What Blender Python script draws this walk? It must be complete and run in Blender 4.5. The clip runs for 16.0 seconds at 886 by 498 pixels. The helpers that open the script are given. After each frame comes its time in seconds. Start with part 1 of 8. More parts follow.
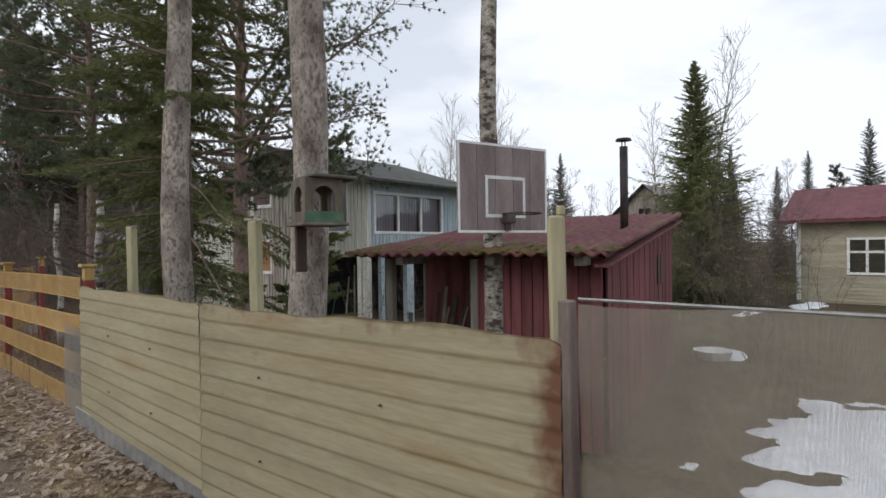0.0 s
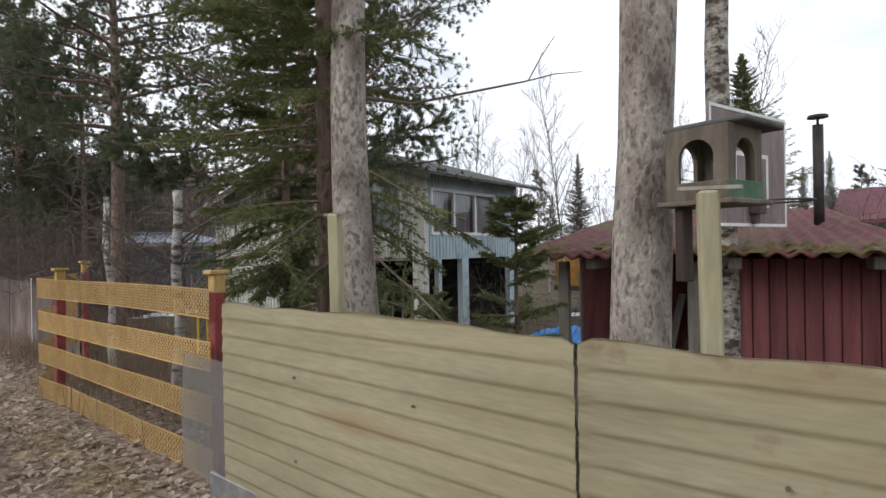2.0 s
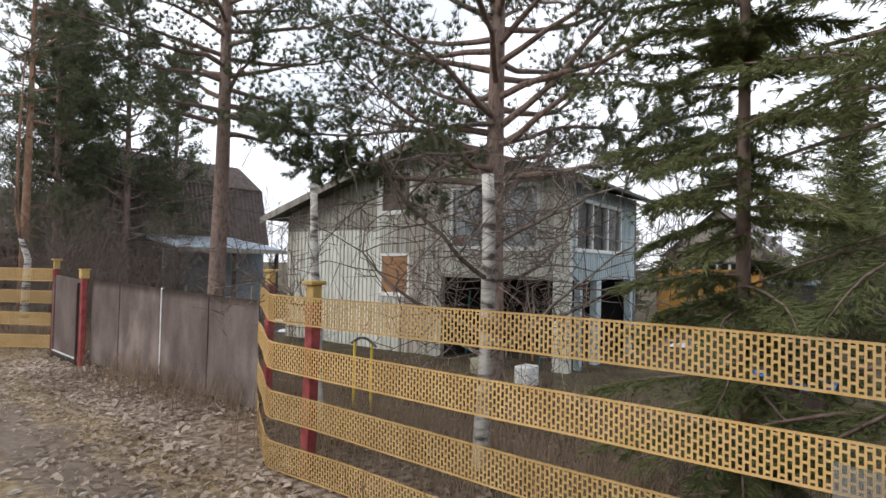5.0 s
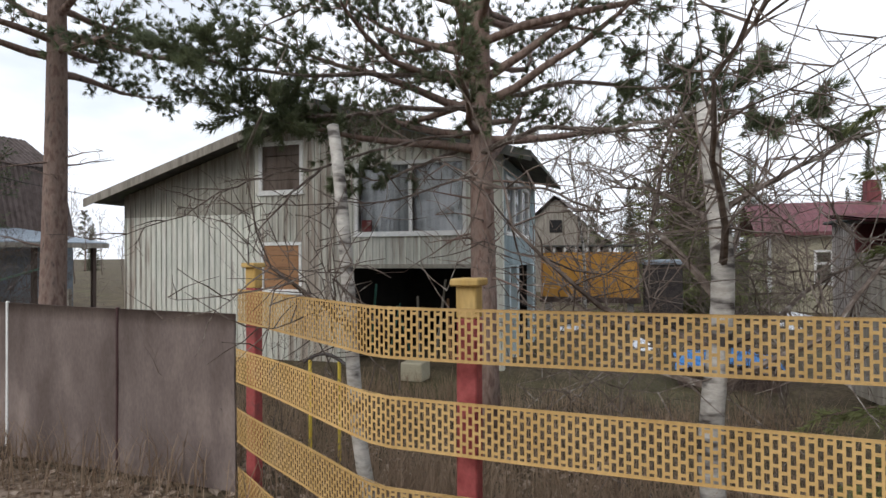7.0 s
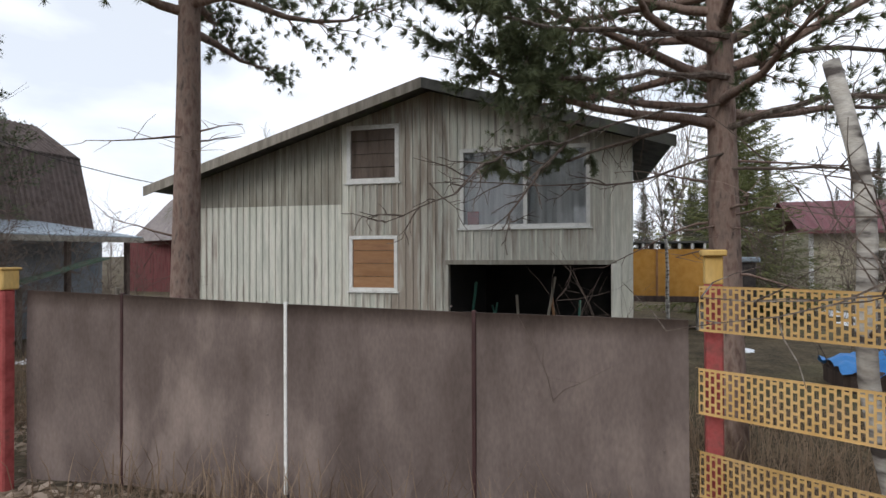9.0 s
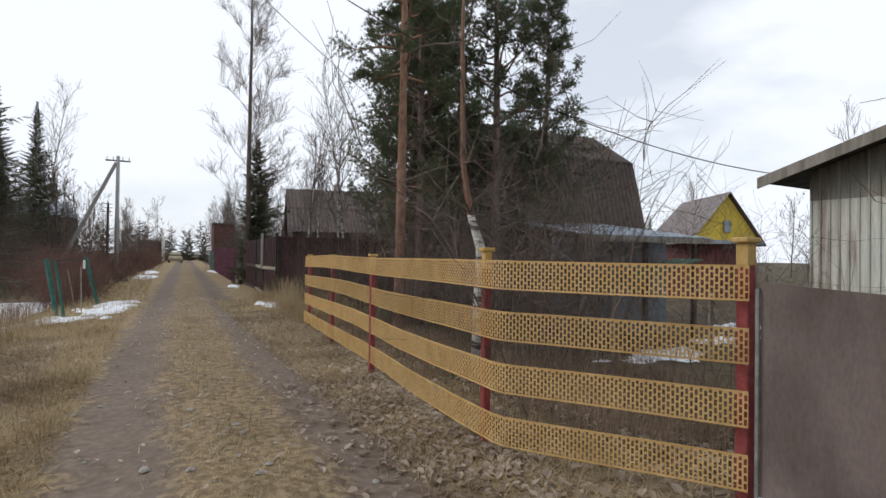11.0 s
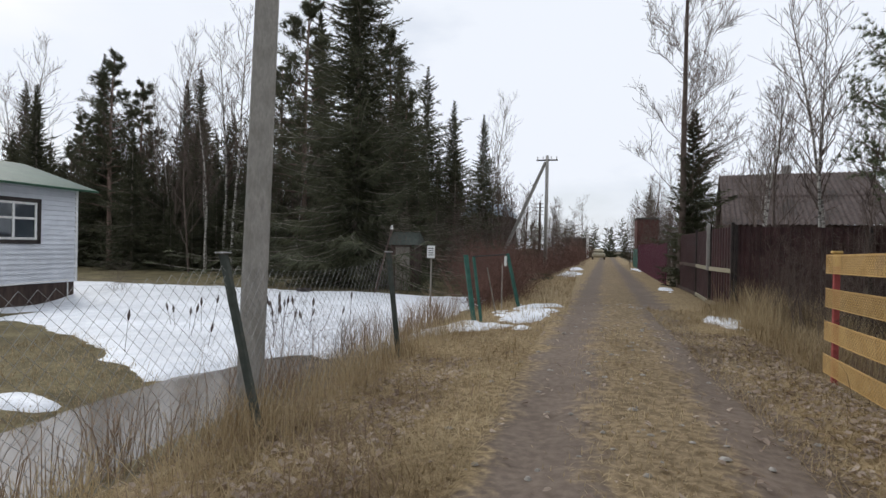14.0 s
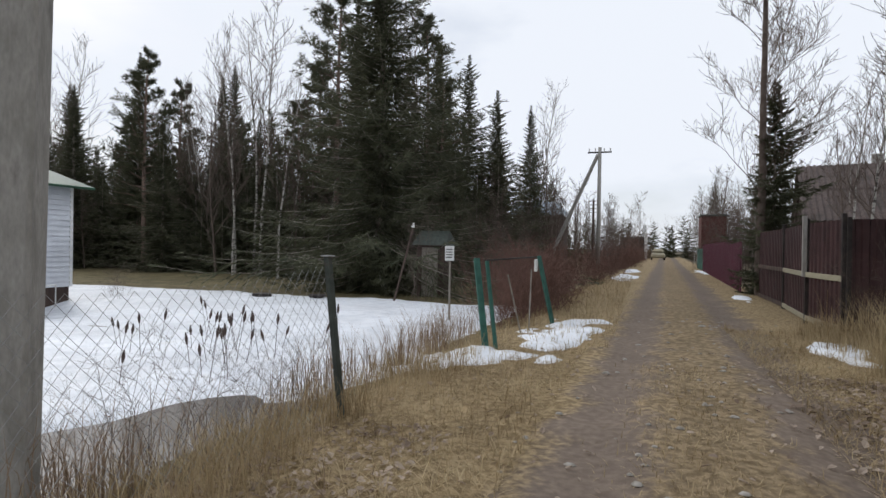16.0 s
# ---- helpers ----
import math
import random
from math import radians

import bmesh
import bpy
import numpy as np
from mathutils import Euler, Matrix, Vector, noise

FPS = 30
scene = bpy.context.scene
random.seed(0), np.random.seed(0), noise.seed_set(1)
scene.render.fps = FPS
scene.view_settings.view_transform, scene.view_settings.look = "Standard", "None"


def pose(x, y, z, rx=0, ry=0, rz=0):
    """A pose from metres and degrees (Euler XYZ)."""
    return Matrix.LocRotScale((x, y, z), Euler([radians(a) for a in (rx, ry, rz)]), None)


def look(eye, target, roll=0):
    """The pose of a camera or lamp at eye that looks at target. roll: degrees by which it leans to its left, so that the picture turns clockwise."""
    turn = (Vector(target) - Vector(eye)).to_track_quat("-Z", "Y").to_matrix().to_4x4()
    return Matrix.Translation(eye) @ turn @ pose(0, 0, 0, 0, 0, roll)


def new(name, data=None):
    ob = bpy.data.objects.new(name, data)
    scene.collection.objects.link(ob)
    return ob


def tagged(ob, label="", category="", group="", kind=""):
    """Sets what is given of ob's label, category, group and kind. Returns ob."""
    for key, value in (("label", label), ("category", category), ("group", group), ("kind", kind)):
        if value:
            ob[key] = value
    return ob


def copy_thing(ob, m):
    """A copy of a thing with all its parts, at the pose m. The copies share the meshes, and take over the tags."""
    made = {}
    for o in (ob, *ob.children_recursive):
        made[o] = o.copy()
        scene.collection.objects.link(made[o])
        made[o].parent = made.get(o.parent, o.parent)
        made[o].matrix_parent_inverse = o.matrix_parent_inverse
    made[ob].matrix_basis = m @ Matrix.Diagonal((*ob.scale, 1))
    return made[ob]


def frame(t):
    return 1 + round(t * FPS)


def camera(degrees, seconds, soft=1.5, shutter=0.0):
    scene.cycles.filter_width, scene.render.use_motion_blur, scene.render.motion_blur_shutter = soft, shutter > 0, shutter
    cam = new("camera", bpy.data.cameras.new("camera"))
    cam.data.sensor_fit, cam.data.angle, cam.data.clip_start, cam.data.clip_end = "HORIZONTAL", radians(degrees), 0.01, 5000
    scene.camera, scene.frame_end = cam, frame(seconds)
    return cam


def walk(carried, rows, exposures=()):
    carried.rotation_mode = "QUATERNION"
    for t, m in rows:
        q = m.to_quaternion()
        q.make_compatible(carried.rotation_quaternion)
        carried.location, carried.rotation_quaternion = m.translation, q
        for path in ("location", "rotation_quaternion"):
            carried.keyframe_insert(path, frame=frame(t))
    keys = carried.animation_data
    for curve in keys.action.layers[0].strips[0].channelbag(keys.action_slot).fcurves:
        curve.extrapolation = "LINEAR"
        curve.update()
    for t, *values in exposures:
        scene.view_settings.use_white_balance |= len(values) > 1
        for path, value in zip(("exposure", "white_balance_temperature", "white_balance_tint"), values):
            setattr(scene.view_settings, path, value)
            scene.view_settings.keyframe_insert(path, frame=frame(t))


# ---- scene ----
cam = camera(75.9, 16.0)
PATH = [
    (0, (1.042, 0.128, 1.599), (2.527, 1.468, 1.583), -0.8),
    (0.5, (0.953, 0.668, 1.602), (2.47, 1.971, 1.597), -1.0),
    (1, (0.95, 1.306, 1.595), (2.483, 2.591, 1.589), -1.0),
    (1.5, (0.896, 1.94, 1.594), (2.429, 3.225, 1.593), -1.0),
    (2, (0.823, 2.599, 1.582), (2.345, 3.897, 1.579), -1.0),
    (2.5, (0.643, 3.181, 1.606), (2.126, 4.523, 1.601), -1.1),
    (3, (0.483, 3.785, 1.63), (1.949, 5.144, 1.623), -1.0),
    (3.5, (0.277, 4.379, 1.627), (1.741, 5.741, 1.628), -0.7),
    (4, (0.14, 5.046, 1.596), (1.612, 6.4, 1.586), -1.1),
    (4.2, (0.028, 5.319, 1.576), (1.503, 6.669, 1.595), -0.2),
    (6.3, (0.525, 8.258, 1.582), (2.249, 9.273, 1.602), -0.4),
    (6.5, (0.557, 8.52, 1.525), (2.321, 9.462, 1.546), -0.8),
    (7, (0.638, 9.138, 1.528), (2.508, 9.847, 1.551), -0.4),
    (7.5, (0.684, 9.837, 1.527), (2.621, 10.332, 1.549), -0.2),
    (8, (0.691, 10.539, 1.522), (2.638, 10.997, 1.545), -0.4),
    (8.2, (0.72, 10.802, 1.507), (2.668, 11.256, 1.528), -0.3),
    (10.3, (0.461, 13.814, 1.459), (1.804, 15.296, 1.484), 0.3),
    (10.5, (0.366, 14.086, 1.451), (1.53, 15.712, 1.477), 0.5),
    (11, (0.314, 14.806, 1.404), (1.207, 16.595, 1.43), 0.8),
    (11.5, (0.298, 15.451, 1.402), (0.968, 17.335, 1.419), 0.8),
    (12, (0.31, 16.143, 1.427), (0.696, 18.105, 1.437), 0.8),
    (12.5, (0.338, 16.816, 1.432), (0.455, 18.813, 1.436), 0.9),
    (13, (0.37, 17.40, 1.41), (0.190, 19.391, 1.406), 0.9),
    (13.5, (0.378, 18.293, 1.404), (0.044, 20.265, 1.398), 0.9),
    (14, (0.351, 19.002, 1.375), (-0.132, 20.943, 1.367), 1.1),
    (14.5, (0.33, 19.709, 1.372), (-0.19, 21.641, 1.363), 1.0),
    (15, (0.291, 20.462, 1.379), (-0.293, 22.374, 1.368), 1.1),
    (15.5, (0.372, 21.159, 1.394), (-0.242, 23.063, 1.381), 0.9),
    (16, (0.423, 21.825, 1.394), (-0.241, 23.712, 1.384), 0.9),
]
walk(cam, [(t, look(eye, target, roll)) for t, eye, target, roll in PATH],
     [(0, 0.05), (1.5, 0.2), (2, 0.26), (3, 0.5), (4.2, 0.54), (6.3, 0.34), (8.2, 0.28), (10.3, 0.06), (11, 0.02), (12.0, 0.12), (12.5, 0.1), (14, -0.12), (16, -0.14)])

# ---- world and sun ----
world = bpy.data.worlds.new("sky")
scene.world = world
world.use_nodes = True
wn, wl = world.node_tree.nodes, world.node_tree.links
wn.clear()
SUN_EL, SUN_AZ = radians(34), radians(-62)
w_out = wn.new("ShaderNodeOutputWorld")
w_bg = wn.new("ShaderNodeBackground")
w_sky = wn.new("ShaderNodeTexSky")
w_sky.sky_type, w_sky.sun_disc = "NISHITA", False
w_sky.sun_elevation, w_sky.sun_rotation = SUN_EL, SUN_AZ
w_sky.air_density, w_sky.dust_density = 1.0, 1.5
w_tc = wn.new("ShaderNodeTexCoord")
w_map = wn.new("ShaderNodeMapping")
w_map.inputs["Scale"].default_value = (1.0, 1.0, 2.6)
w_noise = wn.new("ShaderNodeTexNoise")
w_noise.inputs["Scale"].default_value, w_noise.inputs["Detail"].default_value = 2.2, 7.0
w_ramp = wn.new("ShaderNodeValToRGB")
w_ramp.color_ramp.elements[0].position, w_ramp.color_ramp.elements[1].position = 0.33, 0.47
w_ramp.color_ramp.elements[0].color = (0.68, 0.68, 0.68, 1)
w_cloud = wn.new("ShaderNodeRGB")
w_cloud.outputs[0].default_value = (9.5, 10.0, 10.9, 1)
w_mix = wn.new("ShaderNodeMix")
w_mix.data_type = "RGBA"
wl.new(w_tc.outputs["Generated"], w_map.inputs[0])
wl.new(w_map.outputs[0], w_noise.inputs["Vector"])
wl.new(w_noise.outputs["Fac"], w_ramp.inputs[0])
wl.new(w_ramp.outputs[0], w_mix.inputs["Factor"])
wl.new(w_sky.outputs[0], w_mix.inputs[6])
wl.new(w_cloud.outputs[0], w_mix.inputs[7])
wl.new(w_mix.outputs[2], w_bg.inputs[0])
w_bg.inputs[1].default_value = 0.1
wl.new(w_bg.outputs[0], w_out.inputs[0])
sun = new("sun", bpy.data.lights.new("sun", "SUN"))
sun.data.energy, sun.data.angle, sun.data.color = 1.15, radians(28), (1.0, 0.97, 0.93)
sun.matrix_world = look((math.sin(SUN_AZ) * 40, math.cos(SUN_AZ) * 40, 40 * math.tan(SUN_EL)), (0, 0, 0))


# ---- materials ----
def mat(name, c1, c2, rough=0.8, scale=6.0, stretch=(1, 1, 1), c3=None, c3_at=0.62, bump=0.3, fine=60.0, metal=0.0, vary=0.25, coarse=0.6, spec=0.3):
    m = bpy.data.materials.new(name)
    m.use_nodes = True
    n, l = m.node_tree.nodes, m.node_tree.links
    b = n["Principled BSDF"]
    b.inputs["Roughness"].default_value, b.inputs["Metallic"].default_value = rough, metal
    b.inputs["Specular IOR Level"].default_value = spec
    tc = n.new("ShaderNodeTexCoord")
    mp = n.new("ShaderNodeMapping")
    mp.inputs["Scale"].default_value = stretch
    l.new(tc.outputs["Object"], mp.inputs[0])
    n1, n2, n3 = (n.new("ShaderNodeTexNoise") for _ in range(3))
    for k, s, d in ((n1, scale, 6), (n2, fine, 3), (n3, coarse, 3)):
        k.inputs["Scale"].default_value, k.inputs["Detail"].default_value = s, d
        l.new(mp.outputs[0], k.inputs["Vector"])
    r1 = n.new("ShaderNodeValToRGB")
    r1.color_ramp.elements[0].position, r1.color_ramp.elements[1].position = 0.36, 0.64
    r1.color_ramp.elements[0].color, r1.color_ramp.elements[1].color = (*c1, 1), (*c2, 1)
    l.new(n1.outputs["Fac"], r1.inputs[0])
    col = r1.outputs[0]
    if c3:
        r2 = n.new("ShaderNodeMapRange")
        r2.inputs["From Min"].default_value, r2.inputs["From Max"].default_value = c3_at - 0.05, c3_at + 0.06
        addn = n.new("ShaderNodeMath")
        addn.operation = "MULTIPLY_ADD"
        addn.inputs[1].default_value, addn.inputs[2].default_value = 0.45, 0.0
        mixf = n.new("ShaderNodeMath")
        mixf.operation = "MULTIPLY_ADD"
        mixf.inputs[1].default_value = 0.55
        l.new(n1.outputs["Fac"], addn.inputs[0])
        l.new(n3.outputs["Fac"], mixf.inputs[0])
        l.new(addn.outputs[0], mixf.inputs[2])
        l.new(mixf.outputs[0], r2.inputs["Value"])
        mx = n.new("ShaderNodeMix")
        mx.data_type = "RGBA"
        l.new(r2.outputs[0], mx.inputs["Factor"])
        l.new(col, mx.inputs[6])
        mx.inputs[7].default_value = (*c3, 1)
        col = mx.outputs[2]
    # brightness: fine grain, broad patches and a shift from piece to piece
    oi = n.new("ShaderNodeObjectInfo")
    m1 = n.new("ShaderNodeMath")
    m1.operation = "MULTIPLY_ADD"
    m1.inputs[1].default_value, m1.inputs[2].default_value = 0.5, 0.25
    l.new(n2.outputs["Fac"], m1.inputs[0])
    m2 = n.new("ShaderNodeMath")
    m2.operation = "MULTIPLY_ADD"
    m2.inputs[1].default_value = 0.6
    l.new(n3.outputs["Fac"], m2.inputs[0])
    l.new(m1.outputs[0], m2.inputs[2])
    m3 = n.new("ShaderNodeMath")
    m3.operation = "MULTIPLY_ADD"
    m3.inputs[1].default_value = vary
    l.new(oi.outputs["Random"], m3.inputs[0])
    l.new(m2.outputs[0], m3.inputs[2])
    m4 = n.new("ShaderNodeMath")
    m4.operation = "ADD"
    m4.inputs[1].default_value = 0.2 - vary / 2
    l.new(m3.outputs[0], m4.inputs[0])
    hs = n.new("ShaderNodeHueSaturation")
    l.new(m4.outputs[0], hs.inputs["Value"])
    l.new(col, hs.inputs["Color"])
    l.new(hs.outputs[0], b.inputs["Base Color"])
    bp = n.new("ShaderNodeBump")
    bp.inputs["Strength"].default_value, bp.inputs["Distance"].default_value = bump, 0.02
    l.new(n1.outputs["Fac"], bp.inputs["Height"])
    bp2 = n.new("ShaderNodeBump")
    bp2.inputs["Strength"].default_value, bp2.inputs["Distance"].default_value = bump, 0.004
    l.new(n2.outputs["Fac"], bp2.inputs["Height"])
    l.new(bp.outputs[0], bp2.inputs["Normal"])
    l.new(bp2.outputs[0], b.inputs["Normal"])
    return m


def foliage(name, c1, c2, rough=0.6):
    """Leaves and needles, each clump with its own shade."""
    m = bpy.data.materials.new(name)
    m.use_nodes = True
    n, l = m.node_tree.nodes, m.node_tree.links
    b = n["Principled BSDF"]
    b.inputs["Roughness"].default_value = rough
    b.inputs["Specular IOR Level"].default_value = 0.2
    g = n.new("ShaderNodeNewGeometry")
    tc = n.new("ShaderNodeTexCoord")
    nz = n.new("ShaderNodeTexNoise")
    nz.inputs["Scale"].default_value = 0.9
    l.new(tc.outputs["Object"], nz.inputs["Vector"])
    a = n.new("ShaderNodeMath")
    a.operation = "MULTIPLY_ADD"
    a.inputs[1].default_value, a.inputs[2].default_value = 1.6, -0.55
    l.new(nz.outputs["Fac"], a.inputs[0])
    c = n.new("ShaderNodeMath")
    c.operation = "MULTIPLY_ADD"
    c.inputs[1].default_value = 0.5
    l.new(g.outputs["Random Per Island"], c.inputs[0])
    l.new(a.outputs[0], c.inputs[2])
    r = n.new("ShaderNodeValToRGB")
    r.color_ramp.elements[0].color, r.color_ramp.elements[1].color = (*c1, 1), (*c2, 1)
    l.new(c.outputs[0], r.inputs[0])
    l.new(r.outputs[0], b.inputs["Base Color"])
    tl = n.new("ShaderNodeBsdfTranslucent")
    l.new(r.outputs[0], tl.inputs[0])
    mx = n.new("ShaderNodeMixShader")
    mx.inputs[0].default_value = 0.3
    l.new(b.outputs[0], mx.inputs[1])
    l.new(tl.outputs[0], mx.inputs[2])
    l.new(mx.outputs[0], n["Material Output"].inputs[0])
    return m


WOOD_GREY = mat("weathered_grey_wood", (0.20, 0.18, 0.15), (0.32, 0.29, 0.25), 0.85, 9, (1, 1, 0.12), (0.10, 0.09, 0.08))
WOOD_PALE = mat("silvery_grey_planks", (0.25, 0.22, 0.20), (0.37, 0.335, 0.31), 0.85, 9, (1, 1, 0.12), (0.17, 0.145, 0.13))
PAINT_GREEN = mat("faded_pale_green_paint", (0.50, 0.51, 0.45), (0.68, 0.67, 0.60), 0.8, 9, (1, 1, 0.10), (0.29, 0.25, 0.21), 0.545, vary=0.4)
PAINT_OLD = mat("bare_grey_green_boards", (0.27, 0.25, 0.21), (0.42, 0.41, 0.35), 0.85, 9, (1, 1, 0.10), (0.16, 0.13, 0.11), 0.55, vary=0.5)
PAINT_BLUE = mat("faded_light_blue_paint", (0.38, 0.47, 0.50), (0.48, 0.56, 0.58), 0.7, 7, (1, 1, 0.2), (0.30, 0.36, 0.36))
WHITE = mat("old_white_paint", (0.66, 0.66, 0.64), (0.78, 0.78, 0.76), 0.6, 8, c3=(0.45, 0.43, 0.40), vary=0.1)
SIDING = mat("white_vinyl_siding", (0.60, 0.62, 0.66), (0.68, 0.70, 0.74), 0.5, 3, vary=0.08, bump=0.05)
RED = mat("dull_red_planks", (0.115, 0.036, 0.038), (0.20, 0.070, 0.070), 0.88, 8, (1, 1, 0.12), (0.09, 0.045, 0.042), 0.58, vary=0.35)
RED_POST = mat("chipped_red_paint", (0.24, 0.045, 0.045), (0.36, 0.085, 0.08), 0.65, 14, c3=(0.11, 0.045, 0.04), c3_at=0.56)
ROOF_RED = mat("mossy_red_slate_sheet", (0.10, 0.035, 0.04), (0.17, 0.055, 0.06), 0.85, 5, c3=(0.10, 0.085, 0.03), c3_at=0.55)
ROOF_RED2 = mat("dark_red_metal_roof", (0.105, 0.030, 0.037), (0.14, 0.043, 0.052), 0.6, 3, vary=0.1)
ROOF_GREY = mat("grey_slate_sheet", (0.14, 0.12, 0.12), (0.24, 0.21, 0.20), 0.85, 4, c3=(0.09, 0.08, 0.065), c3_at=0.58)
ROOF_BROWN = mat("dark_brown_slate_sheet", (0.080, 0.060, 0.054), (0.145, 0.112, 0.102), 0.85, 4, c3=(0.055, 0.045, 0.040), c3_at=0.56)
ROOF_DARK = mat("dark_roofing_felt", (0.06, 0.06, 0.055), (0.11, 0.11, 0.10), 0.9, 4, c3=(0.07, 0.09, 0.04))
ROOF_GREEN = mat("green_metal_roof", (0.026, 0.068, 0.043), (0.040, 0.092, 0.058), 0.5, 3, vary=0.1)
YELLOW = mat("ochre_painted_board", (0.42, 0.20, 0.035), (0.50, 0.26, 0.06), 0.7, 4, c3=(0.30, 0.14, 0.04))
YELLOW2 = mat("bright_yellow_paint", (0.55, 0.40, 0.05), (0.62, 0.47, 0.08), 0.7, 4)
CREAM = mat("cream_clapboard", (0.33, 0.30, 0.215), (0.40, 0.365, 0.27), 0.75, 5, (1, 0.2, 1), c3=(0.28, 0.245, 0.18))
STRIP = mat("ochre_stamped_metal", (0.44, 0.275, 0.10), (0.54, 0.355, 0.145), 0.6, 5, c3=(0.36, 0.23, 0.115), c3_at=0.6, bump=0.15)
CAP = mat("yellow_painted_wood", (0.46, 0.295, 0.09), (0.55, 0.38, 0.15), 0.7, 12, (1, 1, 0.3), (0.30, 0.20, 0.09))
CORR = mat("yellowed_corrugated_plastic", (0.275, 0.238, 0.150), (0.345, 0.304, 0.20), 0.5, 2.6, (1, 0.30, 2.6), (0.235, 0.170, 0.092), 0.57, bump=0.06, fine=28, coarse=1.1)
RUST = mat("rusty_brown_sheet", (0.108, 0.083, 0.074), (0.178, 0.141, 0.128), 0.8, 3.2, (1, 1, 0.45), (0.25, 0.20, 0.175), 0.57, bump=0.15, vary=0.2, spec=0.15)
PLANK_YG = mat("lichened_pale_wood", (0.28, 0.255, 0.155), (0.37, 0.335, 0.22), 0.85, 10, (1, 1, 0.15), (0.20, 0.19, 0.11))
BARK_LIMB = mat("dark_limb_bark", (0.085, 0.064, 0.052), (0.17, 0.135, 0.115), 0.95, 22, (1, 1, 1), (0.30, 0.28, 0.25), 0.60, bump=0.6)
BARK_PINE = mat("pine_bark", (0.15, 0.098, 0.080), (0.31, 0.228, 0.19), 0.95, 17, (1, 1, 0.38), (0.075, 0.055, 0.047), 0.54, bump=1.0)
BARK_ORANGE = mat("orange_pine_bark", (0.19, 0.105, 0.068), (0.28, 0.165, 0.11), 0.9, 9, (1, 1, 0.5), (0.14, 0.085, 0.06), bump=0.6)
BARK_GREY = mat("grey_lichened_bark", (0.17, 0.142, 0.122), (0.52, 0.46, 0.40), 0.95, 34, (1, 1, 0.55), (0.12, 0.095, 0.08), 0.545, bump=1.0, fine=110, coarse=5.0)
BARK_BIRCH = mat("birch_bark", (0.36, 0.335, 0.30), (0.60, 0.575, 0.53), 0.8, 7, (0.9, 0.9, 3.0), (0.06, 0.05, 0.045), 0.525, bump=0.5, coarse=2.5)
BARK_SCALY = mat("scaly_old_birch_bark", (0.22, 0.195, 0.16), (0.66, 0.62, 0.54), 0.9, 16, (1, 1, 1.7), (0.07, 0.055, 0.045), 0.515, bump=1.0, coarse=7.0)
TWIG = mat("bare_brown_twigs", (0.10, 0.075, 0.062), (0.16, 0.125, 0.105), 0.9, 5)
TWIG_RED = mat("reddish_bare_twigs", (0.125, 0.070, 0.054), (0.19, 0.108, 0.086), 0.9, 5)
NEEDLE_PINE = foliage("pine_needles", (0.062, 0.080, 0.052), (0.19, 0.215, 0.115))
NEEDLE_SPRUCE = foliage("spruce_needles", (0.085, 0.100, 0.043), (0.235, 0.25, 0.105))
NEEDLE_FAR = foliage("dark_far_needles", (0.052, 0.058, 0.038), (0.135, 0.138, 0.082))
STRAW = foliage("dry_straw_grass", (0.19, 0.13, 0.065), (0.56, 0.45, 0.28), 0.8)
WEED = foliage("dead_reddish_weeds", (0.165, 0.115, 0.08), (0.34, 0.25, 0.175), 0.85)
LEAF = foliage("fallen_dead_leaves", (0.155, 0.105, 0.075), (0.60, 0.50, 0.41), 0.75)
SNOW = mat("old_snow", (0.72, 0.75, 0.80), (0.86, 0.88, 0.92), 0.55, 3, c3=(0.62, 0.62, 0.62), c3_at=0.66, bump=0.4, fine=25, vary=0.05)
CONCRETE = mat("pale_grey_concrete", (0.28, 0.27, 0.247), (0.39, 0.375, 0.35), 0.85, 11, (1, 1, 0.35), (0.17, 0.16, 0.147), 0.57, bump=0.6)
METAL_GREY = mat("galvanised_wire", (0.22, 0.22, 0.22), (0.32, 0.32, 0.31), 0.5, 10, metal=0.5)
PAINT_TEAL = mat("dark_green_post_paint", (0.028, 0.10, 0.078), (0.045, 0.14, 0.11), 0.6, 10, c3=(0.08, 0.07, 0.05))
DARK_GREEN = mat("dark_green_grey_post", (0.05, 0.06, 0.052), (0.08, 0.092, 0.08), 0.7, 10, c3=(0.09, 0.06, 0.045))
MAROON = mat("maroon_profiled_sheet", (0.045, 0.022, 0.022), (0.07, 0.034, 0.034), 0.5, 3, vary=0.1)
PURPLE = mat("crimson_profiled_sheet", (0.10, 0.026, 0.045), (0.125, 0.036, 0.06), 0.5, 3, vary=0.1)
BROWN_WALL = mat("dark_brown_timber", (0.055, 0.038, 0.032), (0.10, 0.07, 0.058), 0.85, 8, (1, 1, 0.15))
BLUE_TARP = mat("blue_tarpaulin", (0.03, 0.18, 0.50), (0.06, 0.26, 0.62), 0.5, 4)
GREY_BLUE = mat("blue_grey_panel", (0.22, 0.265, 0.31), (0.30, 0.345, 0.39), 0.6, 3)
# near-black colour that paints indoor shade onto surfaces
SHADE_BLACK = mat("painted_interior_shade", (0.012, 0.012, 0.012), (0.02, 0.018, 0.018), 0.9, 3, vary=0.0)
DARK_METAL = mat("sooty_dark_metal", (0.035, 0.03, 0.03), (0.065, 0.055, 0.05), 0.55, 8, metal=0.4)
GREEN_TRIM = mat("mossy_green_paint", (0.06, 0.12, 0.075), (0.10, 0.17, 0.11), 0.8, 8)
BOARD_PINK = mat("weathered_pinkish_board", (0.22, 0.17, 0.165), (0.30, 0.245, 0.235), 0.85, 6, (1, 1, 0.25), (0.16, 0.12, 0.115), 0.6)
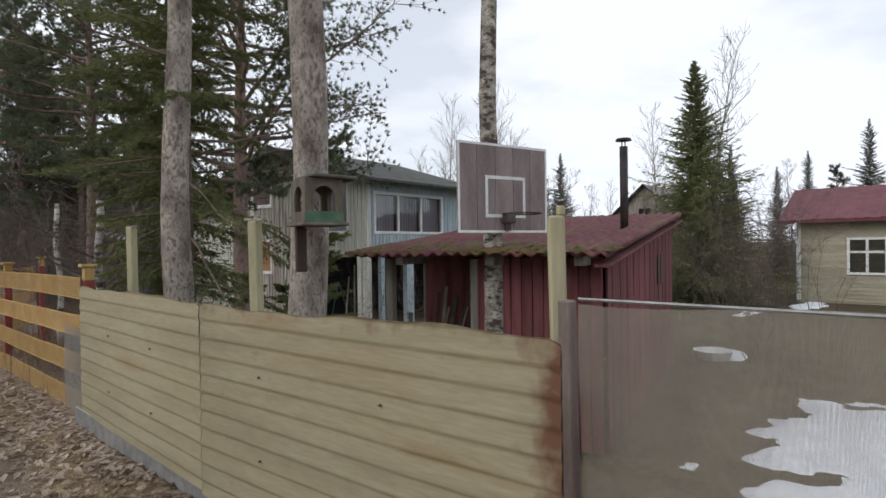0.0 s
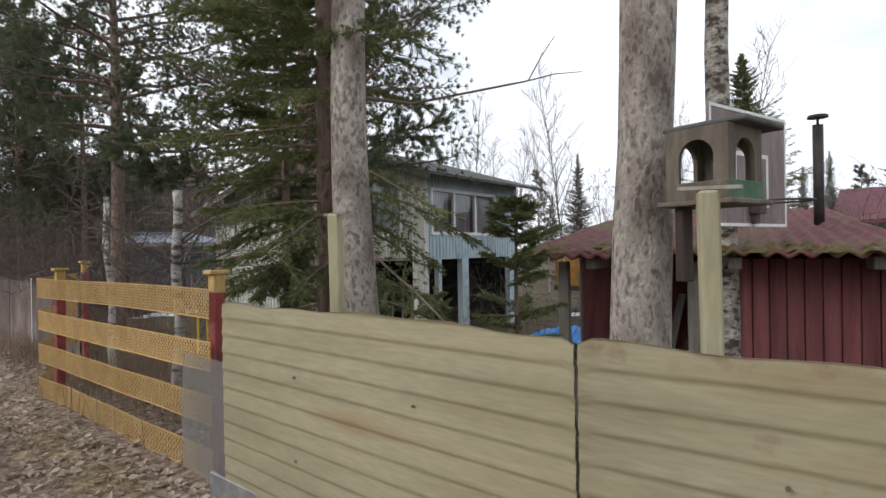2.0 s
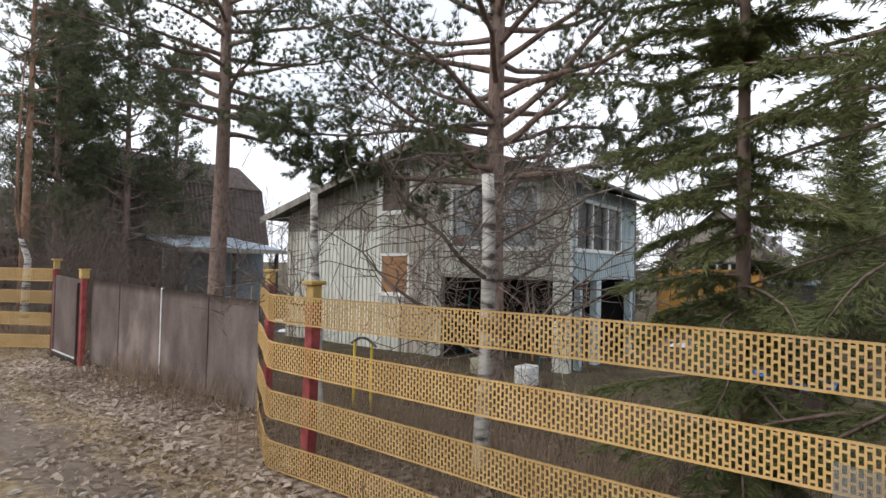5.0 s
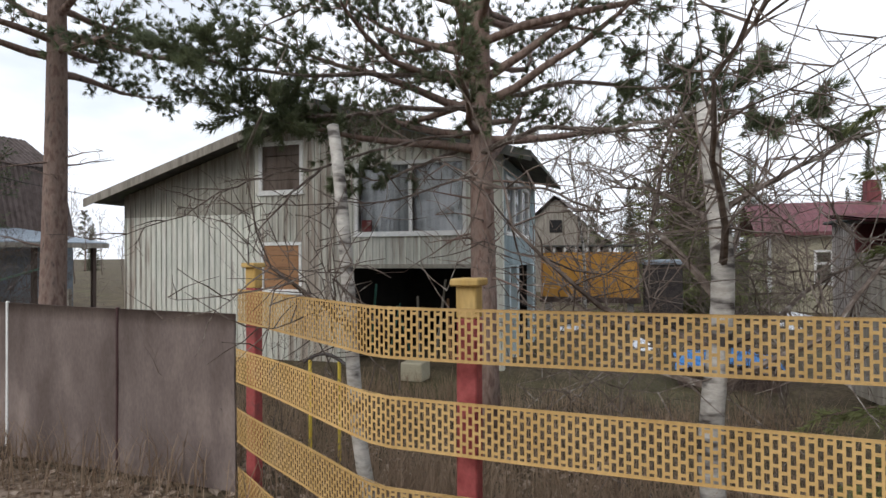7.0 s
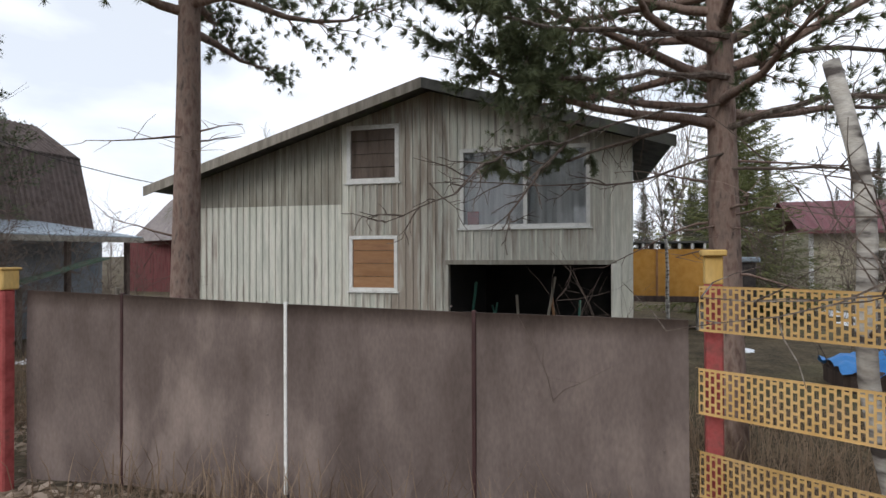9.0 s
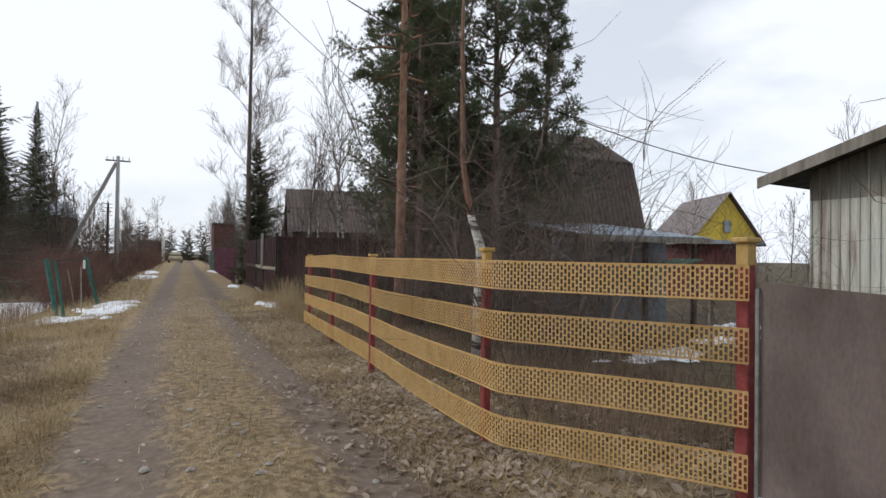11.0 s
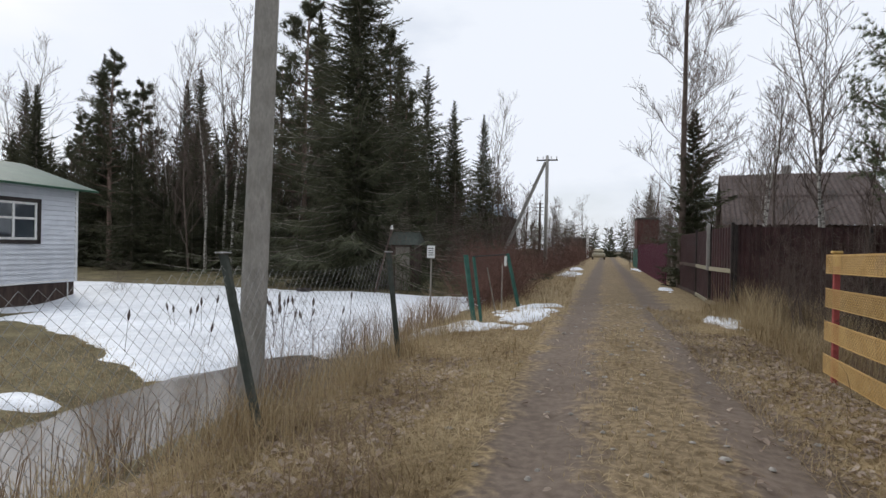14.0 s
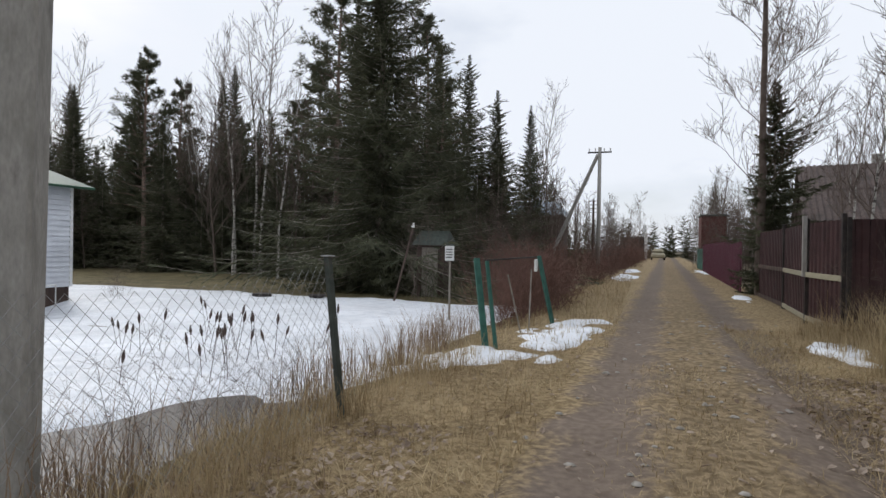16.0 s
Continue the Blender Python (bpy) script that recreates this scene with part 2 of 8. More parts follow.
FEEDER_WOOD = mat("mossy_old_wood", (0.105, 0.085, 0.066), (0.175, 0.145, 0.115), 0.9, 10, (1, 1, 0.3), (0.10, 0.10, 0.06))
BROWN_BOARD = mat("brown_plywood", (0.26, 0.135, 0.065), (0.34, 0.19, 0.10), 0.8, 7, (1, 0.15, 1), (0.18, 0.09, 0.05))
BROWN_DIM = mat("dark_brown_curtain_cloth", (0.07, 0.052, 0.042), (0.19, 0.15, 0.125), 0.85, 5, (1, 1, 0.15), (0.05, 0.04, 0.035), vary=0.1)
STONE = mat("pale_pebble", (0.22, 0.20, 0.17), (0.40, 0.37, 0.33), 0.9, 20)
CURTAIN = mat("grey_white_curtain", (0.40, 0.41, 0.42), (0.52, 0.53, 0.54), 0.9, 4, (1, 1, 0.1))


def glass():
    m = bpy.data.materials.new("window_glass")
    m.use_nodes = True
    n, l = m.node_tree.nodes, m.node_tree.links
    b = n["Principled BSDF"]
    b.inputs["Base Color"].default_value = (0.75, 0.8, 0.82, 1)
    b.inputs["Roughness"].default_value = 0.03
    tr = n.new("ShaderNodeBsdfTransparent")
    tr.inputs[0].default_value = (0.8, 0.83, 0.85, 1)
    gl = n.new("ShaderNodeBsdfGlossy")
    gl.inputs["Roughness"].default_value = 0.03
    fr = n.new("ShaderNodeFresnel")
    fr.inputs[0].default_value = 1.9
    mx = n.new("ShaderNodeMixShader")
    l.new(fr.outputs[0], mx.inputs[0])
    l.new(tr.outputs[0], mx.inputs[1])
    l.new(gl.outputs[0], mx.inputs[2])
    l.new(mx.outputs[0], n["Material Output"].inputs[0])
    return m


GLASS = glass()


def netting(name, colour, open_share, weave):
    """A fine woven net: threads over gaps, seen through."""
    m = bpy.data.materials.new(name)
    m.use_nodes = True
    n, l = m.node_tree.nodes, m.node_tree.links
    b = n["Principled BSDF"]
    b.inputs["Base Color"].default_value, b.inputs["Roughness"].default_value = (*colour, 1), 0.7
    tr = n.new("ShaderNodeBsdfTransparent")
    mx = n.new("ShaderNodeMixShader")
    tc = n.new("ShaderNodeTexCoord")
    waves = []
    for direction in ("Y", "Z"):
        w = n.new("ShaderNodeTexWave")
        w.bands_direction, w.inputs["Scale"].default_value = direction, weave
        w.inputs["Distortion"].default_value = 0.3
        l.new(tc.outputs["Object"], w.inputs["Vector"])
        waves.append(w)
    mul = n.new("ShaderNodeMath")
    mul.operation = "MAXIMUM"
    l.new(waves[0].outputs["Fac"], mul.inputs[0])
    l.new(waves[1].outputs["Fac"], mul.inputs[1])
    nz = n.new("ShaderNodeTexNoise")
    nz.inputs["Scale"].default_value = 2.5
    l.new(tc.outputs["Object"], nz.inputs["Vector"])
    mr = n.new("ShaderNodeMapRange")
    mr.inputs["From Min"].default_value, mr.inputs["From Max"].default_value = open_share - 0.25, open_share + 0.35
    ad = n.new("ShaderNodeMath")
    ad.operation = "MULTIPLY_ADD"
    ad.inputs[1].default_value = 0.5
    l.new(nz.outputs["Fac"], ad.inputs[0])
    l.new(mul.outputs[0], ad.inputs[2])
    l.new(ad.outputs[0], mr.inputs["Value"])
    l.new(mr.outputs[0], mx.inputs[0])
    l.new(tr.outputs[0], mx.inputs[1])
    l.new(b.outputs[0], mx.inputs[2])
    l.new(mx.outputs[0], n["Material Output"].inputs[0])
    return m


NET = netting("grey_fine_net", (0.235, 0.21, 0.175), 0.92, 120.0)
FILM = netting("grey_translucent_net", (0.20, 0.20, 0.19), 0.92, 60.0)


# ---- mesh helpers ----
class Mesh:
    """Vertices and faces gathered into one mesh."""

    def __init__(self):
        self.v, self.f = [], []

    def poly(self, *pts):
        i = len(self.v)
        self.v.extend(tuple(p) for p in pts)
        self.f.append(tuple(range(i, i + len(pts))))
        return self

    def box(self, x0, y0, z0, x1, y1, z1, c=0.0, m=None):
        x0, x1 = min(x0, x1), max(x0, x1)
        y0, y1 = min(y0, y1), max(y0, y1)
        z0, z1 = min(z0, z1), max(z0, z1)
        i = len(self.v)
        pts = []
        if c <= 0:
            pts = [(x, y, z) for x in (x0, x1) for y in (y0, y1) for z in (z0, z1)]
            fs = [(0, 1, 3, 2), (4, 6, 7, 5), (0, 4, 5, 1), (2, 3, 7, 6), (0, 2, 6, 4), (1, 5, 7, 3)]
        else:
            c = min(c, (x1 - x0) / 2.1, (y1 - y0) / 2.1, (z1 - z0) / 2.1)
            X, Y, Z = (x0, x1), (y0, y1), (z0, z1)
            idx = {}
            for a in (0, 1):
                for b in (0, 1):
                    for d in (0, 1):
                        ix, iy, iz = X[a] + (c, -c)[a], Y[b] + (c, -c)[b], Z[d] + (c, -c)[d]
                        for k, p in enumerate(((X[a], iy, iz), (ix, Y[b], iz), (ix, iy, Z[d]))):
                            idx[a, b, d, k] = len(pts)
                            pts.append(p)
            g = lambda a, b, d, k: idx[a, b, d, k]
            fs = []
            for a in (0, 1):
                q = [g(a, 0, 0, 0), g(a, 1, 0, 0), g(a, 1, 1, 0), g(a, 0, 1, 0)]
                fs.append(tuple(q if a else q[::-1]))
                q = [g(0, a, 0, 1), g(1, a, 0, 1), g(1, a, 1, 1), g(0, a, 1, 1)]
                fs.append(tuple(q[::-1] if a else q))
                q = [g(0, 0, a, 2), g(1, 0, a, 2), g(1, 1, a, 2), g(0, 1, a, 2)]
                fs.append(tuple(q if a else q[::-1]))
            for a in (0, 1):
                for b in (0, 1):
                    fs.append((g(a, b, 0, 0), g(a, b, 1, 0), g(a, b, 1, 1), g(a, b, 0, 1)))
                    fs.append((g(a, 0, b, 0), g(a, 1, b, 0), g(a, 1, b, 2), g(a, 0, b, 2)))
                    fs.append((g(0, a, b, 1), g(1, a, b, 1), g(1, a, b, 2), g(0, a, b, 2)))
                    for d in (0, 1):
                        fs.append((g(a, b, d, 0), g(a, b, d, 1), g(a, b, d, 2)))
        if m is not None:
            pts = [tuple(m @ Vector(p)) for p in pts]
        self.v.extend(pts)
        self.f.extend(tuple(i + k for k in f) for f in fs)
        return self

    def beam(self, a, b, w, h, c=0.0):
        """A squared bar from a to b, w wide and h deep."""
        a, b = Vector(a), Vector(b)
        d = b - a
        q = d.to_track_quat("Z", "Y").to_matrix().to_4x4()
        return self.box(-w / 2, -h / 2, 0, w / 2, h / 2, d.length, c, Matrix.Translation(a) @ q)

    def tube(self, pts, radii, n=6, cap=True):
        i0 = len(self.v)
        pts = [Vector(p) for p in pts]
        for k, p in enumerate(pts):
            d = (pts[min(k + 1, len(pts) - 1)] - pts[max(k - 1, 0)]).normalized()
            a = d.orthogonal() if abs(d.z) < 0.95 else Vector((1, 0, 0)).cross(d)
            if abs(d.z) < 0.95:
                a = d.cross(Vector((0, 0, 1)))
            a.normalize()
            b = d.cross(a)
            for j in range(n):
                t = 2 * math.pi * j / n
                self.v.append(tuple(p + (a * math.cos(t) + b * math.sin(t)) * radii[k]))
        for k in range(len(pts) - 1):
            for j in range(n):
                s, e = i0 + k * n + j, i0 + k * n + (j + 1) % n
                self.f.append((s, e, e + n, s + n))
        if cap:
            self.f.append(tuple(range(i0 + n - 1, i0 - 1, -1)))
            self.f.append(tuple(range(i0 + (len(pts) - 1) * n, i0 + len(pts) * n)))
        return self

    def ob(self, name, material, parent=None, label="", smooth=False, m=None):
        me = bpy.data.meshes.new(name)
        me.from_pydata(self.v, [], self.f)
        if smooth:
            me.shade_smooth()
        me.materials.append(material)
        o = new(name, me)
        if m is not None:
            o.matrix_basis = m
        if parent is not None:
            o.parent = parent
            o.matrix_parent_inverse = parent.matrix_basis.inverted() if m is None else Matrix()
        if label:
            o["label"] = label
        return o


def part(name, mesh, material, parent, label="", smooth=False):
    return mesh.ob(name, material, parent, label, smooth)


def thing(name, at, label, category, group="", kind=""):
    """An Empty at a thing's base, whose parts are laid in world places."""
    e = new(name)
    e.empty_display_size = 0.1
    e.matrix_basis = Matrix.Translation(at)
    return tagged(e, label, category, group, kind)


def smooth_step(a, b, x):
    t = min(1.0, max(0.0, (x - a) / (b - a)))
    return t * t * (3 - 2 * t)


def lane_x(y):
    return 0.82 + 0.034 * max(0.0, y - 22) + 0.012 * (22 - y) * (y < 22)


def ground_z(x, y):
    """The lane lies on a low bank; the yards on both sides are lower."""
    c = x - lane_x(y)
    z = -0.62 * smooth_step(2.2, 5.2, c) - 0.3 * smooth_step(6, 28, c)
    z -= 0.34 * smooth_step(2.6, 4.4, -c) + 0.25 * smooth_step(0.9, 3.2, -c) * 0.3
    z += 0.05 * smooth_step(1.3, 0.3, abs(c)) - 0.035 * (math.exp(-((abs(c) - 0.8) / 0.25) ** 2))
    z -= 0.22 * math.exp(-((x + 4.1) / 0.75) ** 2) * smooth_step(16, 18, y) * smooth_step(29, 26.5, y)
    z -= 0.34 * smooth_step(-11.5, -14.8, x) * smooth_step(25, 28, y) * smooth_step(35.5, 33, y)
    z += 0.035 * noise.noise((x * 0.7, y * 0.7, 0)) + 0.015 * noise.noise((x * 2.6, y * 2.6, 3))
    return z


# ---- ground ----
def axis_steps(lo, hi, fine_lo, fine_hi, fine):
    out = list(np.arange(fine_lo, fine_hi + 1e-6, fine))
    s, x = fine, fine_hi
    while x < hi:
        s = min(s * 1.25, 40)
        x += s
        out.append(x)
    s, x = fine, fine_lo
    while x > lo:
        s = min(s * 1.25, 40)
        x -= s
        out.insert(0, x)
    return out


def build_ground():
    g = Mesh()
    xs = axis_steps(-700, 700, -6, 6, 0.14)
    ys = axis_steps(-700, 900, -1, 36, 0.16)
    nx = len(xs)
    for y in ys:
        for x in xs:
            g.v.append((x, y, ground_z(x, y)))
    for j in range(len(ys) - 1):
        for i in range(nx - 1):
            a = j * nx + i
            g.f.append((a, a + 1, a + 1 + nx, a + nx))
    m = bpy.data.materials.new("muddy_lane_and_dry_grass")
    m.use_nodes = True
    n, l = m.node_tree.nodes, m.node_tree.links
    b = n["Principled BSDF"]
    b.inputs["Roughness"].default_value = 0.9
    b.inputs["Specular IOR Level"].default_value = 0.2
    geo = n.new("ShaderNodeNewGeometry")
    sep = n.new("ShaderNodeSeparateXYZ")
    l.new(geo.outputs["Position"], sep.inputs[0])

    def nz(scale, detail=5.0):
        k = n.new("ShaderNodeTexNoise")
        k.inputs["Scale"].default_value, k.inputs["Detail"].default_value = scale, detail
        l.new(geo.outputs["Position"], k.inputs["Vector"])
        return k.outputs["Fac"]

    def mth(op, a, bb=None, cc=None):
        k = n.new("ShaderNodeMath")
        k.operation = op
        for i, s in enumerate((a, bb, cc)):
            if s is None:
                continue
            if isinstance(s, (int, float)):
                k.inputs[i].default_value = s
            else:
                l.new(s, k.inputs[i])
        return k.outputs[0]

    def rng(v, a, bb):
        k = n.new("ShaderNodeMapRange")
        k.interpolation_type = "SMOOTHSTEP"
        k.inputs["From Min"].default_value, k.inputs["From Max"].default_value = a, bb
        l.new(v, k.inputs["Value"])
        return k.outputs[0]

    def mix(f, a, bb):
        k = n.new("ShaderNodeMix")
        k.data_type = "RGBA"
        l.new(f, k.inputs["Factor"])
        for i, s in ((6, a), (7, bb)):
            if isinstance(s, tuple):
                k.inputs[i].default_value = (*s, 1)
            else:
                l.new(s, k.inputs[i])
        return k.outputs[2]

    big, mid, fine, vfine = nz(0.35), nz(1.6, 7), nz(14, 12), nz(70, 8)
    y22 = mth("SUBTRACT", sep.outputs[1], 22.0)
    cx = mth("ADD", mth("MULTIPLY", mth("MAXIMUM", y22, 0.0), 0.034), mth("MULTIPLY_ADD", mth("MINIMUM", y22, 0.0), -0.012, 0.82))
    c = mth("SUBTRACT", sep.outputs[0], cx)
    wob = mth("MULTIPLY_ADD", mid, 0.9, -0.45)
    cw = mth("ADD", c, wob)
    track = rng(mth("ADD", mth("ABSOLUTE", mth("SUBTRACT", mth("ABSOLUTE", cw), 0.8)), mth("MULTIPLY_ADD", fine, 0.5, -0.25)), 0.52, 0.20)
    straw = mix(rng(fine, 0.35, 0.65), (0.19, 0.135, 0.07), (0.37, 0.28, 0.16))
    leafy = mix(rng(fine, 0.38, 0.62), (0.115, 0.080, 0.057), (0.31, 0.24, 0.18))
    mud = mix(rng(fine, 0.3, 0.7), (0.135, 0.103, 0.080), (0.195, 0.152, 0.120))
    yard = mix(rng(mth("MULTIPLY_ADD", fine, 0.6, mth("MULTIPLY", mid, 0.4)), 0.36, 0.66), (0.045, 0.035, 0.020), (0.125, 0.096, 0.058))
    yard = mix(mth("MULTIPLY", rng(big, 0.5, 0.75), 0.5), yard, (0.085, 0.085, 0.035))
    leaf_zone = mth("MULTIPLY", rng(sep.outputs[1], 21.0, 15.0), rng(cw, 1.0, 1.7))
    col = mix(leaf_zone, straw, leafy)
    middle = rng(mth("ABSOLUTE", cw), 0.8, 0.3)
    col = mix(mth("MULTIPLY", middle, 0.7), col, mix(rng(fine, 0.35, 0.65), (0.130, 0.094, 0.055), (0.25, 0.186, 0.115)))
    col = mix(track, col, mud)
    col = mix(rng(cw, 2.1, 3.0), col, yard)
    lawn = mix(rng(mth("MULTIPLY_ADD", fine, 0.6, mth("MULTIPLY", mid, 0.4)), 0.36, 0.66), (0.085, 0.070, 0.034), (0.20, 0.165, 0.088))
    col = mix(rng(cw, -3.0, -3.8), col, lawn)
    hs = n.new("ShaderNodeHueSaturation")
    grain = mth("MULTIPLY", mth("SUBTRACT", vfine, 0.5), mth("MULTIPLY_ADD", track, -0.55, 0.85))
    l.new(mth("ADD", grain, mth("MULTIPLY_ADD", mid, 0.5, mth("MULTIPLY_ADD", big, 0.4, 0.55))), hs.inputs["Value"])
    l.new(col, hs.inputs["Color"])
    l.new(hs.outputs[0], b.inputs["Base Color"])
    bp = n.new("ShaderNodeBump")
    bp.inputs["Strength"].default_value, bp.inputs["Distance"].default_value = 0.55, 0.018
    l.new(mth("MULTIPLY", fine, mth("MULTIPLY_ADD", track, -0.6, 1.0)), bp.inputs["Height"])
    bp2 = n.new("ShaderNodeBump")
    bp2.inputs["Strength"].default_value, bp2.inputs["Distance"].default_value = 0.7, 0.012
    l.new(mth("MULTIPLY", vfine, mth("MULTIPLY_ADD", track, -0.6, 1.0)), bp2.inputs["Height"])
    l.new(bp.outputs[0], bp2.inputs["Normal"])
    l.new(bp2.outputs[0], b.inputs["Normal"])
    o = g.ob("ground", m, smooth=True)
    tagged(o, "muddy two-track dirt lane between dry grass verges", "ground", kind="structure")


build_ground()


# ---- fence of stamped metal strips ----
def along(path, s):
    """The place and the heading s metres along a bent line in plan."""
    for a, b in zip(path, path[1:]):
        d = math.hypot(b[0] - a[0], b[1] - a[1])
        if s <= d or b is path[-1]:
            k = s / d
            return a[0] + (b[0] - a[0]) * k, a[1] + (b[1] - a[1]) * k, (b[0] - a[0]) / d, (b[1] - a[1]) / d
        s -= d


def line_length(path):
    return sum(math.hypot(b[0] - a[0], b[1] - a[1]) for a, b in zip(path, path[1:]))


def stamped_strip(path, z_of, height, seed):
    """A strip punched with staggered upright slots."""
    rnd = random.Random(seed)
    m = Mesh()
    total = line_length(path)
    pitch, cell, rim, th = 0.025, 0.0445, 0.006, 0.003
    cols = int(total / pitch)

    def at(s, h, d):
        x, y, ux, uy = along(path, max(0.0, min(s, total)))
        w = 0.006 * math.sin(s * 2.1 + seed) + 0.004 * math.sin(s * 5.3 + 2 * seed)
        return (x - uy * (d + w), y + ux * (d + w), z_of(s) + h + 0.008 * math.sin(s * 1.3 + seed))

    def quad(a, b, c, d, off):
        m.poly(at(*a, off), at(*b, off), at(*c, off), at(*d, off))

    for off in (0.0, th):
        for k in range(cols):
            s0, s1 = k * pitch, (k + 1) * pitch
            quad((s0, 0), (s1, 0), (s1, rim), (s0, rim), off)
            quad((s0, height - rim), (s1, height - rim), (s1, height), (s0, height), off)
            h = rim
            first = True
            while h < height - rim - 1e-6:
                top = min(height - rim, h + (cell * (0.5 if (first and k % 2) else 1.0)))
                first = False
                a0, a1 = s0 + 0.0045, s1 - 0.0045
                b0, b1 = h + 0.0055, top - 0.0055
                if b1 - b0 < 0.006:
                    quad((s0, h), (s1, h), (s1, top), (s0, top), off)
                else:
                    quad((s0, h), (s1, h), (a1, b0), (a0, b0), off)
                    quad((a0, b1), (a1, b1), (s1, top), (s0, top), off)
                    quad((s0, h), (a0, b0), (a0, b1), (s0, top), off)
                    quad((a1, b0), (s1, h), (s1, top), (a1, b1), off)
                    if off == 0.0:
                        for p, q in (((a0, b0), (a1, b0)), ((a1, b0), (a1, b1)), ((a1, b1), (a0, b1)), ((a0, b1), (a0, b0))):
                            m.poly(at(*p, 0), at(*q, 0), at(*q, th), at(*p, th))
                h = top
    for h in (0.0, height):
        for k in range(int(total / 0.2) + 1):
            s0, s1 = k * 0.2, min(total, k * 0.2 + 0.2)
            if s1 > s0:
                m.poly(at(s0, h, -0.002), at(s1, h, -0.002), at(s1, h, th + 0.002), at(s0, h, th + 0.002))
    return m


def strip_fence(path, post_at, z_top, label, seed, pitch=0.353, height=0.2):
    e = thing("strip_fence", (*path[0], 0.0), label, "fence", "fences of stamped metal strips")
    for k in range(4):
        z0 = z_top - height - pitch * k
        part("rail", stamped_strip(path, lambda s: z0 + z_shift(path, s), height, seed + k), STRIP, e)
    for k, (x, y, top, w, lean) in enumerate(post_at):
        base = ground_z(x, y) - 0.1
        p = part("post", Mesh().beam((x, y, base), (x + lean, y, top - 0.16), w, w, 0.006), RED_POST, e)
        cap = Mesh().beam((x + lean, y, top - 0.16), (x + lean, y, top - 0.03), w * 1.02, w * 1.02, 0.005)
        cap.box(x + lean - w * 0.85, y - w * 0.7, top - 0.03, x + lean + w * 0.85, y + w * 0.7, top, 0.006)
        part("post_cap", cap, CAP, e, "yellow painted post cap")
    return e


def z_shift(path, s):
    x, y, _, _ = along(path, s)
    return 0.008 * math.sin(y * 0.9)


FENCE_A = [(2.765, 6.38), (2.73, 9.3), (2.70, 10.15), (2.73, 10.27), (3.546, 11.64)]
FENCE_B = [(3.22, 16.85), (2.42, 18.07), (2.40, 18.18), (2.47, 19.5), (2.85, 25.86)]
strip_fence(FENCE_A, [(2.84, 6.43, 1.455, 0.085, 0.0), (2.82, 9.86, 1.435, 0.085, 0.02), (3.61, 11.56, 1.49, 0.075, 0.0)], 1.325,
            "ochre perforated metal strips on red posts beside the lane", 1, 0.369, 0.208)
strip_fence(FENCE_B, [(3.29, 16.92, 1.535, 0.075, 0.0), (2.53, 18.5, 1.475, 0.06, 0.0), (2.60, 21.25, 1.42, 0.06, 0.0), (2.77, 23.6, 1.41, 0.055, 0.0), (2.93, 25.8, 1.41, 0.055, 0.0)], 1.385,
            "long ochre perforated metal strip fence bending into a driveway", 11)


# ---- corrugated fence ----
def corrugated_sheet(y0, y1, x_of, z0, z1, wob, name="corrugated_sheet"):
    m = Mesh()
    ny, nz = int(abs(y1 - y0) / 0.05) + 1, 150
    for i in range(ny + 1):
        y = y0 + (y1 - y0) * i / ny
        zt = z1 + 0.012 * math.sin(y * 3.1 + wob) + 0.006 * math.sin(y * 11 + wob) - (0.02 if i in (0, ny) else 0)
        for k in range(nz + 1):
            h = k / nz
            z = z0 + (zt - z0) * h + 0.003 * math.sin(y * 1.7 + 5 * h)
            ph = ((1.28 - z - 0.004 * noise.noise((y * 0.8, wob, 0))) / 0.108) % 1.0
            wave = 0.009 * ph if ph > 0.14 else 0.009 * (1 - ph / 0.14)
            wave += 0.008 * noise.noise((y * 1.1, z * 0.8, wob)) + 0.002 * noise.noise((y * 5, z * 5, wob))
            m.v.append((x_of(y) - wave, y, z))
    for i in range(ny):
        for k in range(nz):
            a = i * (nz + 1) + k
            m.f.append((a, a + 1, a + nz + 2, a + nz + 1))
    n = len(m.v)
    m.v.extend((x + 0.004, y, z) for x, y, z in list(m.v))
    m.f.extend(tuple(n + q for q in f[::-1]) for f in list(m.f))
    for i in range(ny):
        a, b = i * (nz + 1) + nz, (i + 1) * (nz + 1) + nz
        m.f.append((a, b, b + n, a + n))
    return m


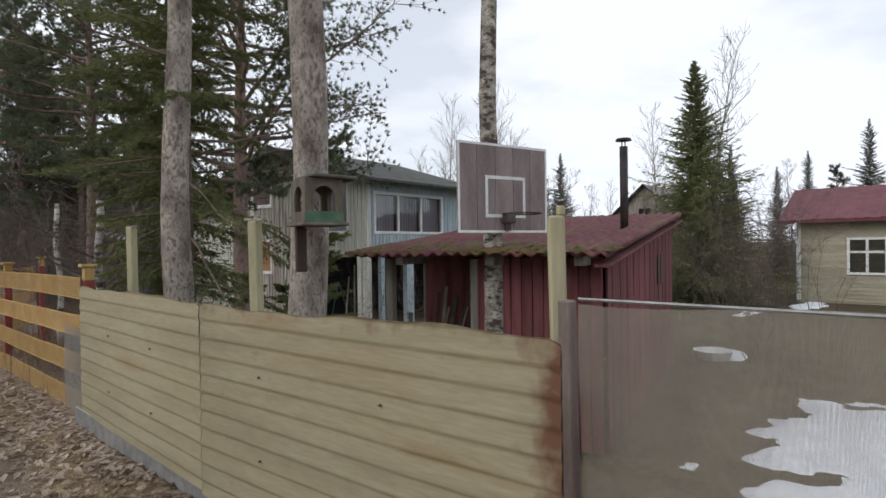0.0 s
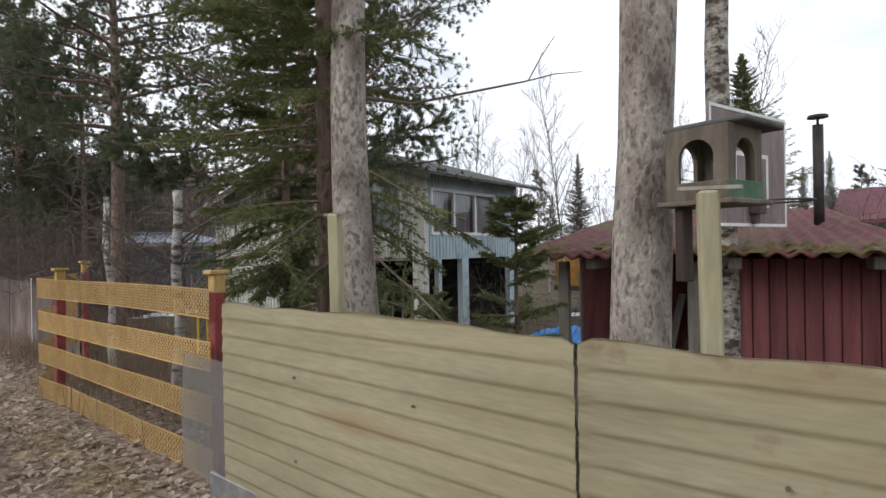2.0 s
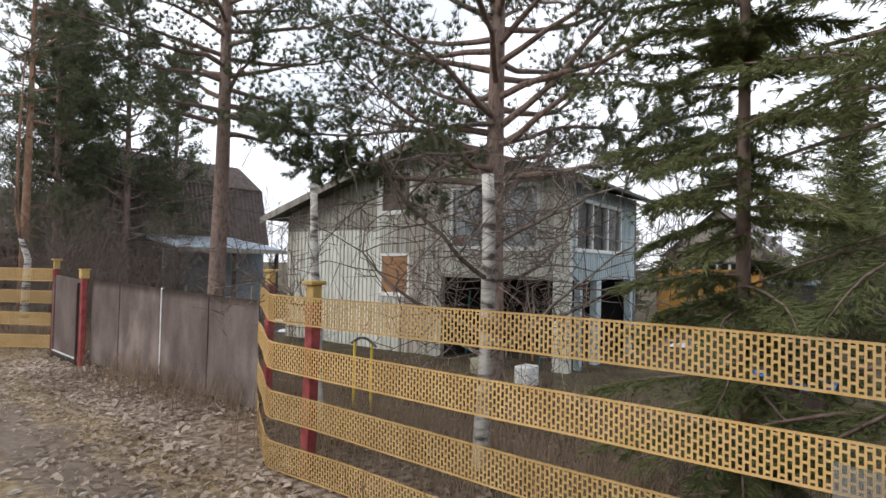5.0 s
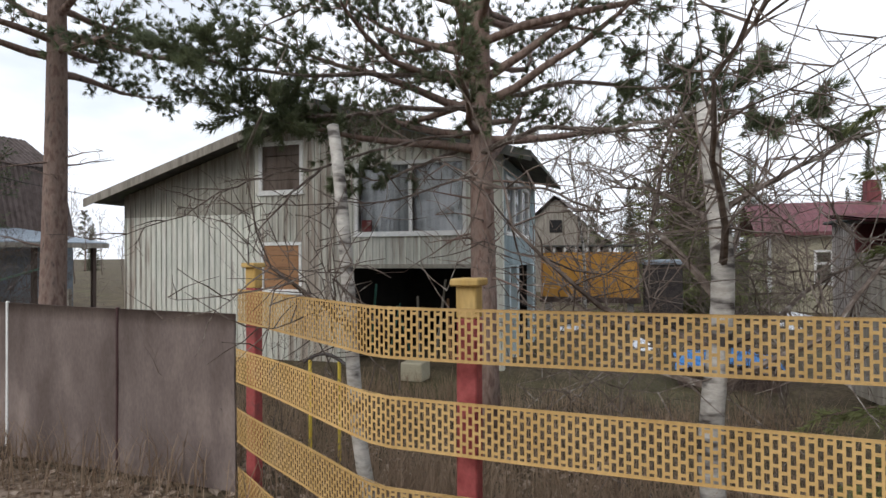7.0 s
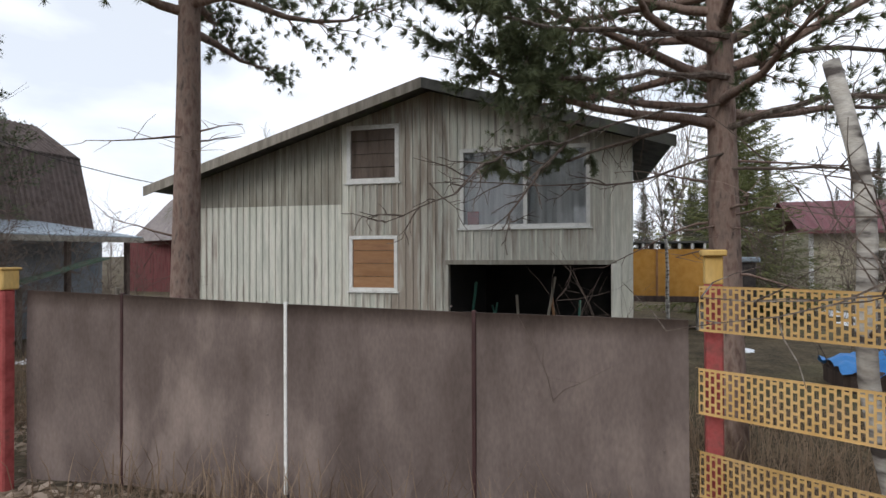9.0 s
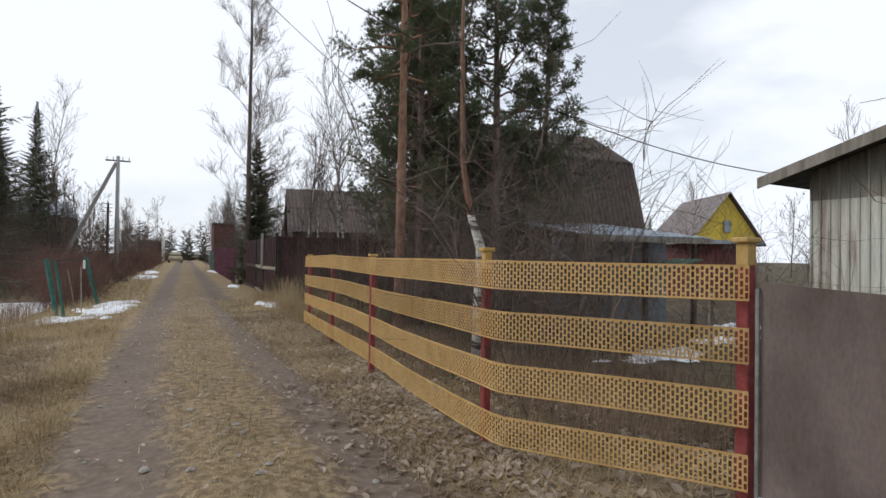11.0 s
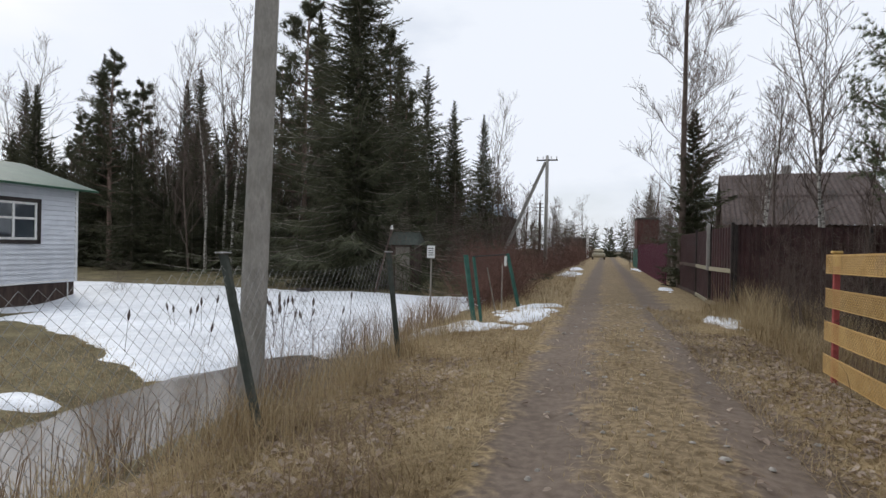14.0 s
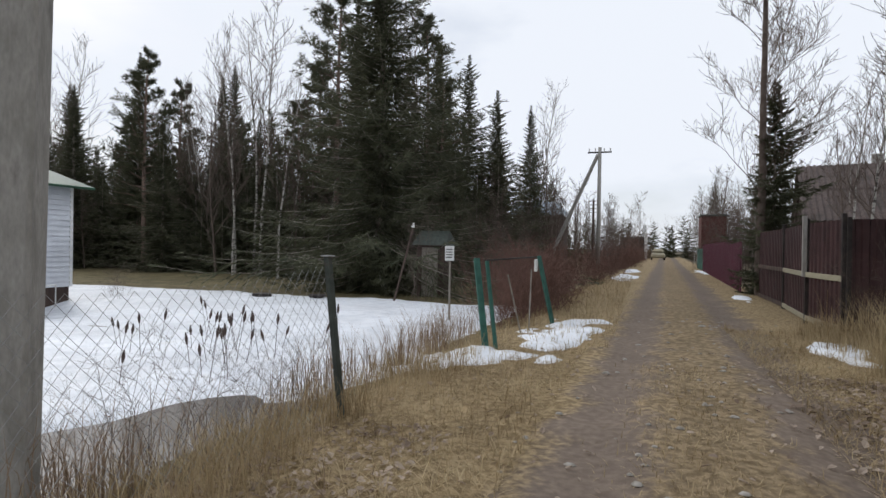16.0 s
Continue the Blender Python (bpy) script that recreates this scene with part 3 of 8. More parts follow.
def rusted(base, name):
    """The yellowed sheet with rust creeping in from its end and running down from its screws."""
    m = base.copy()
    m.name = name
    n, l = m.node_tree.nodes, m.node_tree.links
    b = n["Principled BSDF"]
    old = b.inputs["Base Color"].links[0].from_socket
    geo = n.new("ShaderNodeNewGeometry")
    sep = n.new("ShaderNodeSeparateXYZ")
    l.new(geo.outputs["Position"], sep.inputs[0])
    nz = n.new("ShaderNodeTexNoise")
    nz.inputs["Scale"].default_value, nz.inputs["Detail"].default_value = 9.0, 7.0
    l.new(geo.outputs["Position"], nz.inputs["Vector"])
    edge = n.new("ShaderNodeMapRange")
    edge.inputs["From Min"].default_value, edge.inputs["From Max"].default_value = 1.36, 1.13
    l.new(sep.outputs[1], edge.inputs["Value"])
    top = n.new("ShaderNodeMapRange")
    top.inputs["From Min"].default_value, top.inputs["From Max"].default_value = 1.18, 1.30
    top.inputs["To Max"].default_value = 0.55
    l.new(sep.outputs[2], top.inputs["Value"])
    both = n.new("ShaderNodeMath")
    both.operation = "MAXIMUM"
    l.new(edge.outputs[0], both.inputs[0])
    l.new(top.outputs[0], both.inputs[1])
    add = n.new("ShaderNodeMath")
    add.operation = "MULTIPLY_ADD"
    add.inputs[1].default_value = 0.55
    l.new(both.outputs[0], add.inputs[0])
    l.new(nz.outputs["Fac"], add.inputs[2])
    ramp = n.new("ShaderNodeMapRange")
    ramp.inputs["From Min"].default_value, ramp.inputs["From Max"].default_value = 0.66, 1.0
    l.new(add.outputs[0], ramp.inputs["Value"])
    mx = n.new("ShaderNodeMix")
    mx.data_type = "RGBA"
    l.new(ramp.outputs[0], mx.inputs["Factor"])
    l.new(old, mx.inputs[6])
    mx.inputs[7].default_value = (0.13, 0.062, 0.035, 1)
    l.new(mx.outputs[2], b.inputs["Base Color"])
    return m


CORR_RUST = rusted(CORR, "yellowed_corrugated_plastic_with_rust")


def corrugated_fence():
    e = thing("corrugated_fence", (2.65, 3.5, 0), "yellowed corrugated sheets with rusty streaks on wooden posts", "fence")
    part("sheet", corrugated_sheet(6.0, 3.53, lambda y: 2.60 + 0.02 * (y - 3.5), 0.13, 1.27, 0.4), CORR, e, "yellowed corrugated sheet", smooth=True)
    part("sheet", corrugated_sheet(3.515, 1.14, lambda y: 2.60 - 0.07 * (y - 3.5), 0.11, 1.265, 2.3), CORR_RUST, e, "yellowed corrugated sheet with rusty edge", smooth=True)
    for x, y, top in ((2.74, 4.95, 1.77), (2.76, 3.11, 1.75)):
        p = Mesh().beam((x, y, ground_z(x, y) - 0.1), (x - 0.01, y + 0.02, top), 0.062, 0.062, 0.008)
        part("post", p, PLANK_YG, e, "lichen-covered pale wooden post")
    top = Mesh().beam((2.75, 3.03, 1.755), (2.75, 3.22, 1.762), 0.03, 0.012)
    part("post_cap", top, WOOD_GREY, e)
    part("post_cap", Mesh().beam((2.73, 4.86, 1.775), (2.73, 5.05, 1.77), 0.03, 0.012), WOOD_GREY, e)
    part("post", Mesh().beam((2.90, 1.20, -0.2), (2.88, 1.225, 1.70), 0.06, 0.06, 0.008).box(2.865, 1.19, 1.70, 2.895, 1.215, 1.735, 0.004), PLANK_YG, e, "lichen-covered pale wooden post")
    for a, b in (((2.66, 6.2, 0.06), (2.64, 3.4, 0.10)), ((2.64, 3.38, 0.10), (2.8, 0.9, 0.10))):
        part("kick_board", Mesh().beam(a, b, 0.03, 0.17, 0.006), METAL_GREY, e, "grey mesh-wrapped bottom board")
    # screws and washers
    for y in (5.2, 4.3, 2.9, 2.0):
        for z in (0.45, 0.9):
            x = 2.60 + (0.02 * (y - 3.5) if y > 3.52 else -0.07 * (y - 3.5)) - 0.012
            part("screw", Mesh().tube([(x - 0.012, y, z), (x, y, z)], [0.006, 0.008], 6), RUST, e)


corrugated_fence()


def net_fence():
    e = thing("net_fence", (2.78, 0.9, 0), "grey fine net stretched between posts beside a yard", "fence")
    part("post", Mesh().beam((2.79, 1.11, -0.15), (2.79, 1.13, 1.40), 0.05, 0.05, 0.006), RUST, e, "rusty brown post")
    m = Mesh()
    ny, nz = 60, 16
    for i in range(ny + 1):
        y = 1.09 - 3.6 * i / ny
        for k in range(nz + 1):
            h = k / nz
            z = 0.05 + (1.40 + 0.015 * math.sin(y * 5) - 0.05) * h
            m.v.append((2.80 + 0.02 * noise.noise((y * 2, z * 2, 1)), y, z))
    for i in range(ny):
        for k in range(nz):
            a = i * (nz + 1) + k
            m.f.append((a, a + nz + 1, a + nz + 2, a + 1))
    part("net", m, NET, e, "grey woven net")
    part("top_wire", Mesh().tube([(2.8, 1.09, 1.405), (2.8, -2.5, 1.41)], [0.006, 0.006], 5), METAL_GREY, e)
    part("post", Mesh().beam((2.82, -2.5, -0.15), (2.82, -2.5, 1.45), 0.05, 0.05), RUST, e)
    f = thing("net_sheet", (2.68, 6.4, 0), "grey translucent net hung over the end of the strips", "net")
    m = Mesh()
    for i in range(9):
        y = 6.03 + 0.62 * i / 8
        for k in range(13):
            z = 0.02 + 0.84 * k / 12
            m.v.append((2.69 + 0.012 * math.sin(y * 9 + z * 4), y, z + 0.03 * (i / 8)))
    for i in range(8):
        for k in range(12):
            a = i * 13 + k
            m.f.append((a, a + 13, a + 14, a + 1))
    part("net", m, FILM, f)


net_fence()


# ---- driveway gate ----
def gate():
    e = thing("driveway_gate", (3.5, 13.6, 0), "rusty brown sheet metal double gate with whitish seams", "gate")
    line = [(3.56, 11.66, 1.165), (3.563, 12.70, 1.17), (3.529, 13.81, 1.19), (3.487, 14.98, 1.225), (3.37, 15.66, 1.25)]
    for k, (a, b) in enumerate(zip(line, line[1:])):
        ux, uy = b[0] - a[0], b[1] - a[1]
        L = math.hypot(ux, uy)
        ux, uy = ux / L, uy / L
        m = Mesh()
        n, h = 14, 10
        for i in range(n + 1):
            s = 0.012 + (L - 0.024) * i / n
            for j in range(h + 1):
                z = 0.03 + (a[2] + (b[2] - a[2]) * i / n - 0.03) * j / h
                w = 0.008 * noise.noise((s * 2 + k * 7, z * 2, 2))
                m.v.append((a[0] + ux * s - uy * w, a[1] + uy * s + ux * w, z))
        for i in range(n):
            for j in range(h):
                q = i * (h + 1) + j
                m.f.append((q, q + 1, q + h + 2, q + h + 1))
        nv = len(m.v)
        m.v.extend((x + 0.012, y, z) for x, y, z in list(m.v))
        m.f.extend(tuple(nv + q for q in f[::-1]) for f in list(m.f))
        for i in range(n):
            q, r = i * (h + 1) + h, (i + 1) * (h + 1) + h
            m.f.append((q, r, r + nv, q + nv))
        part("panel", m, RUST, e, smooth=True)
        if k:
            strip = Mesh().beam((a[0] + 0.004, a[1], 0.02), (a[0] + 0.004, a[1], a[2] + 0.012), 0.022, 0.022, 0.004)
            # the maroon strips put the thin gaps' darkness in as solid bars
            part("stile", strip, WHITE if k == 2 else MAROON, e, "whitish stile" if k == 2 else "dark strip put in for the panel gap")
        for s in (0.12,):
            for z in (0.55, 1.2):
                x, y = a[0] + ux * s - 0.004, a[1] + uy * s
                part("bolt", Mesh().tube([(x - 0.005, y, z), (x, y, z)], [0.004, 0.006], 6), RUST, e)
    part("latch", Mesh().tube([(3.50, 13.80, 0.10), (3.50, 13.80, 0.02)], [0.03, 0.045], 8), DARK_METAL, e, "black ground bolt")
    p = thing("gate_post", (3.28, 15.71, 0), "dark red gate post with a yellow top", "post")
    part("shaft", Mesh().beam((3.28, 15.71, -0.1), (3.28, 15.71, 1.26), 0.075, 0.075, 0.01), RED_POST, p)
    part("shaft_edge", Mesh().beam((3.22, 15.75, -0.1), (3.22, 15.75, 1.2), 0.035, 0.03, 0.004), MAROON, p)
    part("post_cap", Mesh().box(3.225, 15.66, 1.26, 3.335, 15.76, 1.385, 0.008).box(3.215, 15.65, 1.385, 3.345, 15.77, 1.40, 0.004), CAP, p, "yellow painted cap")
    w = thing("wicket_gate", (3.27, 16.3, 0), "rusty brown sheet metal wicket ajar over a dark gap", "gate")
    m = Mesh().poly((3.28, 15.77, 0.07), (3.25, 16.80, 0.11), (3.25, 16.80, 1.285), (3.28, 15.77, 1.235))
    m.poly((3.292, 15.77, 1.235), (3.262, 16.80, 1.285), (3.262, 16.80, 0.11), (3.292, 15.77, 0.07))
    m.poly((3.28, 15.77, 1.235), (3.25, 16.80, 1.285), (3.262, 16.80, 1.285), (3.292, 15.77, 1.235))
    part("panel", m, RUST, w)
    part("edge_strip", Mesh().beam((3.235, 16.81, 0.1), (3.235, 16.81, 1.25), 0.012, 0.02), METAL_GREY, w, "bright metal edge")
    part("bottom_strip", Mesh().beam((3.265, 15.77, 0.075), (3.24, 16.80, 0.115), 0.012, 0.02), WHITE, w)
    # added black bar that puts in the darkness of the gap beneath the wicket
    part("sill", Mesh().beam((3.30, 15.73, -0.02), (3.27, 16.82, 0.02), 0.10, 0.16, 0.01), DARK_METAL, w, "black bar painted in for the dark gap")


gate()

# ---- house with the shallow gable ----
HOUSE = Matrix.Translation((10.41, 20.57, 0)) @ Matrix.Rotation(math.atan2(-7.87, 0.54), 4, "Z")
# in the house's own frame: x runs along the gable wall, y away from the lane, z up
HD, HW, HB = 4.6, 8.72, -0.75


def roof_h(s):
    return 4.54 - 0.30 * abs(s - 5.1)


def window(parent, s0, s1, z0, z1, y, bars=(), frame_m=None, w=0.07, boarded=None, curtains=False, rails=()):
    fm = frame_m or WHITE
    f = part("window", Mesh().box(s0 - w / 2, y - 0.055, z1 - w / 2, s1 + w / 2, y + 0.03, z1 + w / 2, 0.004, HOUSE), fm, parent, "white painted window frame")
    for a in (s0, *bars, s1):
        part("stile", Mesh().box(a - w / 2, y - 0.05, z0 + w / 2 + 0.001, a + w / 2, y + 0.03, z1 - w / 2 - 0.001, 0.004, HOUSE), fm, f)
    for z in (z0, *rails):
        part("rail", Mesh().box(s0 - w / 2, y - 0.055, z - w / 2, s1 + w / 2, y + 0.03, z + w / 2, 0.004, HOUSE), fm, f)
    part("sill", Mesh().box(s0 - w, y - 0.09, z0 - w / 2 - 0.03, s1 + w, y + 0.02, z0 - w / 2 - 0.002, 0.004, HOUSE), fm, f)
    if boarded:
        n = 4
        for k in range(n):
            za, zb = z0 + (z1 - z0) * k / n, z0 + (z1 - z0) * (k + 1) / n
            part("board", Mesh().box(s0 + w / 2, y - 0.02 - 0.006 * (k % 2), za + 0.004, s1 - w / 2, y + 0.0, zb - 0.004, 0.004, HOUSE), boarded, f, "brown boarding")
    else:
        edges = [s0, *bars, s1]
        for a, b in zip(edges, edges[1:]):
            p = part("pane", Mesh().poly(*(HOUSE @ Vector(q) for q in ((a + w / 2, y, z0 + w / 2), (b - w / 2, y, z0 + w / 2), (b - w / 2, y, z1 - w / 2), (a + w / 2, y, z1 - w / 2)))), GLASS, f)
            p.visible_shadow = False
            if curtains:
                m = Mesh()
                k = 24
                for i in range(k + 1):
                    s = a + w / 2 + (b - a - w) * i / k
                    for z in (z0, z1):
                        m.v.append(tuple(HOUSE @ Vector((s, y + 0.10 + 0.02 * math.sin(i * 1.7), z))))
                for i in range(k):
                    if 6 < i < 10 and curtains == "open":
                        continue
                    m.f.append((2 * i, 2 * i + 2, 2 * i + 3, 2 * i + 1))
                part("curtain", m, CURTAIN, f, "greyish hanging curtain")
    return f


def house():
    e = thing("house", tuple(HOUSE @ Vector((4, 2, HB))), "weathered grey-green board house with a shallow gable roof", "house")
    # gable wall with its openings, built as blocks round them
    t = 0.16
    holes = [(3.5, 4.42, 0.80, 1.80), (3.46, 4.45, 2.9, 3.93), (5.71, 7.98, 1.98, 3.38), (5.45, 8.4, HB, 1.28)]
    ss = sorted({-0.2, HW, 5.1, *(h[0] for h in holes), *(h[1] for h in holes)})
    front = None
    for a, b in zip(ss, ss[1:]):
        cuts = sorted((h[2], h[3]) for h in holes if h[0] <= a + 1e-6 and h[1] >= b - 1e-6)
        z = HB
        for lo, hi in cuts:
            if lo > z + 1e-6:
                o = part("gable_wall", Mesh().box(a, 0, z, b, t, lo, 0, HOUSE), PAINT_GREEN, e, "pale green vertical boards")
                front = front or o
            z = hi
        pts = []
        for y in (0, t):
            pts += [(a, y, z), (b, y, z), (b, y, roof_h(b)), (a, y, roof_h(a))]
        q = [HOUSE @ Vector(p) for p in pts]
        wall = Mesh()
        for f in ((3, 2, 1, 0), (4, 5, 6, 7), (0, 1, 5, 4), (1, 2, 6, 5), (2, 3, 7, 6), (3, 0, 4, 7)):
            wall.poly(*(q[k] for k in f))
        o = part("gable_wall", wall, PAINT_GREEN, e, "pale green vertical boards")
        front = front or o
    # cover strips over the board joints
    step = 0.145
    for k in range(int((HW + 0.2) / step) + 1):
        s = min(HW - 0.02, -0.18 + k * step)
        spans = [(HB, roof_h(s))]
        for a, b, lo, hi in holes:
            if a - 0.05 < s < b + 0.05:
                nxt = []
                for z0, z1 in spans:
                    if lo - 0.06 > z0:
                        nxt.append((z0, min(z1, lo - 0.06)))
                    if hi + 0.06 < z1:
                        nxt.append((max(z0, hi + 0.06), z1))
                spans = nxt
        for z0, z1 in spans:
            cutz = 2.45 if s < 3.3 else None
            for lo, hi, mt in ((z0, min(z1, cutz), PAINT_GREEN), (max(z0, cutz), z1, PAINT_OLD)) if cutz and z0 < cutz < z1 else ((z0, z1, PAINT_GREEN),):
                part("batten", Mesh().box(s - 0.018, -0.022, lo, s + 0.018, -0.001, hi, 0.003, HOUSE), mt, front)
    upper = Mesh()
    upper.poly(*(HOUSE @ Vector(p) for p in ((-0.18, -0.006, 2.45), (3.3, -0.006, 2.45), (3.3, -0.006, roof_h(3.3)), (-0.18, -0.006, roof_h(-0.18)))))
    part("upper_boarding", upper, PAINT_OLD, e, "bare grey-green boards above the painted ones")
    window(e, 3.5, 4.42, 0.80, 1.80, 0.04, boarded=BROWN_BOARD)
    window(e, 3.46, 4.45, 2.9, 3.93, 0.04, w=0.085, boarded=BROWN_DIM)
    window(e, 5.71, 7.98, 1.98, 3.38, 0.04, bars=(6.88,), w=0.07, curtains=True)
    part("striped_cloth", Mesh().box(5.80, 0.06, 2.02, 6.02, 0.09, 2.26, 0.01, HOUSE), RED_POST, e, "red striped cloth in the window")
    # ground-floor opening: room behind darkened by near-black colour, pillar and lintel
    part("lintel", Mesh().box(5.4, -0.03, 1.28, 8.45, 0.0, 1.36, 0.004, HOUSE), PAINT_OLD, e)
    part("pillar", Mesh().box(8.36, -0.04, HB, 8.52, 0.12, 1.3, 0.008, HOUSE), PAINT_GREEN, e, "pale green corner pillar")
    part("pillar", Mesh().box(8.62, 0.5, HB, 8.76, 0.64, 1.3, 0.008, HOUSE), PAINT_BLUE, e, "pale blue pillar")
    # side walls, back wall and floor between the storeys
    other = Mesh()
    other.box(-0.2, t, HB, t, HD, roof_h(-0.2) - 0.02, 0, HOUSE)
    other.box(0, HD - t, HB, HW, HD, 3.0, 0, HOUSE)
    q = [HOUSE @ Vector(p) for p in ((0, HD, 3.0), (HW, HD, 3.0), (HW, HD, roof_h(HW)), (5.1, HD, roof_h(5.1)), (0, HD, roof_h(0)))]
    other.poly(*q)
    part("rear_walls", other, PAINT_OLD, e, "grey boards")
    # room surfaces coloured near-black for its shade; the last is an added dark sheet
    part("upper_floor", Mesh().box(t, t, 1.30, HW - 0.02, HD - t, 1.42, 0, HOUSE), SHADE_BLACK, e)
    part("inner_wall", Mesh().box(5.3, t + 0.01, HB, 5.4, HD - t, 1.29, 0, HOUSE), SHADE_BLACK, e)
    part("back_board", Mesh().box(5.4, HD - t - 0.1, HB, HW, HD - t - 0.02, 1.29, 0, HOUSE), SHADE_BLACK, e)
    side = Mesh()
    hr = roof_h(HW) - 0.05
    x0, x1 = HW - t, HW
    side.box(x0, t, 1.30, x1, HD, 1.95, 0, HOUSE)
    side.box(x0, t, 3.05, x1, HD, hr, 0, HOUSE)
    for a, b in ((t, 0.3), (3.25, HD)):
        side.box(x0, a, 1.95, x1, b, 3.05, 0, HOUSE)
    for a, b in ((1.6, 1.9), (HD - 0.5, HD)):
        side.box(x0, a, HB, x1, b, 1.30, 0, HOUSE)
    sw = part("side_wall", side, PAINT_BLUE, e, "pale blue painted boards")
    for k in range(int((HD - 0.3) / 0.14)):
        y = 0.2 + k * 0.14
        if 0.25 < y < 3.3:
            for lo, hi in ((1.32, 1.9), (3.1, hr)):
                part("batten", Mesh().box(x1 + 0.001, y - 0.015, lo, x1 + 0.018, y + 0.015, hi, 0, HOUSE), PAINT_BLUE, sw)
        else:
            part("batten", Mesh().box(x1 + 0.001, y - 0.015, 1.32, x1 + 0.018, y + 0.015, hr, 0, HOUSE), PAINT_BLUE, sw)
    wn2 = Mesh()
    for y in (0.3, 1.25, 2.25, 3.25):
        wn2.box(x1 - 0.05, y - 0.04, 1.95, x1 + 0.03, y + 0.04, 3.05, 0.004, HOUSE)
    for z in (1.95, 3.05):
        wn2.box(x1 - 0.05, 0.26, z - 0.04, x1 + 0.035, 3.29, z + 0.04, 0.004, HOUSE)
    sf = part("window", wn2, WHITE, e, "row of white-framed veranda windows")
    for a, b in ((0.3, 1.25), (1.25, 2.25), (2.25, 3.25)):
        p = part("pane", Mesh().poly(*(HOUSE @ Vector(q) for q in ((x1 - 0.02, a + 0.04, 1.99), (x1 - 0.02, b - 0.04, 1.99), (x1 - 0.02, b - 0.04, 3.01), (x1 - 0.02, a + 0.04, 3.01)))), GLASS, sf)
        p.visible_shadow = False
        m = Mesh()
        for i in range(25):
            y = a + 0.05 + (b - a - 0.1) * i / 24
            for z in (1.98, 3.0):
                m.v.append(tuple(HOUSE @ Vector((x1 - 0.12 - 0.02 * math.sin(i * 1.9), y, z))))
        for i in range(24):
            m.f.append((2 * i, 2 * i + 2, 2 * i + 3, 2 * i + 1))
        part("curtain", m, CURTAIN, sf, "pale curtain")
    # roof: two slopes with fascia boards
    for sgn, s_end in ((-1, -0.8), (1, 9.35)):
        r = Mesh()
        a, b = 5.1, s_end
        za, zb = roof_h(a), roof_h(b)
        pts = [(a, -0.55, za + 0.02), (b, -0.55, zb + 0.02), (b, HD + 0.5, zb + 0.02), (a, HD + 0.5, za + 0.02)]
        lo = [HOUSE @ Vector(p) for p in pts]
        hi = [HOUSE @ (Vector(p) + Vector((0, 0, 0.07))) for p in pts]
        r.poly(*(lo if sgn > 0 else lo[::-1]))
        r.poly(*(hi[::-1] if sgn > 0 else hi))
        for i in range(4):
            r.poly(lo[i], hi[i], hi[(i + 1) % 4], lo[(i + 1) % 4])
        rf = part("roof", r, ROOF_DARK, e, "dark mossy roofing")
        d = Mesh()
        f0 = [(a, -0.58, za - 0.09), (b, -0.58, zb - 0.09), (b, -0.58, zb + 0.10), (a, -0.58, za + 0.10)]
        f1 = [(p[0], -0.552, p[2]) for p in f0]
        F0, F1 = [HOUSE @ Vector(p) for p in f0], [HOUSE @ Vector(p) for p in f1]
        d.poly(*F0).poly(*F1[::-1])
        for i in range(4):
            d.poly(F0[i], F1[i], F1[(i + 1) % 4], F0[(i + 1) % 4])
        part("fascia", d, WOOD_GREY if sgn < 0 else ROOF_DARK, rf, "grey fascia board")
    part("vent_pipe", Mesh().tube([HOUSE @ Vector((3.3, 2.4, 3.9)), HOUSE @ Vector((3.3, 2.4, 4.45))], [0.06, 0.06], 8).tube([HOUSE @ Vector((3.3, 2.4, 4.45)), HOUSE @ Vector((3.3, 2.4, 4.5))], [0.11, 0.02], 8), DARK_METAL, e, "dark metal vent pipe")


house()

# ---- red shed ----
SHED = Matrix.Translation((5.75, 5.35, -0.55)) @ Matrix.Rotation(math.atan2(-0.975, 0.22), 4, "Z")
SL, SDEP = 2.66, 4.95


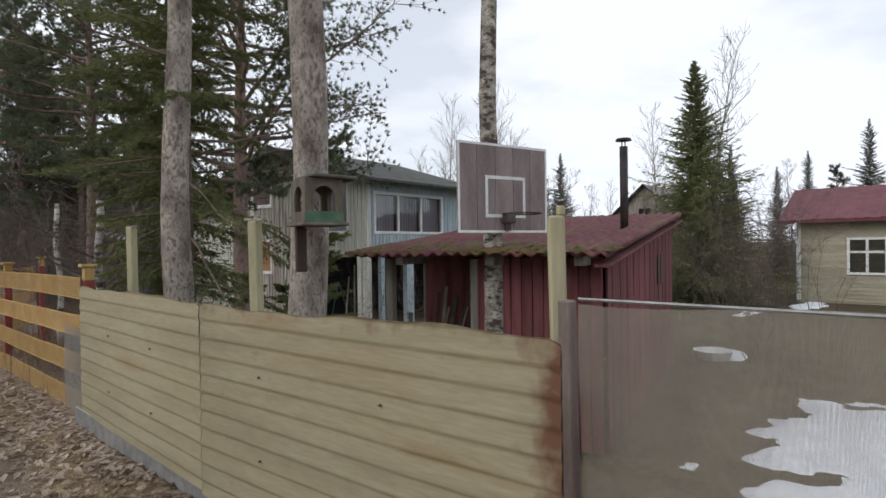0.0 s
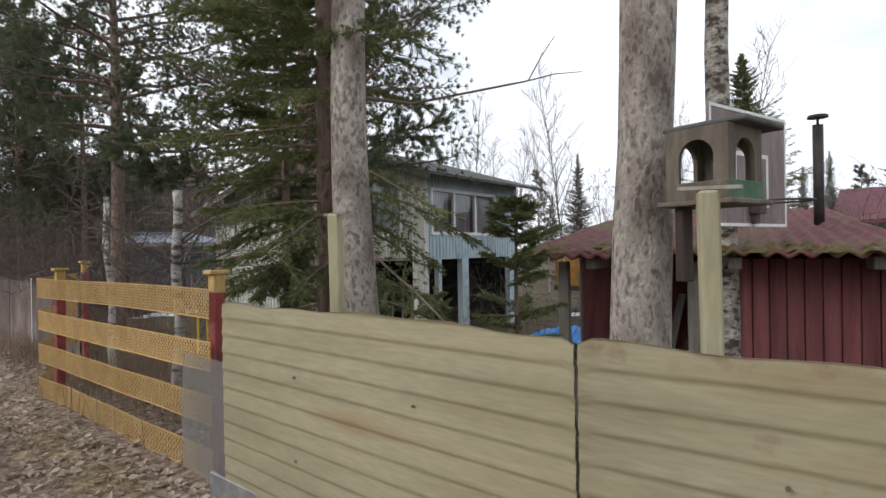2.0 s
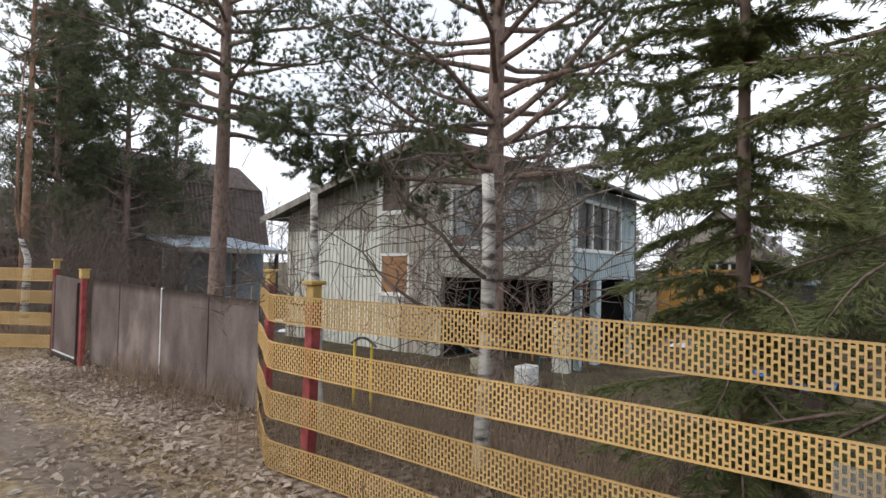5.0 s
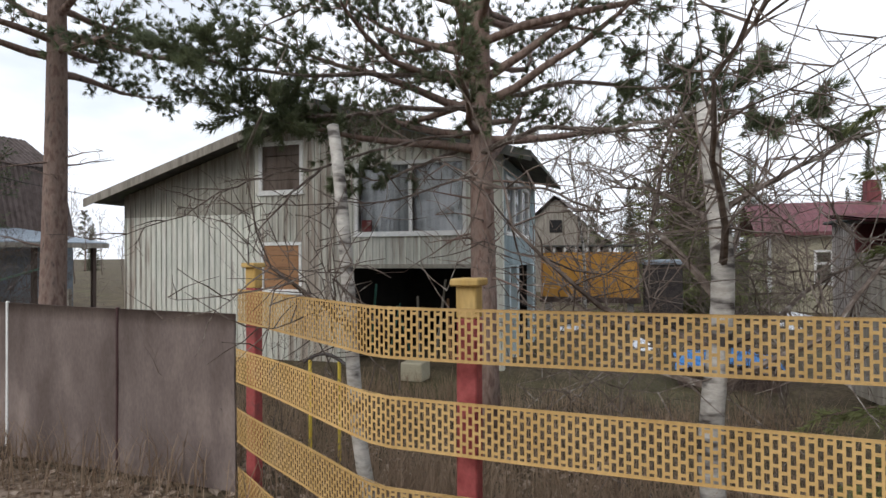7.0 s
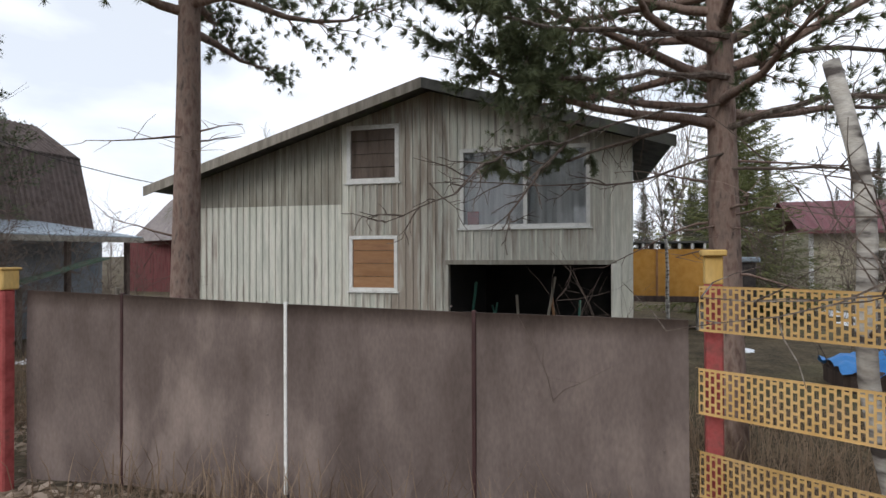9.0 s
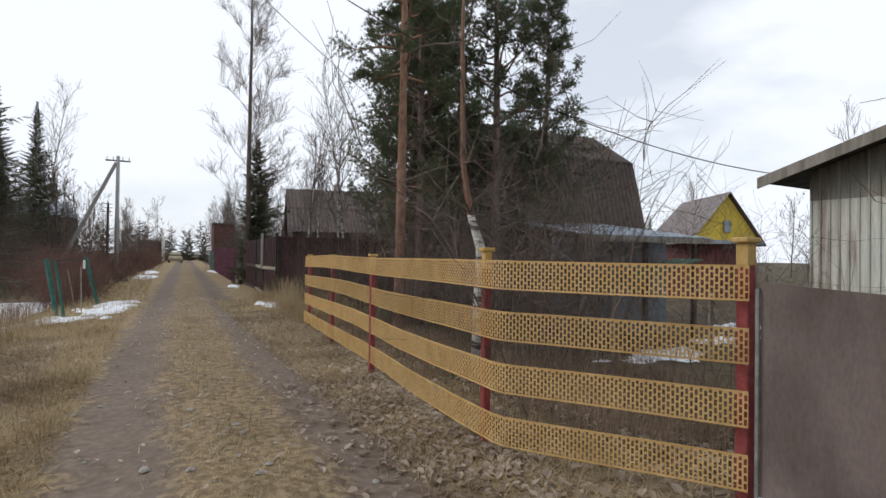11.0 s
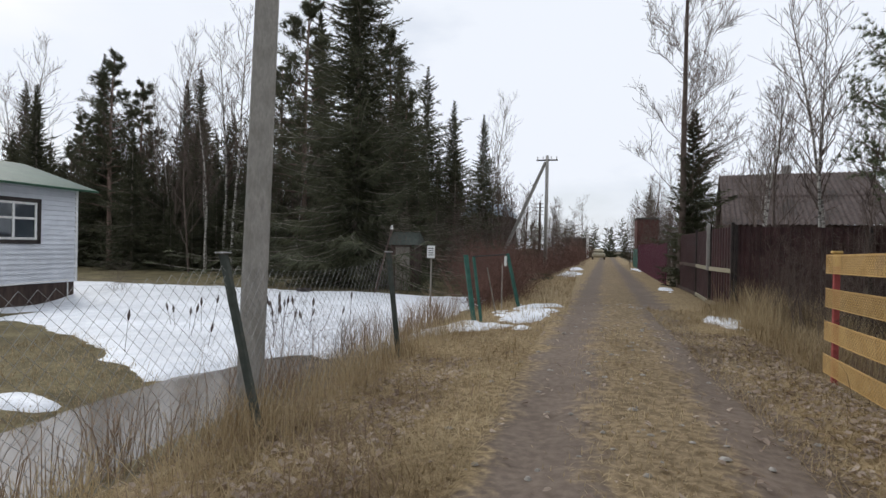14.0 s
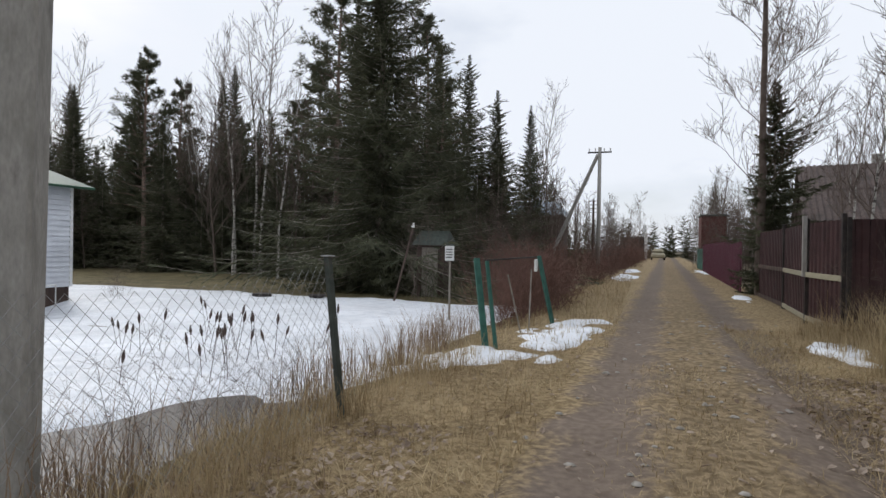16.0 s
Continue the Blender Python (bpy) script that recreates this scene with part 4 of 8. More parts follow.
def shed():
    e = thing("shed", tuple(SHED @ Vector((1.4, 2, 0))), "dull red plank shed with a mossy corrugated roof", "shed")
    low, high = 1.98, 2.50
    zr = lambda y: low + (high - low) * y / SDEP
    back = Mesh().box(0, 0.95, 0, 1.3, 1.0, 2.02, 0, SHED)
    part("recess_wall", back, RED, e, "red planks behind the woodpile")
    n = 11
    for k in range(n):
        a, b = 1.3 + (SL - 1.3) * k / n, 1.3 + (SL - 1.3) * (k + 1) / n
        part("plank", Mesh().box(a + 0.004, -0.012 + 0.006 * (k % 2), 0, b - 0.004, 0.02, low + 0.02, 0.004, SHED), RED, e)
    part("partition", Mesh().box(1.27, 0.0, 0, 1.30, 0.97, low, 0.004, SHED), RED, e)
    n = 26
    for k in range(n):
        a, b = SDEP * k / n, SDEP * (k + 1) / n
        if 0.02 < a:
            part("plank", Mesh().box(SL - 0.02, a + 0.003, 0, SL + 0.012 - 0.006 * (k % 2), b - 0.003, zr(a) + 0.05, 0.003, SHED), RED, e)
    part("left_wall", Mesh().box(-0.02, 0.95, 0, 0.02, SDEP, low + 0.1, 0, SHED), WOOD_GREY, e, "bare grey planks")
    part("back_wall", Mesh().box(0, SDEP - 0.03, 0, SL, SDEP, high, 0, SHED), RED, e)
    part("fill_wall", Mesh().box(1.3, 0.03, 0, SL - 0.03, 0.06, low, 0, SHED), RED, e)
    for s in (0.06, 1.22):
        part("post", Mesh().box(s - 0.05, 0.0, 0, s + 0.05, 0.1, low, 0.01, SHED), WOOD_GREY, e, "grey wooden post")
    for s in (0.4, 1.55, 2.5):
        part("rafter_end", Mesh().box(s - 0.05, -0.28, low - 0.06, s + 0.05, 0.3, low + 0.04, 0.008, SHED), WOOD_GREY, e)
    rake = Mesh()
    for y0, y1, mt in ((-0.35, SDEP + 0.3, None),):
        p0, p1 = SHED @ Vector((SL + 0.08, y0, zr(y0) - 0.02)), SHED @ Vector((SL + 0.08, y1, zr(y1) - 0.02))
        rake.beam(p0, p1, 0.16, 0.03, 0.004)
    part("rake_board", rake, RED, e, "red barge board")
    # corrugated roof sheet with ridges running down the slope
    m = Mesh()
    ns, ny = 120, 26
    for th in (0.03, 0.0):
        for j in range(ny + 1):
            y = -0.42 + (SDEP + 0.75) * j / ny
            for i in range(ns + 1):
                s = -0.28 + (SL + 0.42) * i / ns
                w = 0.022 * math.sin(2 * math.pi * s / 0.15) + 0.02 * noise.noise((s, y, 4)) + 0.012 * noise.noise((s * 4, y * 4, 1))
                step_up = 0.012 * ((y * 0.9) % 1.0)
                ragged = 0.02 * noise.noise((s * 6, 0, 9)) if j == 0 else 0
                m.v.append(tuple(SHED @ Vector((s, y + ragged, zr(y) + 0.10 + w - step_up + th))))
    off = (ns + 1) * (ny + 1)
    for j in range(ny):
        for i in range(ns):
            a = j * (ns + 1) + i
            m.f.append((a, a + 1, a + ns + 2, a + ns + 1))
            m.f.append((off + a + ns + 1, off + a + ns + 2, off + a + 1, off + a))
    for i in range(ns):
        m.f.append((i, off + i, off + i + 1, i + 1))
    part("roof", m, ROOF_RED, e, "mossy dark red corrugated roofing", smooth=True)
    moss = Mesh()
    rnd = random.Random(5)
    for k in range(110):
        s = rnd.uniform(-0.2, SL + 0.2)
        y = -0.42 + abs(rnd.gauss(0, 0.30)) + 0.15 * math.sin(s * 2.3)
        r = rnd.uniform(0.02, 0.06)
        c = Vector((s, y, zr(y) + 0.13))
        ring = [SHED @ (c + Vector((r * math.cos(a) * 1.3, r * math.sin(a), 0))) for a in (0, 1.05, 2.1, 3.14, 4.19, 5.2)]
        top = SHED @ (c + Vector((0, 0, r * 0.6)))
        for i in range(6):
            moss.poly(ring[i], ring[(i + 1) % 6], top)
    part("moss", moss, foliage("roof_moss", (0.06, 0.05, 0.02), (0.17, 0.14, 0.045)), e, "yellow-green moss along the eave")
    part("side_window", Mesh().box(SL + 0.013, 3.3, 1.5, SL + 0.03, 3.7, 1.95, 0.005, SHED).box(SL + 0.03, 3.48, 1.5, SL + 0.04, 3.52, 1.95, 0, SHED), BROWN_WALL, e, "small brown window frame")
    pipe = thing("stove_pipe", (8.59, 3.54, 1.6), "tall dark metal stove pipe with a cap on the shed roof", "chimney")
    part("pipe", Mesh().tube([(8.59, 3.54, 1.6), (8.59, 3.54, 2.92)], [0.055, 0.055], 12), DARK_METAL, pipe, smooth=True)
    part("cap", Mesh().tube([(8.59, 3.54, 3.0), (8.59, 3.54, 3.03)], [0.11, 0.10], 12).tube([(8.54, 3.54, 2.9), (8.54, 3.54, 3.0)], [0.008] * 2, 4).tube([(8.64, 3.54, 2.9), (8.64, 3.54, 3.0)], [0.008] * 2, 4), DARK_METAL, pipe)
    rnd = random.Random(3)
    for k in range(26):
        s = rnd.uniform(0.12, 1.2)
        h = rnd.uniform(0.9, 1.7)
        a = SHED @ Vector((s, rnd.uniform(0.1, 0.6), 0.0))
        b = SHED @ Vector((s + rnd.uniform(-0.25, 0.35), rnd.uniform(0.5, 0.9), h))
        o = Mesh().beam(a, b, rnd.uniform(0.02, 0.09), 0.018, 0.003).ob("leaning_board", rnd.choice((WOOD_GREY, WOOD_GREY, FEEDER_WOOD, BROWN_WALL)))
        tagged(o, "old grey board leaning in the open side of the shed", "board", "boards leaning in the shed")


shed()


# ---- backboard and bird feeder ----
def backboard():
    e = thing("basketball_backboard", (5.9, 3.8, 1.7), "weathered pinkish wooden backboard with a white painted square on a birch", "backboard")
    a, b = Vector((5.39, 3.85, 1.715)), Vector((6.57, 3.55, 1.715))
    u = (b - a).normalized()
    m = Matrix.Translation(a) @ Matrix((( u.x, -u.y, 0, 0), (u.y, u.x, 0, 0), (0, 0, 1, 0), (0, 0, 0, 1)))
    L, Hh = 1.22, 0.935
    for k in range(5):
        part("plank", Mesh().box(L * k / 5 + 0.002, -0.012, 0, L * (k + 1) / 5 - 0.002, 0.012, Hh, 0.003, m), BOARD_PINK, e)
    def frame_bars(s0, s1, z0, z1, w):
        f = Mesh()
        f.box(s0, -0.016, z0, s1, -0.0125, z0 + w, 0, m).box(s0, -0.016, z1 - w, s1, -0.0125, z1, 0, m)
        f.box(s0, -0.016, z0 + w, s0 + w, -0.0125, z1 - w, 0, m).box(s1 - w, -0.016, z0 + w, s1, -0.0125, z1 - w, 0, m)
        return f
    part("border", frame_bars(0, L, 0, Hh, 0.025), WHITE, e, "worn white painted border")
    part("target_square", frame_bars(0.35, 0.90, 0.16, 0.60, 0.035), WHITE, e, "white painted square")
    c = m @ Vector((0.63, -0.26, 0.19))
    ring = [(c.x + 0.2 * math.cos(t), c.y + 0.2 * math.sin(t), c.z) for t in np.linspace(0, 2 * math.pi, 25)]
    part("hoop", Mesh().tube(ring, [0.009] * 25, 6, cap=False), DARK_METAL, e, "rusty hoop without a net")
    part("bracket", Mesh().box(0.57, -0.10, 0.10, 0.69, -0.013, 0.20, 0.006, m).box(0.60, -0.06, 0.02, 0.66, -0.013, 0.10, 0.004, m), RUST, e, "rusty bracket")


backboard()


def feeder():
    """A bird feeder with an arched opening in each face."""
    e = thing("bird_feeder", (3.27, 3.25, 1.7), "old wooden bird feeder with arched openings on a tree trunk", "bird feeder")
    c = Vector((3.27, 3.25, 0))
    rot = Matrix.Translation(c) @ Matrix.Rotation(radians(-14), 4, "Z")
    w, z0, z1 = 0.128, 1.75, 2.035

    def wall(side, material, label=""):
        m = Mesh()
        n = 10
        arch = [(-0.072, z0 + 0.07)] + [(-0.072 * math.cos(t), z0 + 0.165 + 0.072 * math.sin(t)) for t in np.linspace(0, math.pi, n)] + [(0.072, z0 + 0.07)]
        outer = [(-w, z0 + 0.07)] + [(-w + 2 * w * i / (n - 1), z1) for i in range(n)] + [(w, z0 + 0.07)]
        q = rot @ Matrix.Rotation(side * math.pi / 2, 4, "Z")
        for d, flip in ((w, False), (w - 0.018, True)):
            for k in range(len(arch) - 1):
                pts = [(arch[k][0], -d, arch[k][1]), (arch[k + 1][0], -d, arch[k + 1][1]), (outer[k + 1][0], -d, outer[k + 1][1]), (outer[k][0], -d, outer[k][1])]
                pts = [q @ Vector(p) for p in pts]
                m.poly(*(pts[::-1] if not flip else pts))
        for k in range(len(arch) - 1):
            pts = [(arch[k][0], -w, arch[k][1]), (arch[k + 1][0], -w, arch[k + 1][1]), (arch[k + 1][0], -w + 0.018, arch[k + 1][1]), (arch[k][0], -w + 0.018, arch[k][1])]
            m.poly(*(q @ Vector(p) for p in pts))
        part("side", m, material, e, label)
        part("lower_board", Mesh().box(-w, -w - 0.004, z0, w, -w + 0.016, z0 + 0.072, 0.003, q), GREEN_TRIM if side == 0 else material, e, "mossy green board" if side == 0 else "")

    for s in range(4):
        wall(s, FEEDER_WOOD)
    part("floor", Mesh().box(-w - 0.03, -w - 0.03, z0 - 0.02, w + 0.03, w + 0.03, z0, 0.004, rot), FEEDER_WOOD, e)
    part("roof", Mesh().box(-w - 0.035, -w - 0.05, z1, w + 0.015, w + 0.04, z1 + 0.022, 0.006, rot @ Matrix.Rotation(radians(2), 4, "Y")), ROOF_DARK, e, "dark overhanging roof board")
    part("support", Mesh().box(-0.12, 0.06, z0 - 0.32, -0.05, 0.10, z0 - 0.02, 0.005, rot), BROWN_WALL, e, "reddish support board")


feeder()


# ---- trees ----
def rand_dir(rnd, spread=1.0):
    return Vector((rnd.gauss(0, 1), rnd.gauss(0, 1), rnd.gauss(0, 1))).normalized() * spread


def needles(m, p, d, rnd, n, length, width, spread=0.8):
    """A brush of needles at p, leaning along d."""
    for _ in range(n):
        w = (d + rand_dir(rnd, spread)).normalized()
        s = w.cross(rand_dir(rnd)).normalized() * width
        ln = length * rnd.uniform(0.6, 1.1)
        i = len(m.v)
        m.v.extend((tuple(p + s), tuple(p - s), tuple(p + w * ln)))
        m.f.append((i, i + 1, i + 2))


def limb_path(p, d, length, rnd, n=5, droop=0.0, wobble=0.18):
    pts = [Vector(p)]
    d = Vector(d).normalized()
    for k in range(n):
        d = (d + Vector((rnd.gauss(0, wobble), rnd.gauss(0, wobble), rnd.gauss(0, wobble * 0.7) + droop))).normalized()
        pts.append(pts[-1] + d * (length / n))
    return pts


def pine(rnd, h, r, crown_from, crown_r, clumps=46, dead=10, bend=0.15, dense=4, needle=(26, 0.13, 0.0045)):
    """Trunk with limbs, and a crown of needle brushes on twigs."""
    wood, crown = Mesh(), Mesh()
    n = 14
    px, py = rnd.uniform(0, 6), rnd.uniform(0, 6)
    trunk = [Vector((bend * math.sin(k / n * 3 + px) * k / n, bend * math.sin(k / n * 2.4 + py) * k / n, h * k / n - 0.15 * (k == 0))) for k in range(n + 1)]
    radii = [r * (1.18 if k == 0 else 1.0) * (1 - 0.88 * (k / n) ** 1.2) + 0.006 for k in range(n + 1)]
    wood.tube(trunk, radii, 12)

    def on_trunk(f):
        k = min(n - 1, int(f * n))
        return trunk[k].lerp(trunk[k + 1], f * n - k)

    for _ in range(dead):
        f = rnd.uniform(0.12, crown_from)
        a = rnd.uniform(0, 6.28)
        pts = limb_path(on_trunk(f), (math.cos(a), math.sin(a), rnd.uniform(-0.2, 0.3)), rnd.uniform(0.3, 1.5), rnd, 5, -0.03)
        wood.tube(pts, [0.016, 0.013, 0.010, 0.007, 0.005, 0.003], 4, cap=False)
        for q in pts[2:]:
            tw = limb_path(q, rand_dir(rnd), 0.35, rnd, 3)
            wood.tube(tw, [0.005, 0.004, 0.003, 0.002], 3, cap=False)
    for k in range(clumps):
        f = crown_from + (1 - crown_from) * ((k + rnd.random()) / clumps)
        g = (f - crown_from) / (1 - crown_from)
        reach = crown_r * (1.0 - 0.75 * g ** 1.6) * rnd.uniform(0.55, 1.1) * (0.6 + 0.4 * min(1, g * 4))
        a = k * 2.4 + rnd.uniform(-0.5, 0.5)
        d = Vector((math.cos(a), math.sin(a), 0.05 + 0.55 * g + rnd.uniform(-0.12, 0.15)))
        pts = limb_path(on_trunk(f), d, reach, rnd, 6, 0.03, 0.16)
        r0 = r * 0.34 * (1 - 0.7 * g) + 0.008
        wood.tube(pts, [r0 * (1 - 0.85 * i / 6) for i in range(7)], 5, cap=False)
        for i in range(2, 7):
            for _ in range(dense if i > 2 else 2):
                td = ((pts[i] - pts[i - 1]).normalized() + rand_dir(rnd, 0.95) + Vector((0, 0, 0.25))).normalized()
                tw = limb_path(pts[i], td, reach * 0.28 * rnd.uniform(0.6, 1.2), rnd, 3, 0.05, 0.2)
                wood.tube(tw, [0.008, 0.006, 0.005, 0.003], 3, cap=False)
                for j in (1, 2, 3):
                    dd = (tw[j] - tw[j - 1]).normalized()
                    needles(crown, tw[j], dd, rnd, needle[0], needle[1], needle[2])
                    sd = (dd + rand_dir(rnd, 0.9)).normalized()
                    needles(crown, tw[j] + sd * 0.12, sd, rnd, needle[0] // 2, needle[1], needle[2])
    return wood, crown


def spruce(rnd, h, r, base, spread, whorls=26, per=7, twigs=9, tuft=(9, 0.085, 0.006), wild=0.15, steps=3, ragged=0.35, droop=0.07, taper=0.8):
    """A straight trunk with whorls of drooping, feathered branches."""
    wood, crown = Mesh(), Mesh()
    wood.tube([(0, 0, -0.15), (0, 0, h * 0.5), (0, 0, h)], [r * 1.1, r * 0.6, 0.008], 9)
    sides = [rnd.uniform(1 - ragged, 1 + ragged * 0.4) for _ in range(9)]
    for k in range(whorls):
        f = base + (1 - base) * (k / whorls) ** 0.92
        g = (f - base) / (1 - base)
        ring = rnd.uniform(1 - ragged, 1.1)
        for j in range(per):
            if rnd.random() < wild:
                continue
            a = k * 1.3 + j * 6.283 / per + rnd.uniform(-0.4, 0.4)
            reach = spread * (1 - g) ** taper * ring * sides[int(a * 9 / 6.283) % 9] * rnd.uniform(0.6, 1.15) + 0.10
            d = Vector((math.cos(a), math.sin(a), -0.22 + 0.75 * g + rnd.uniform(-0.1, 0.1)))
            z = h * f + rnd.uniform(-0.6, 0.6) * h * (1 - base) / whorls
            pts = limb_path((0, 0, z), d, reach, rnd, 6, 0.035 - droop * (1 - g), 0.07)
            wood.tube(pts, [0.014 * (1 - 0.8 * i / 6) * (0.5 + h / 12) for i in range(7)], 3, cap=False)
            side = Vector((-math.sin(a), math.cos(a), 0))
            for i in range(1, 7):
                fwd = (pts[i] - pts[i - 1]).normalized()
                for t in range(max(2, int(twigs * 0.5))):
                    sd = 1 if t % 2 else -1
                    p = pts[i - 1].lerp(pts[i], rnd.random())
                    td = (fwd * 0.9 + side * sd * rnd.uniform(0.4, 1.0) + Vector((0, 0, rnd.uniform(-0.55, 0.05)))).normalized()
                    ln = reach * 0.26 * (1.15 - i / 8) * rnd.uniform(0.6, 1.25) + 0.05
                    for q in range(steps):
                        needles(crown, p + td * ln * (q + 0.5) / steps, td, rnd, tuft[0], tuft[1], tuft[2], 0.6)
                needles(crown, pts[i], fwd, rnd, tuft[0], tuft[1], tuft[2], 0.7)
    return wood, crown


def feathered_spruce(rnd, h, r, base, spread, branches=300, twigs=3, width=0.026, ragged=0.35, taper=0.75):
    """A spruce for the distance: drooping branches, each feathered with narrow hanging twigs."""
    wood, crown = Mesh(), Mesh()
    wood.tube([(0, 0, -0.15), (0, 0, h * 0.5), (0, 0, h)], [r * 1.1, r * 0.6, 0.008], 8)
    sides = [rnd.uniform(1 - ragged, 1 + ragged * 0.4) for _ in range(7)]
    gaps = [rnd.uniform(1 - ragged, 1.12) for _ in range(16)]
    for k in range(branches):
        g = ((k + rnd.random()) / branches) ** 1.2
        a = k * 2.39996 + rnd.uniform(-0.5, 0.5)
        reach = spread * (1 - g) ** taper * sides[int(a * 7 / 6.283) % 7] * gaps[int(g * 15.9)] * rnd.uniform(0.6, 1.45) + 0.04 + 0.10 * (1 - g)
        out, side = Vector((math.cos(a), math.sin(a), 0)), Vector((-math.sin(a), math.cos(a), 0))
        down = -0.50 * (1 - g) + 0.55 * g + rnd.uniform(-0.12, 0.12)
        z = h * (base + (1 - base) * g)
        n = 5
        pts = [Vector((0, 0, z)) + out * (reach * i / n) + Vector((0, 0, reach * (down * i / n + 0.32 * (1 - g) * (i / n) ** 2.2))) for i in range(n + 1)]
        wood.tube(pts, [0.016 * (1 - 0.8 * i / n) * (0.4 + h / 16) for i in range(n + 1)], 3, cap=False)
        for i in range(1, n + 1):
            fwd = (pts[i] - pts[i - 1]).normalized()
            for t in range(2 * twigs):
                p = pts[i - 1].lerp(pts[i], rnd.random())
                td = (fwd * 0.75 + side * (1 if t % 2 else -1) * rnd.uniform(0.25, 0.95) + Vector((0, 0, rnd.uniform(-0.75, 0.05)))).normalized()
                ln = reach * 0.30 * (1.15 - i / n) * rnd.uniform(0.6, 1.2) + 0.05 + 0.09 * (1 - g)
                w = td.cross(rand_dir(rnd)).normalized() * width
                crown.poly(p + w, p - w, p + td * ln)
                needles(crown, p + td * ln * 0.35, td, rnd, 2, ln * 0.5, width * 0.6, 0.8)
                needles(crown, p + td * ln * 0.7, td, rnd, 2, ln * 0.4, width * 0.5, 0.8)
            needles(crown, pts[i], fwd, rnd, 2, 0.10 + 0.14 * (1 - g), width * 0.6, 0.5)
    return wood, crown


def trim(meshes, at, keep):
    """Drops the faces whose first corner, with the tree standing at `at`, fails keep(x, y, z)."""
    for m in meshes:
        m.f = [f for f in m.f if all(keep(m.v[i][0] + at[0], m.v[i][1] + at[1], m.v[i][2] + at[2]) for i in f)]
    return meshes


def bare_tree(rnd, h, r, levels=4, spread=0.55, up=0.25, first=0.25, kids=5, trunk_n=12, min_r=0.003, sides=6, sway=0.05, limb=0.42, thin=0.5):
    wood, crown = Mesh(), Mesh()

    def grow(p, d, length, rad, lv):
        n = trunk_n if lv == 0 else 5
        pts = limb_path(p, d, length, rnd, n, 0.02 if lv else 0.0, sway if lv == 0 else 0.16)
        (crown if lv else wood).tube(pts, [max(min_r, rad * (1 - 0.82 * i / n)) for i in range(n + 1)], max(3, sides - 2 * lv), cap=False)
        if lv >= levels:
            return
        k = kids * (4 if lv == 0 else 1)
        for q in range(k):
            f = first + (1 - first) * (q + rnd.random()) / k if lv == 0 else rnd.uniform(0.25, 1.0)
            i = min(n - 1, int(f * n))
            pp = pts[i].lerp(pts[i + 1], f * n - i)
            base_d = (pts[i + 1] - pts[i]).normalized()
            a = rand_dir(rnd)
            side = (a - base_d * a.dot(base_d)).normalized()
            dd = (base_d * (1 - spread) + side * spread + Vector((0, 0, up))).normalized()
            ln = length * (limb * (1.15 - f) + 0.07 if lv == 0 else rnd.uniform(0.35, 0.6))
            grow(pp, dd, ln, max(min_r, rad * (1 - 0.8 * f) * (thin if lv == 0 else 0.6)), lv + 1)

    grow(Vector((0, 0, -0.1)), Vector((0, 0, 1)), h, r, 0)
    return wood, crown


def tree_thing(name, at, wood, crown, bark, needle, label, category="tree", group=""):
    e = thing(name, at, label, category, group)
    for nm, mesh, mt in (("trunk", wood, bark), ("crown", crown, needle)):
        if mesh is not None:
            o = mesh.ob(nm, mt, smooth=(nm == "trunk"))
            o.parent = e
    return e


def put(src, x, y, scale=1.0, turn=0.0, z=None, label=""):
    zz = ground_z(x, y) if z is None else z
    c = copy_thing(src, Matrix.Translation((x, y, zz)) @ Matrix.Rotation(turn, 4, "Z"))
    c.scale = (scale, scale, scale)
    if label:
        c["label"] = label
    return c


# grey-barked trunks behind the corrugated fence
def big_trunk(x, y, r, h, seed, label, reach=(), lean=(0, 0)):
    rnd = random.Random(seed)
    m = Mesh()
    n = 26
    pts = [(x + lean[0] * (h * k / n - 2) + 0.05 * math.sin(k * 0.5 + seed), y + lean[1] * (h * k / n - 2) + 0.05 * math.cos(k * 0.4 + seed) - 0.05, ground_z(x, y) - 0.15 + h * k / n) for k in range(n + 1)]
    m.tube(pts, [r * (1.25 if k == 0 else 1.08 if k == 1 else 1.0 - 0.5 * k / n) * rnd.uniform(0.96, 1.04) for k in range(n + 1)], 22)
    w = Mesh()
    for k in range(14):
        z = rnd.uniform(3.4, h - 0.5)
        a = rnd.uniform(0, 6.28)
        lp = limb_path((x + lean[0] * (z - 1.4), y + lean[1] * (z - 1.4), z), (math.cos(a), math.sin(a), 0.15), rnd.uniform(0.6, 2.4), rnd, 6, 0.02, 0.22)
        w.tube(lp, [0.022, 0.018, 0.014, 0.011, 0.008, 0.006, 0.003], 5, cap=False)
        for q in lp[3:]:
            w.tube(limb_path(q, rand_dir(rnd), 0.5, rnd, 3), [0.006, 0.005, 0.004, 0.002], 3, cap=False)
    e = thing("aspen_tree", (x, y, ground_z(x, y)), label, "tree")
    for root, mid, fork, tips in reach:
        w.tube([root, mid, fork], [0.016, 0.012, 0.008], 6, cap=False)
        for tip in tips:
            w.tube([fork, Vector(fork).lerp(Vector(tip), 0.5) + Vector((0, 0, 0.02)), tip], [0.007, 0.005, 0.003], 5, cap=False)
    part("trunk", m, BARK_GREY, e, smooth=True)
    part("crown", w, TWIG, e, "sparse bare limbs")
    return e


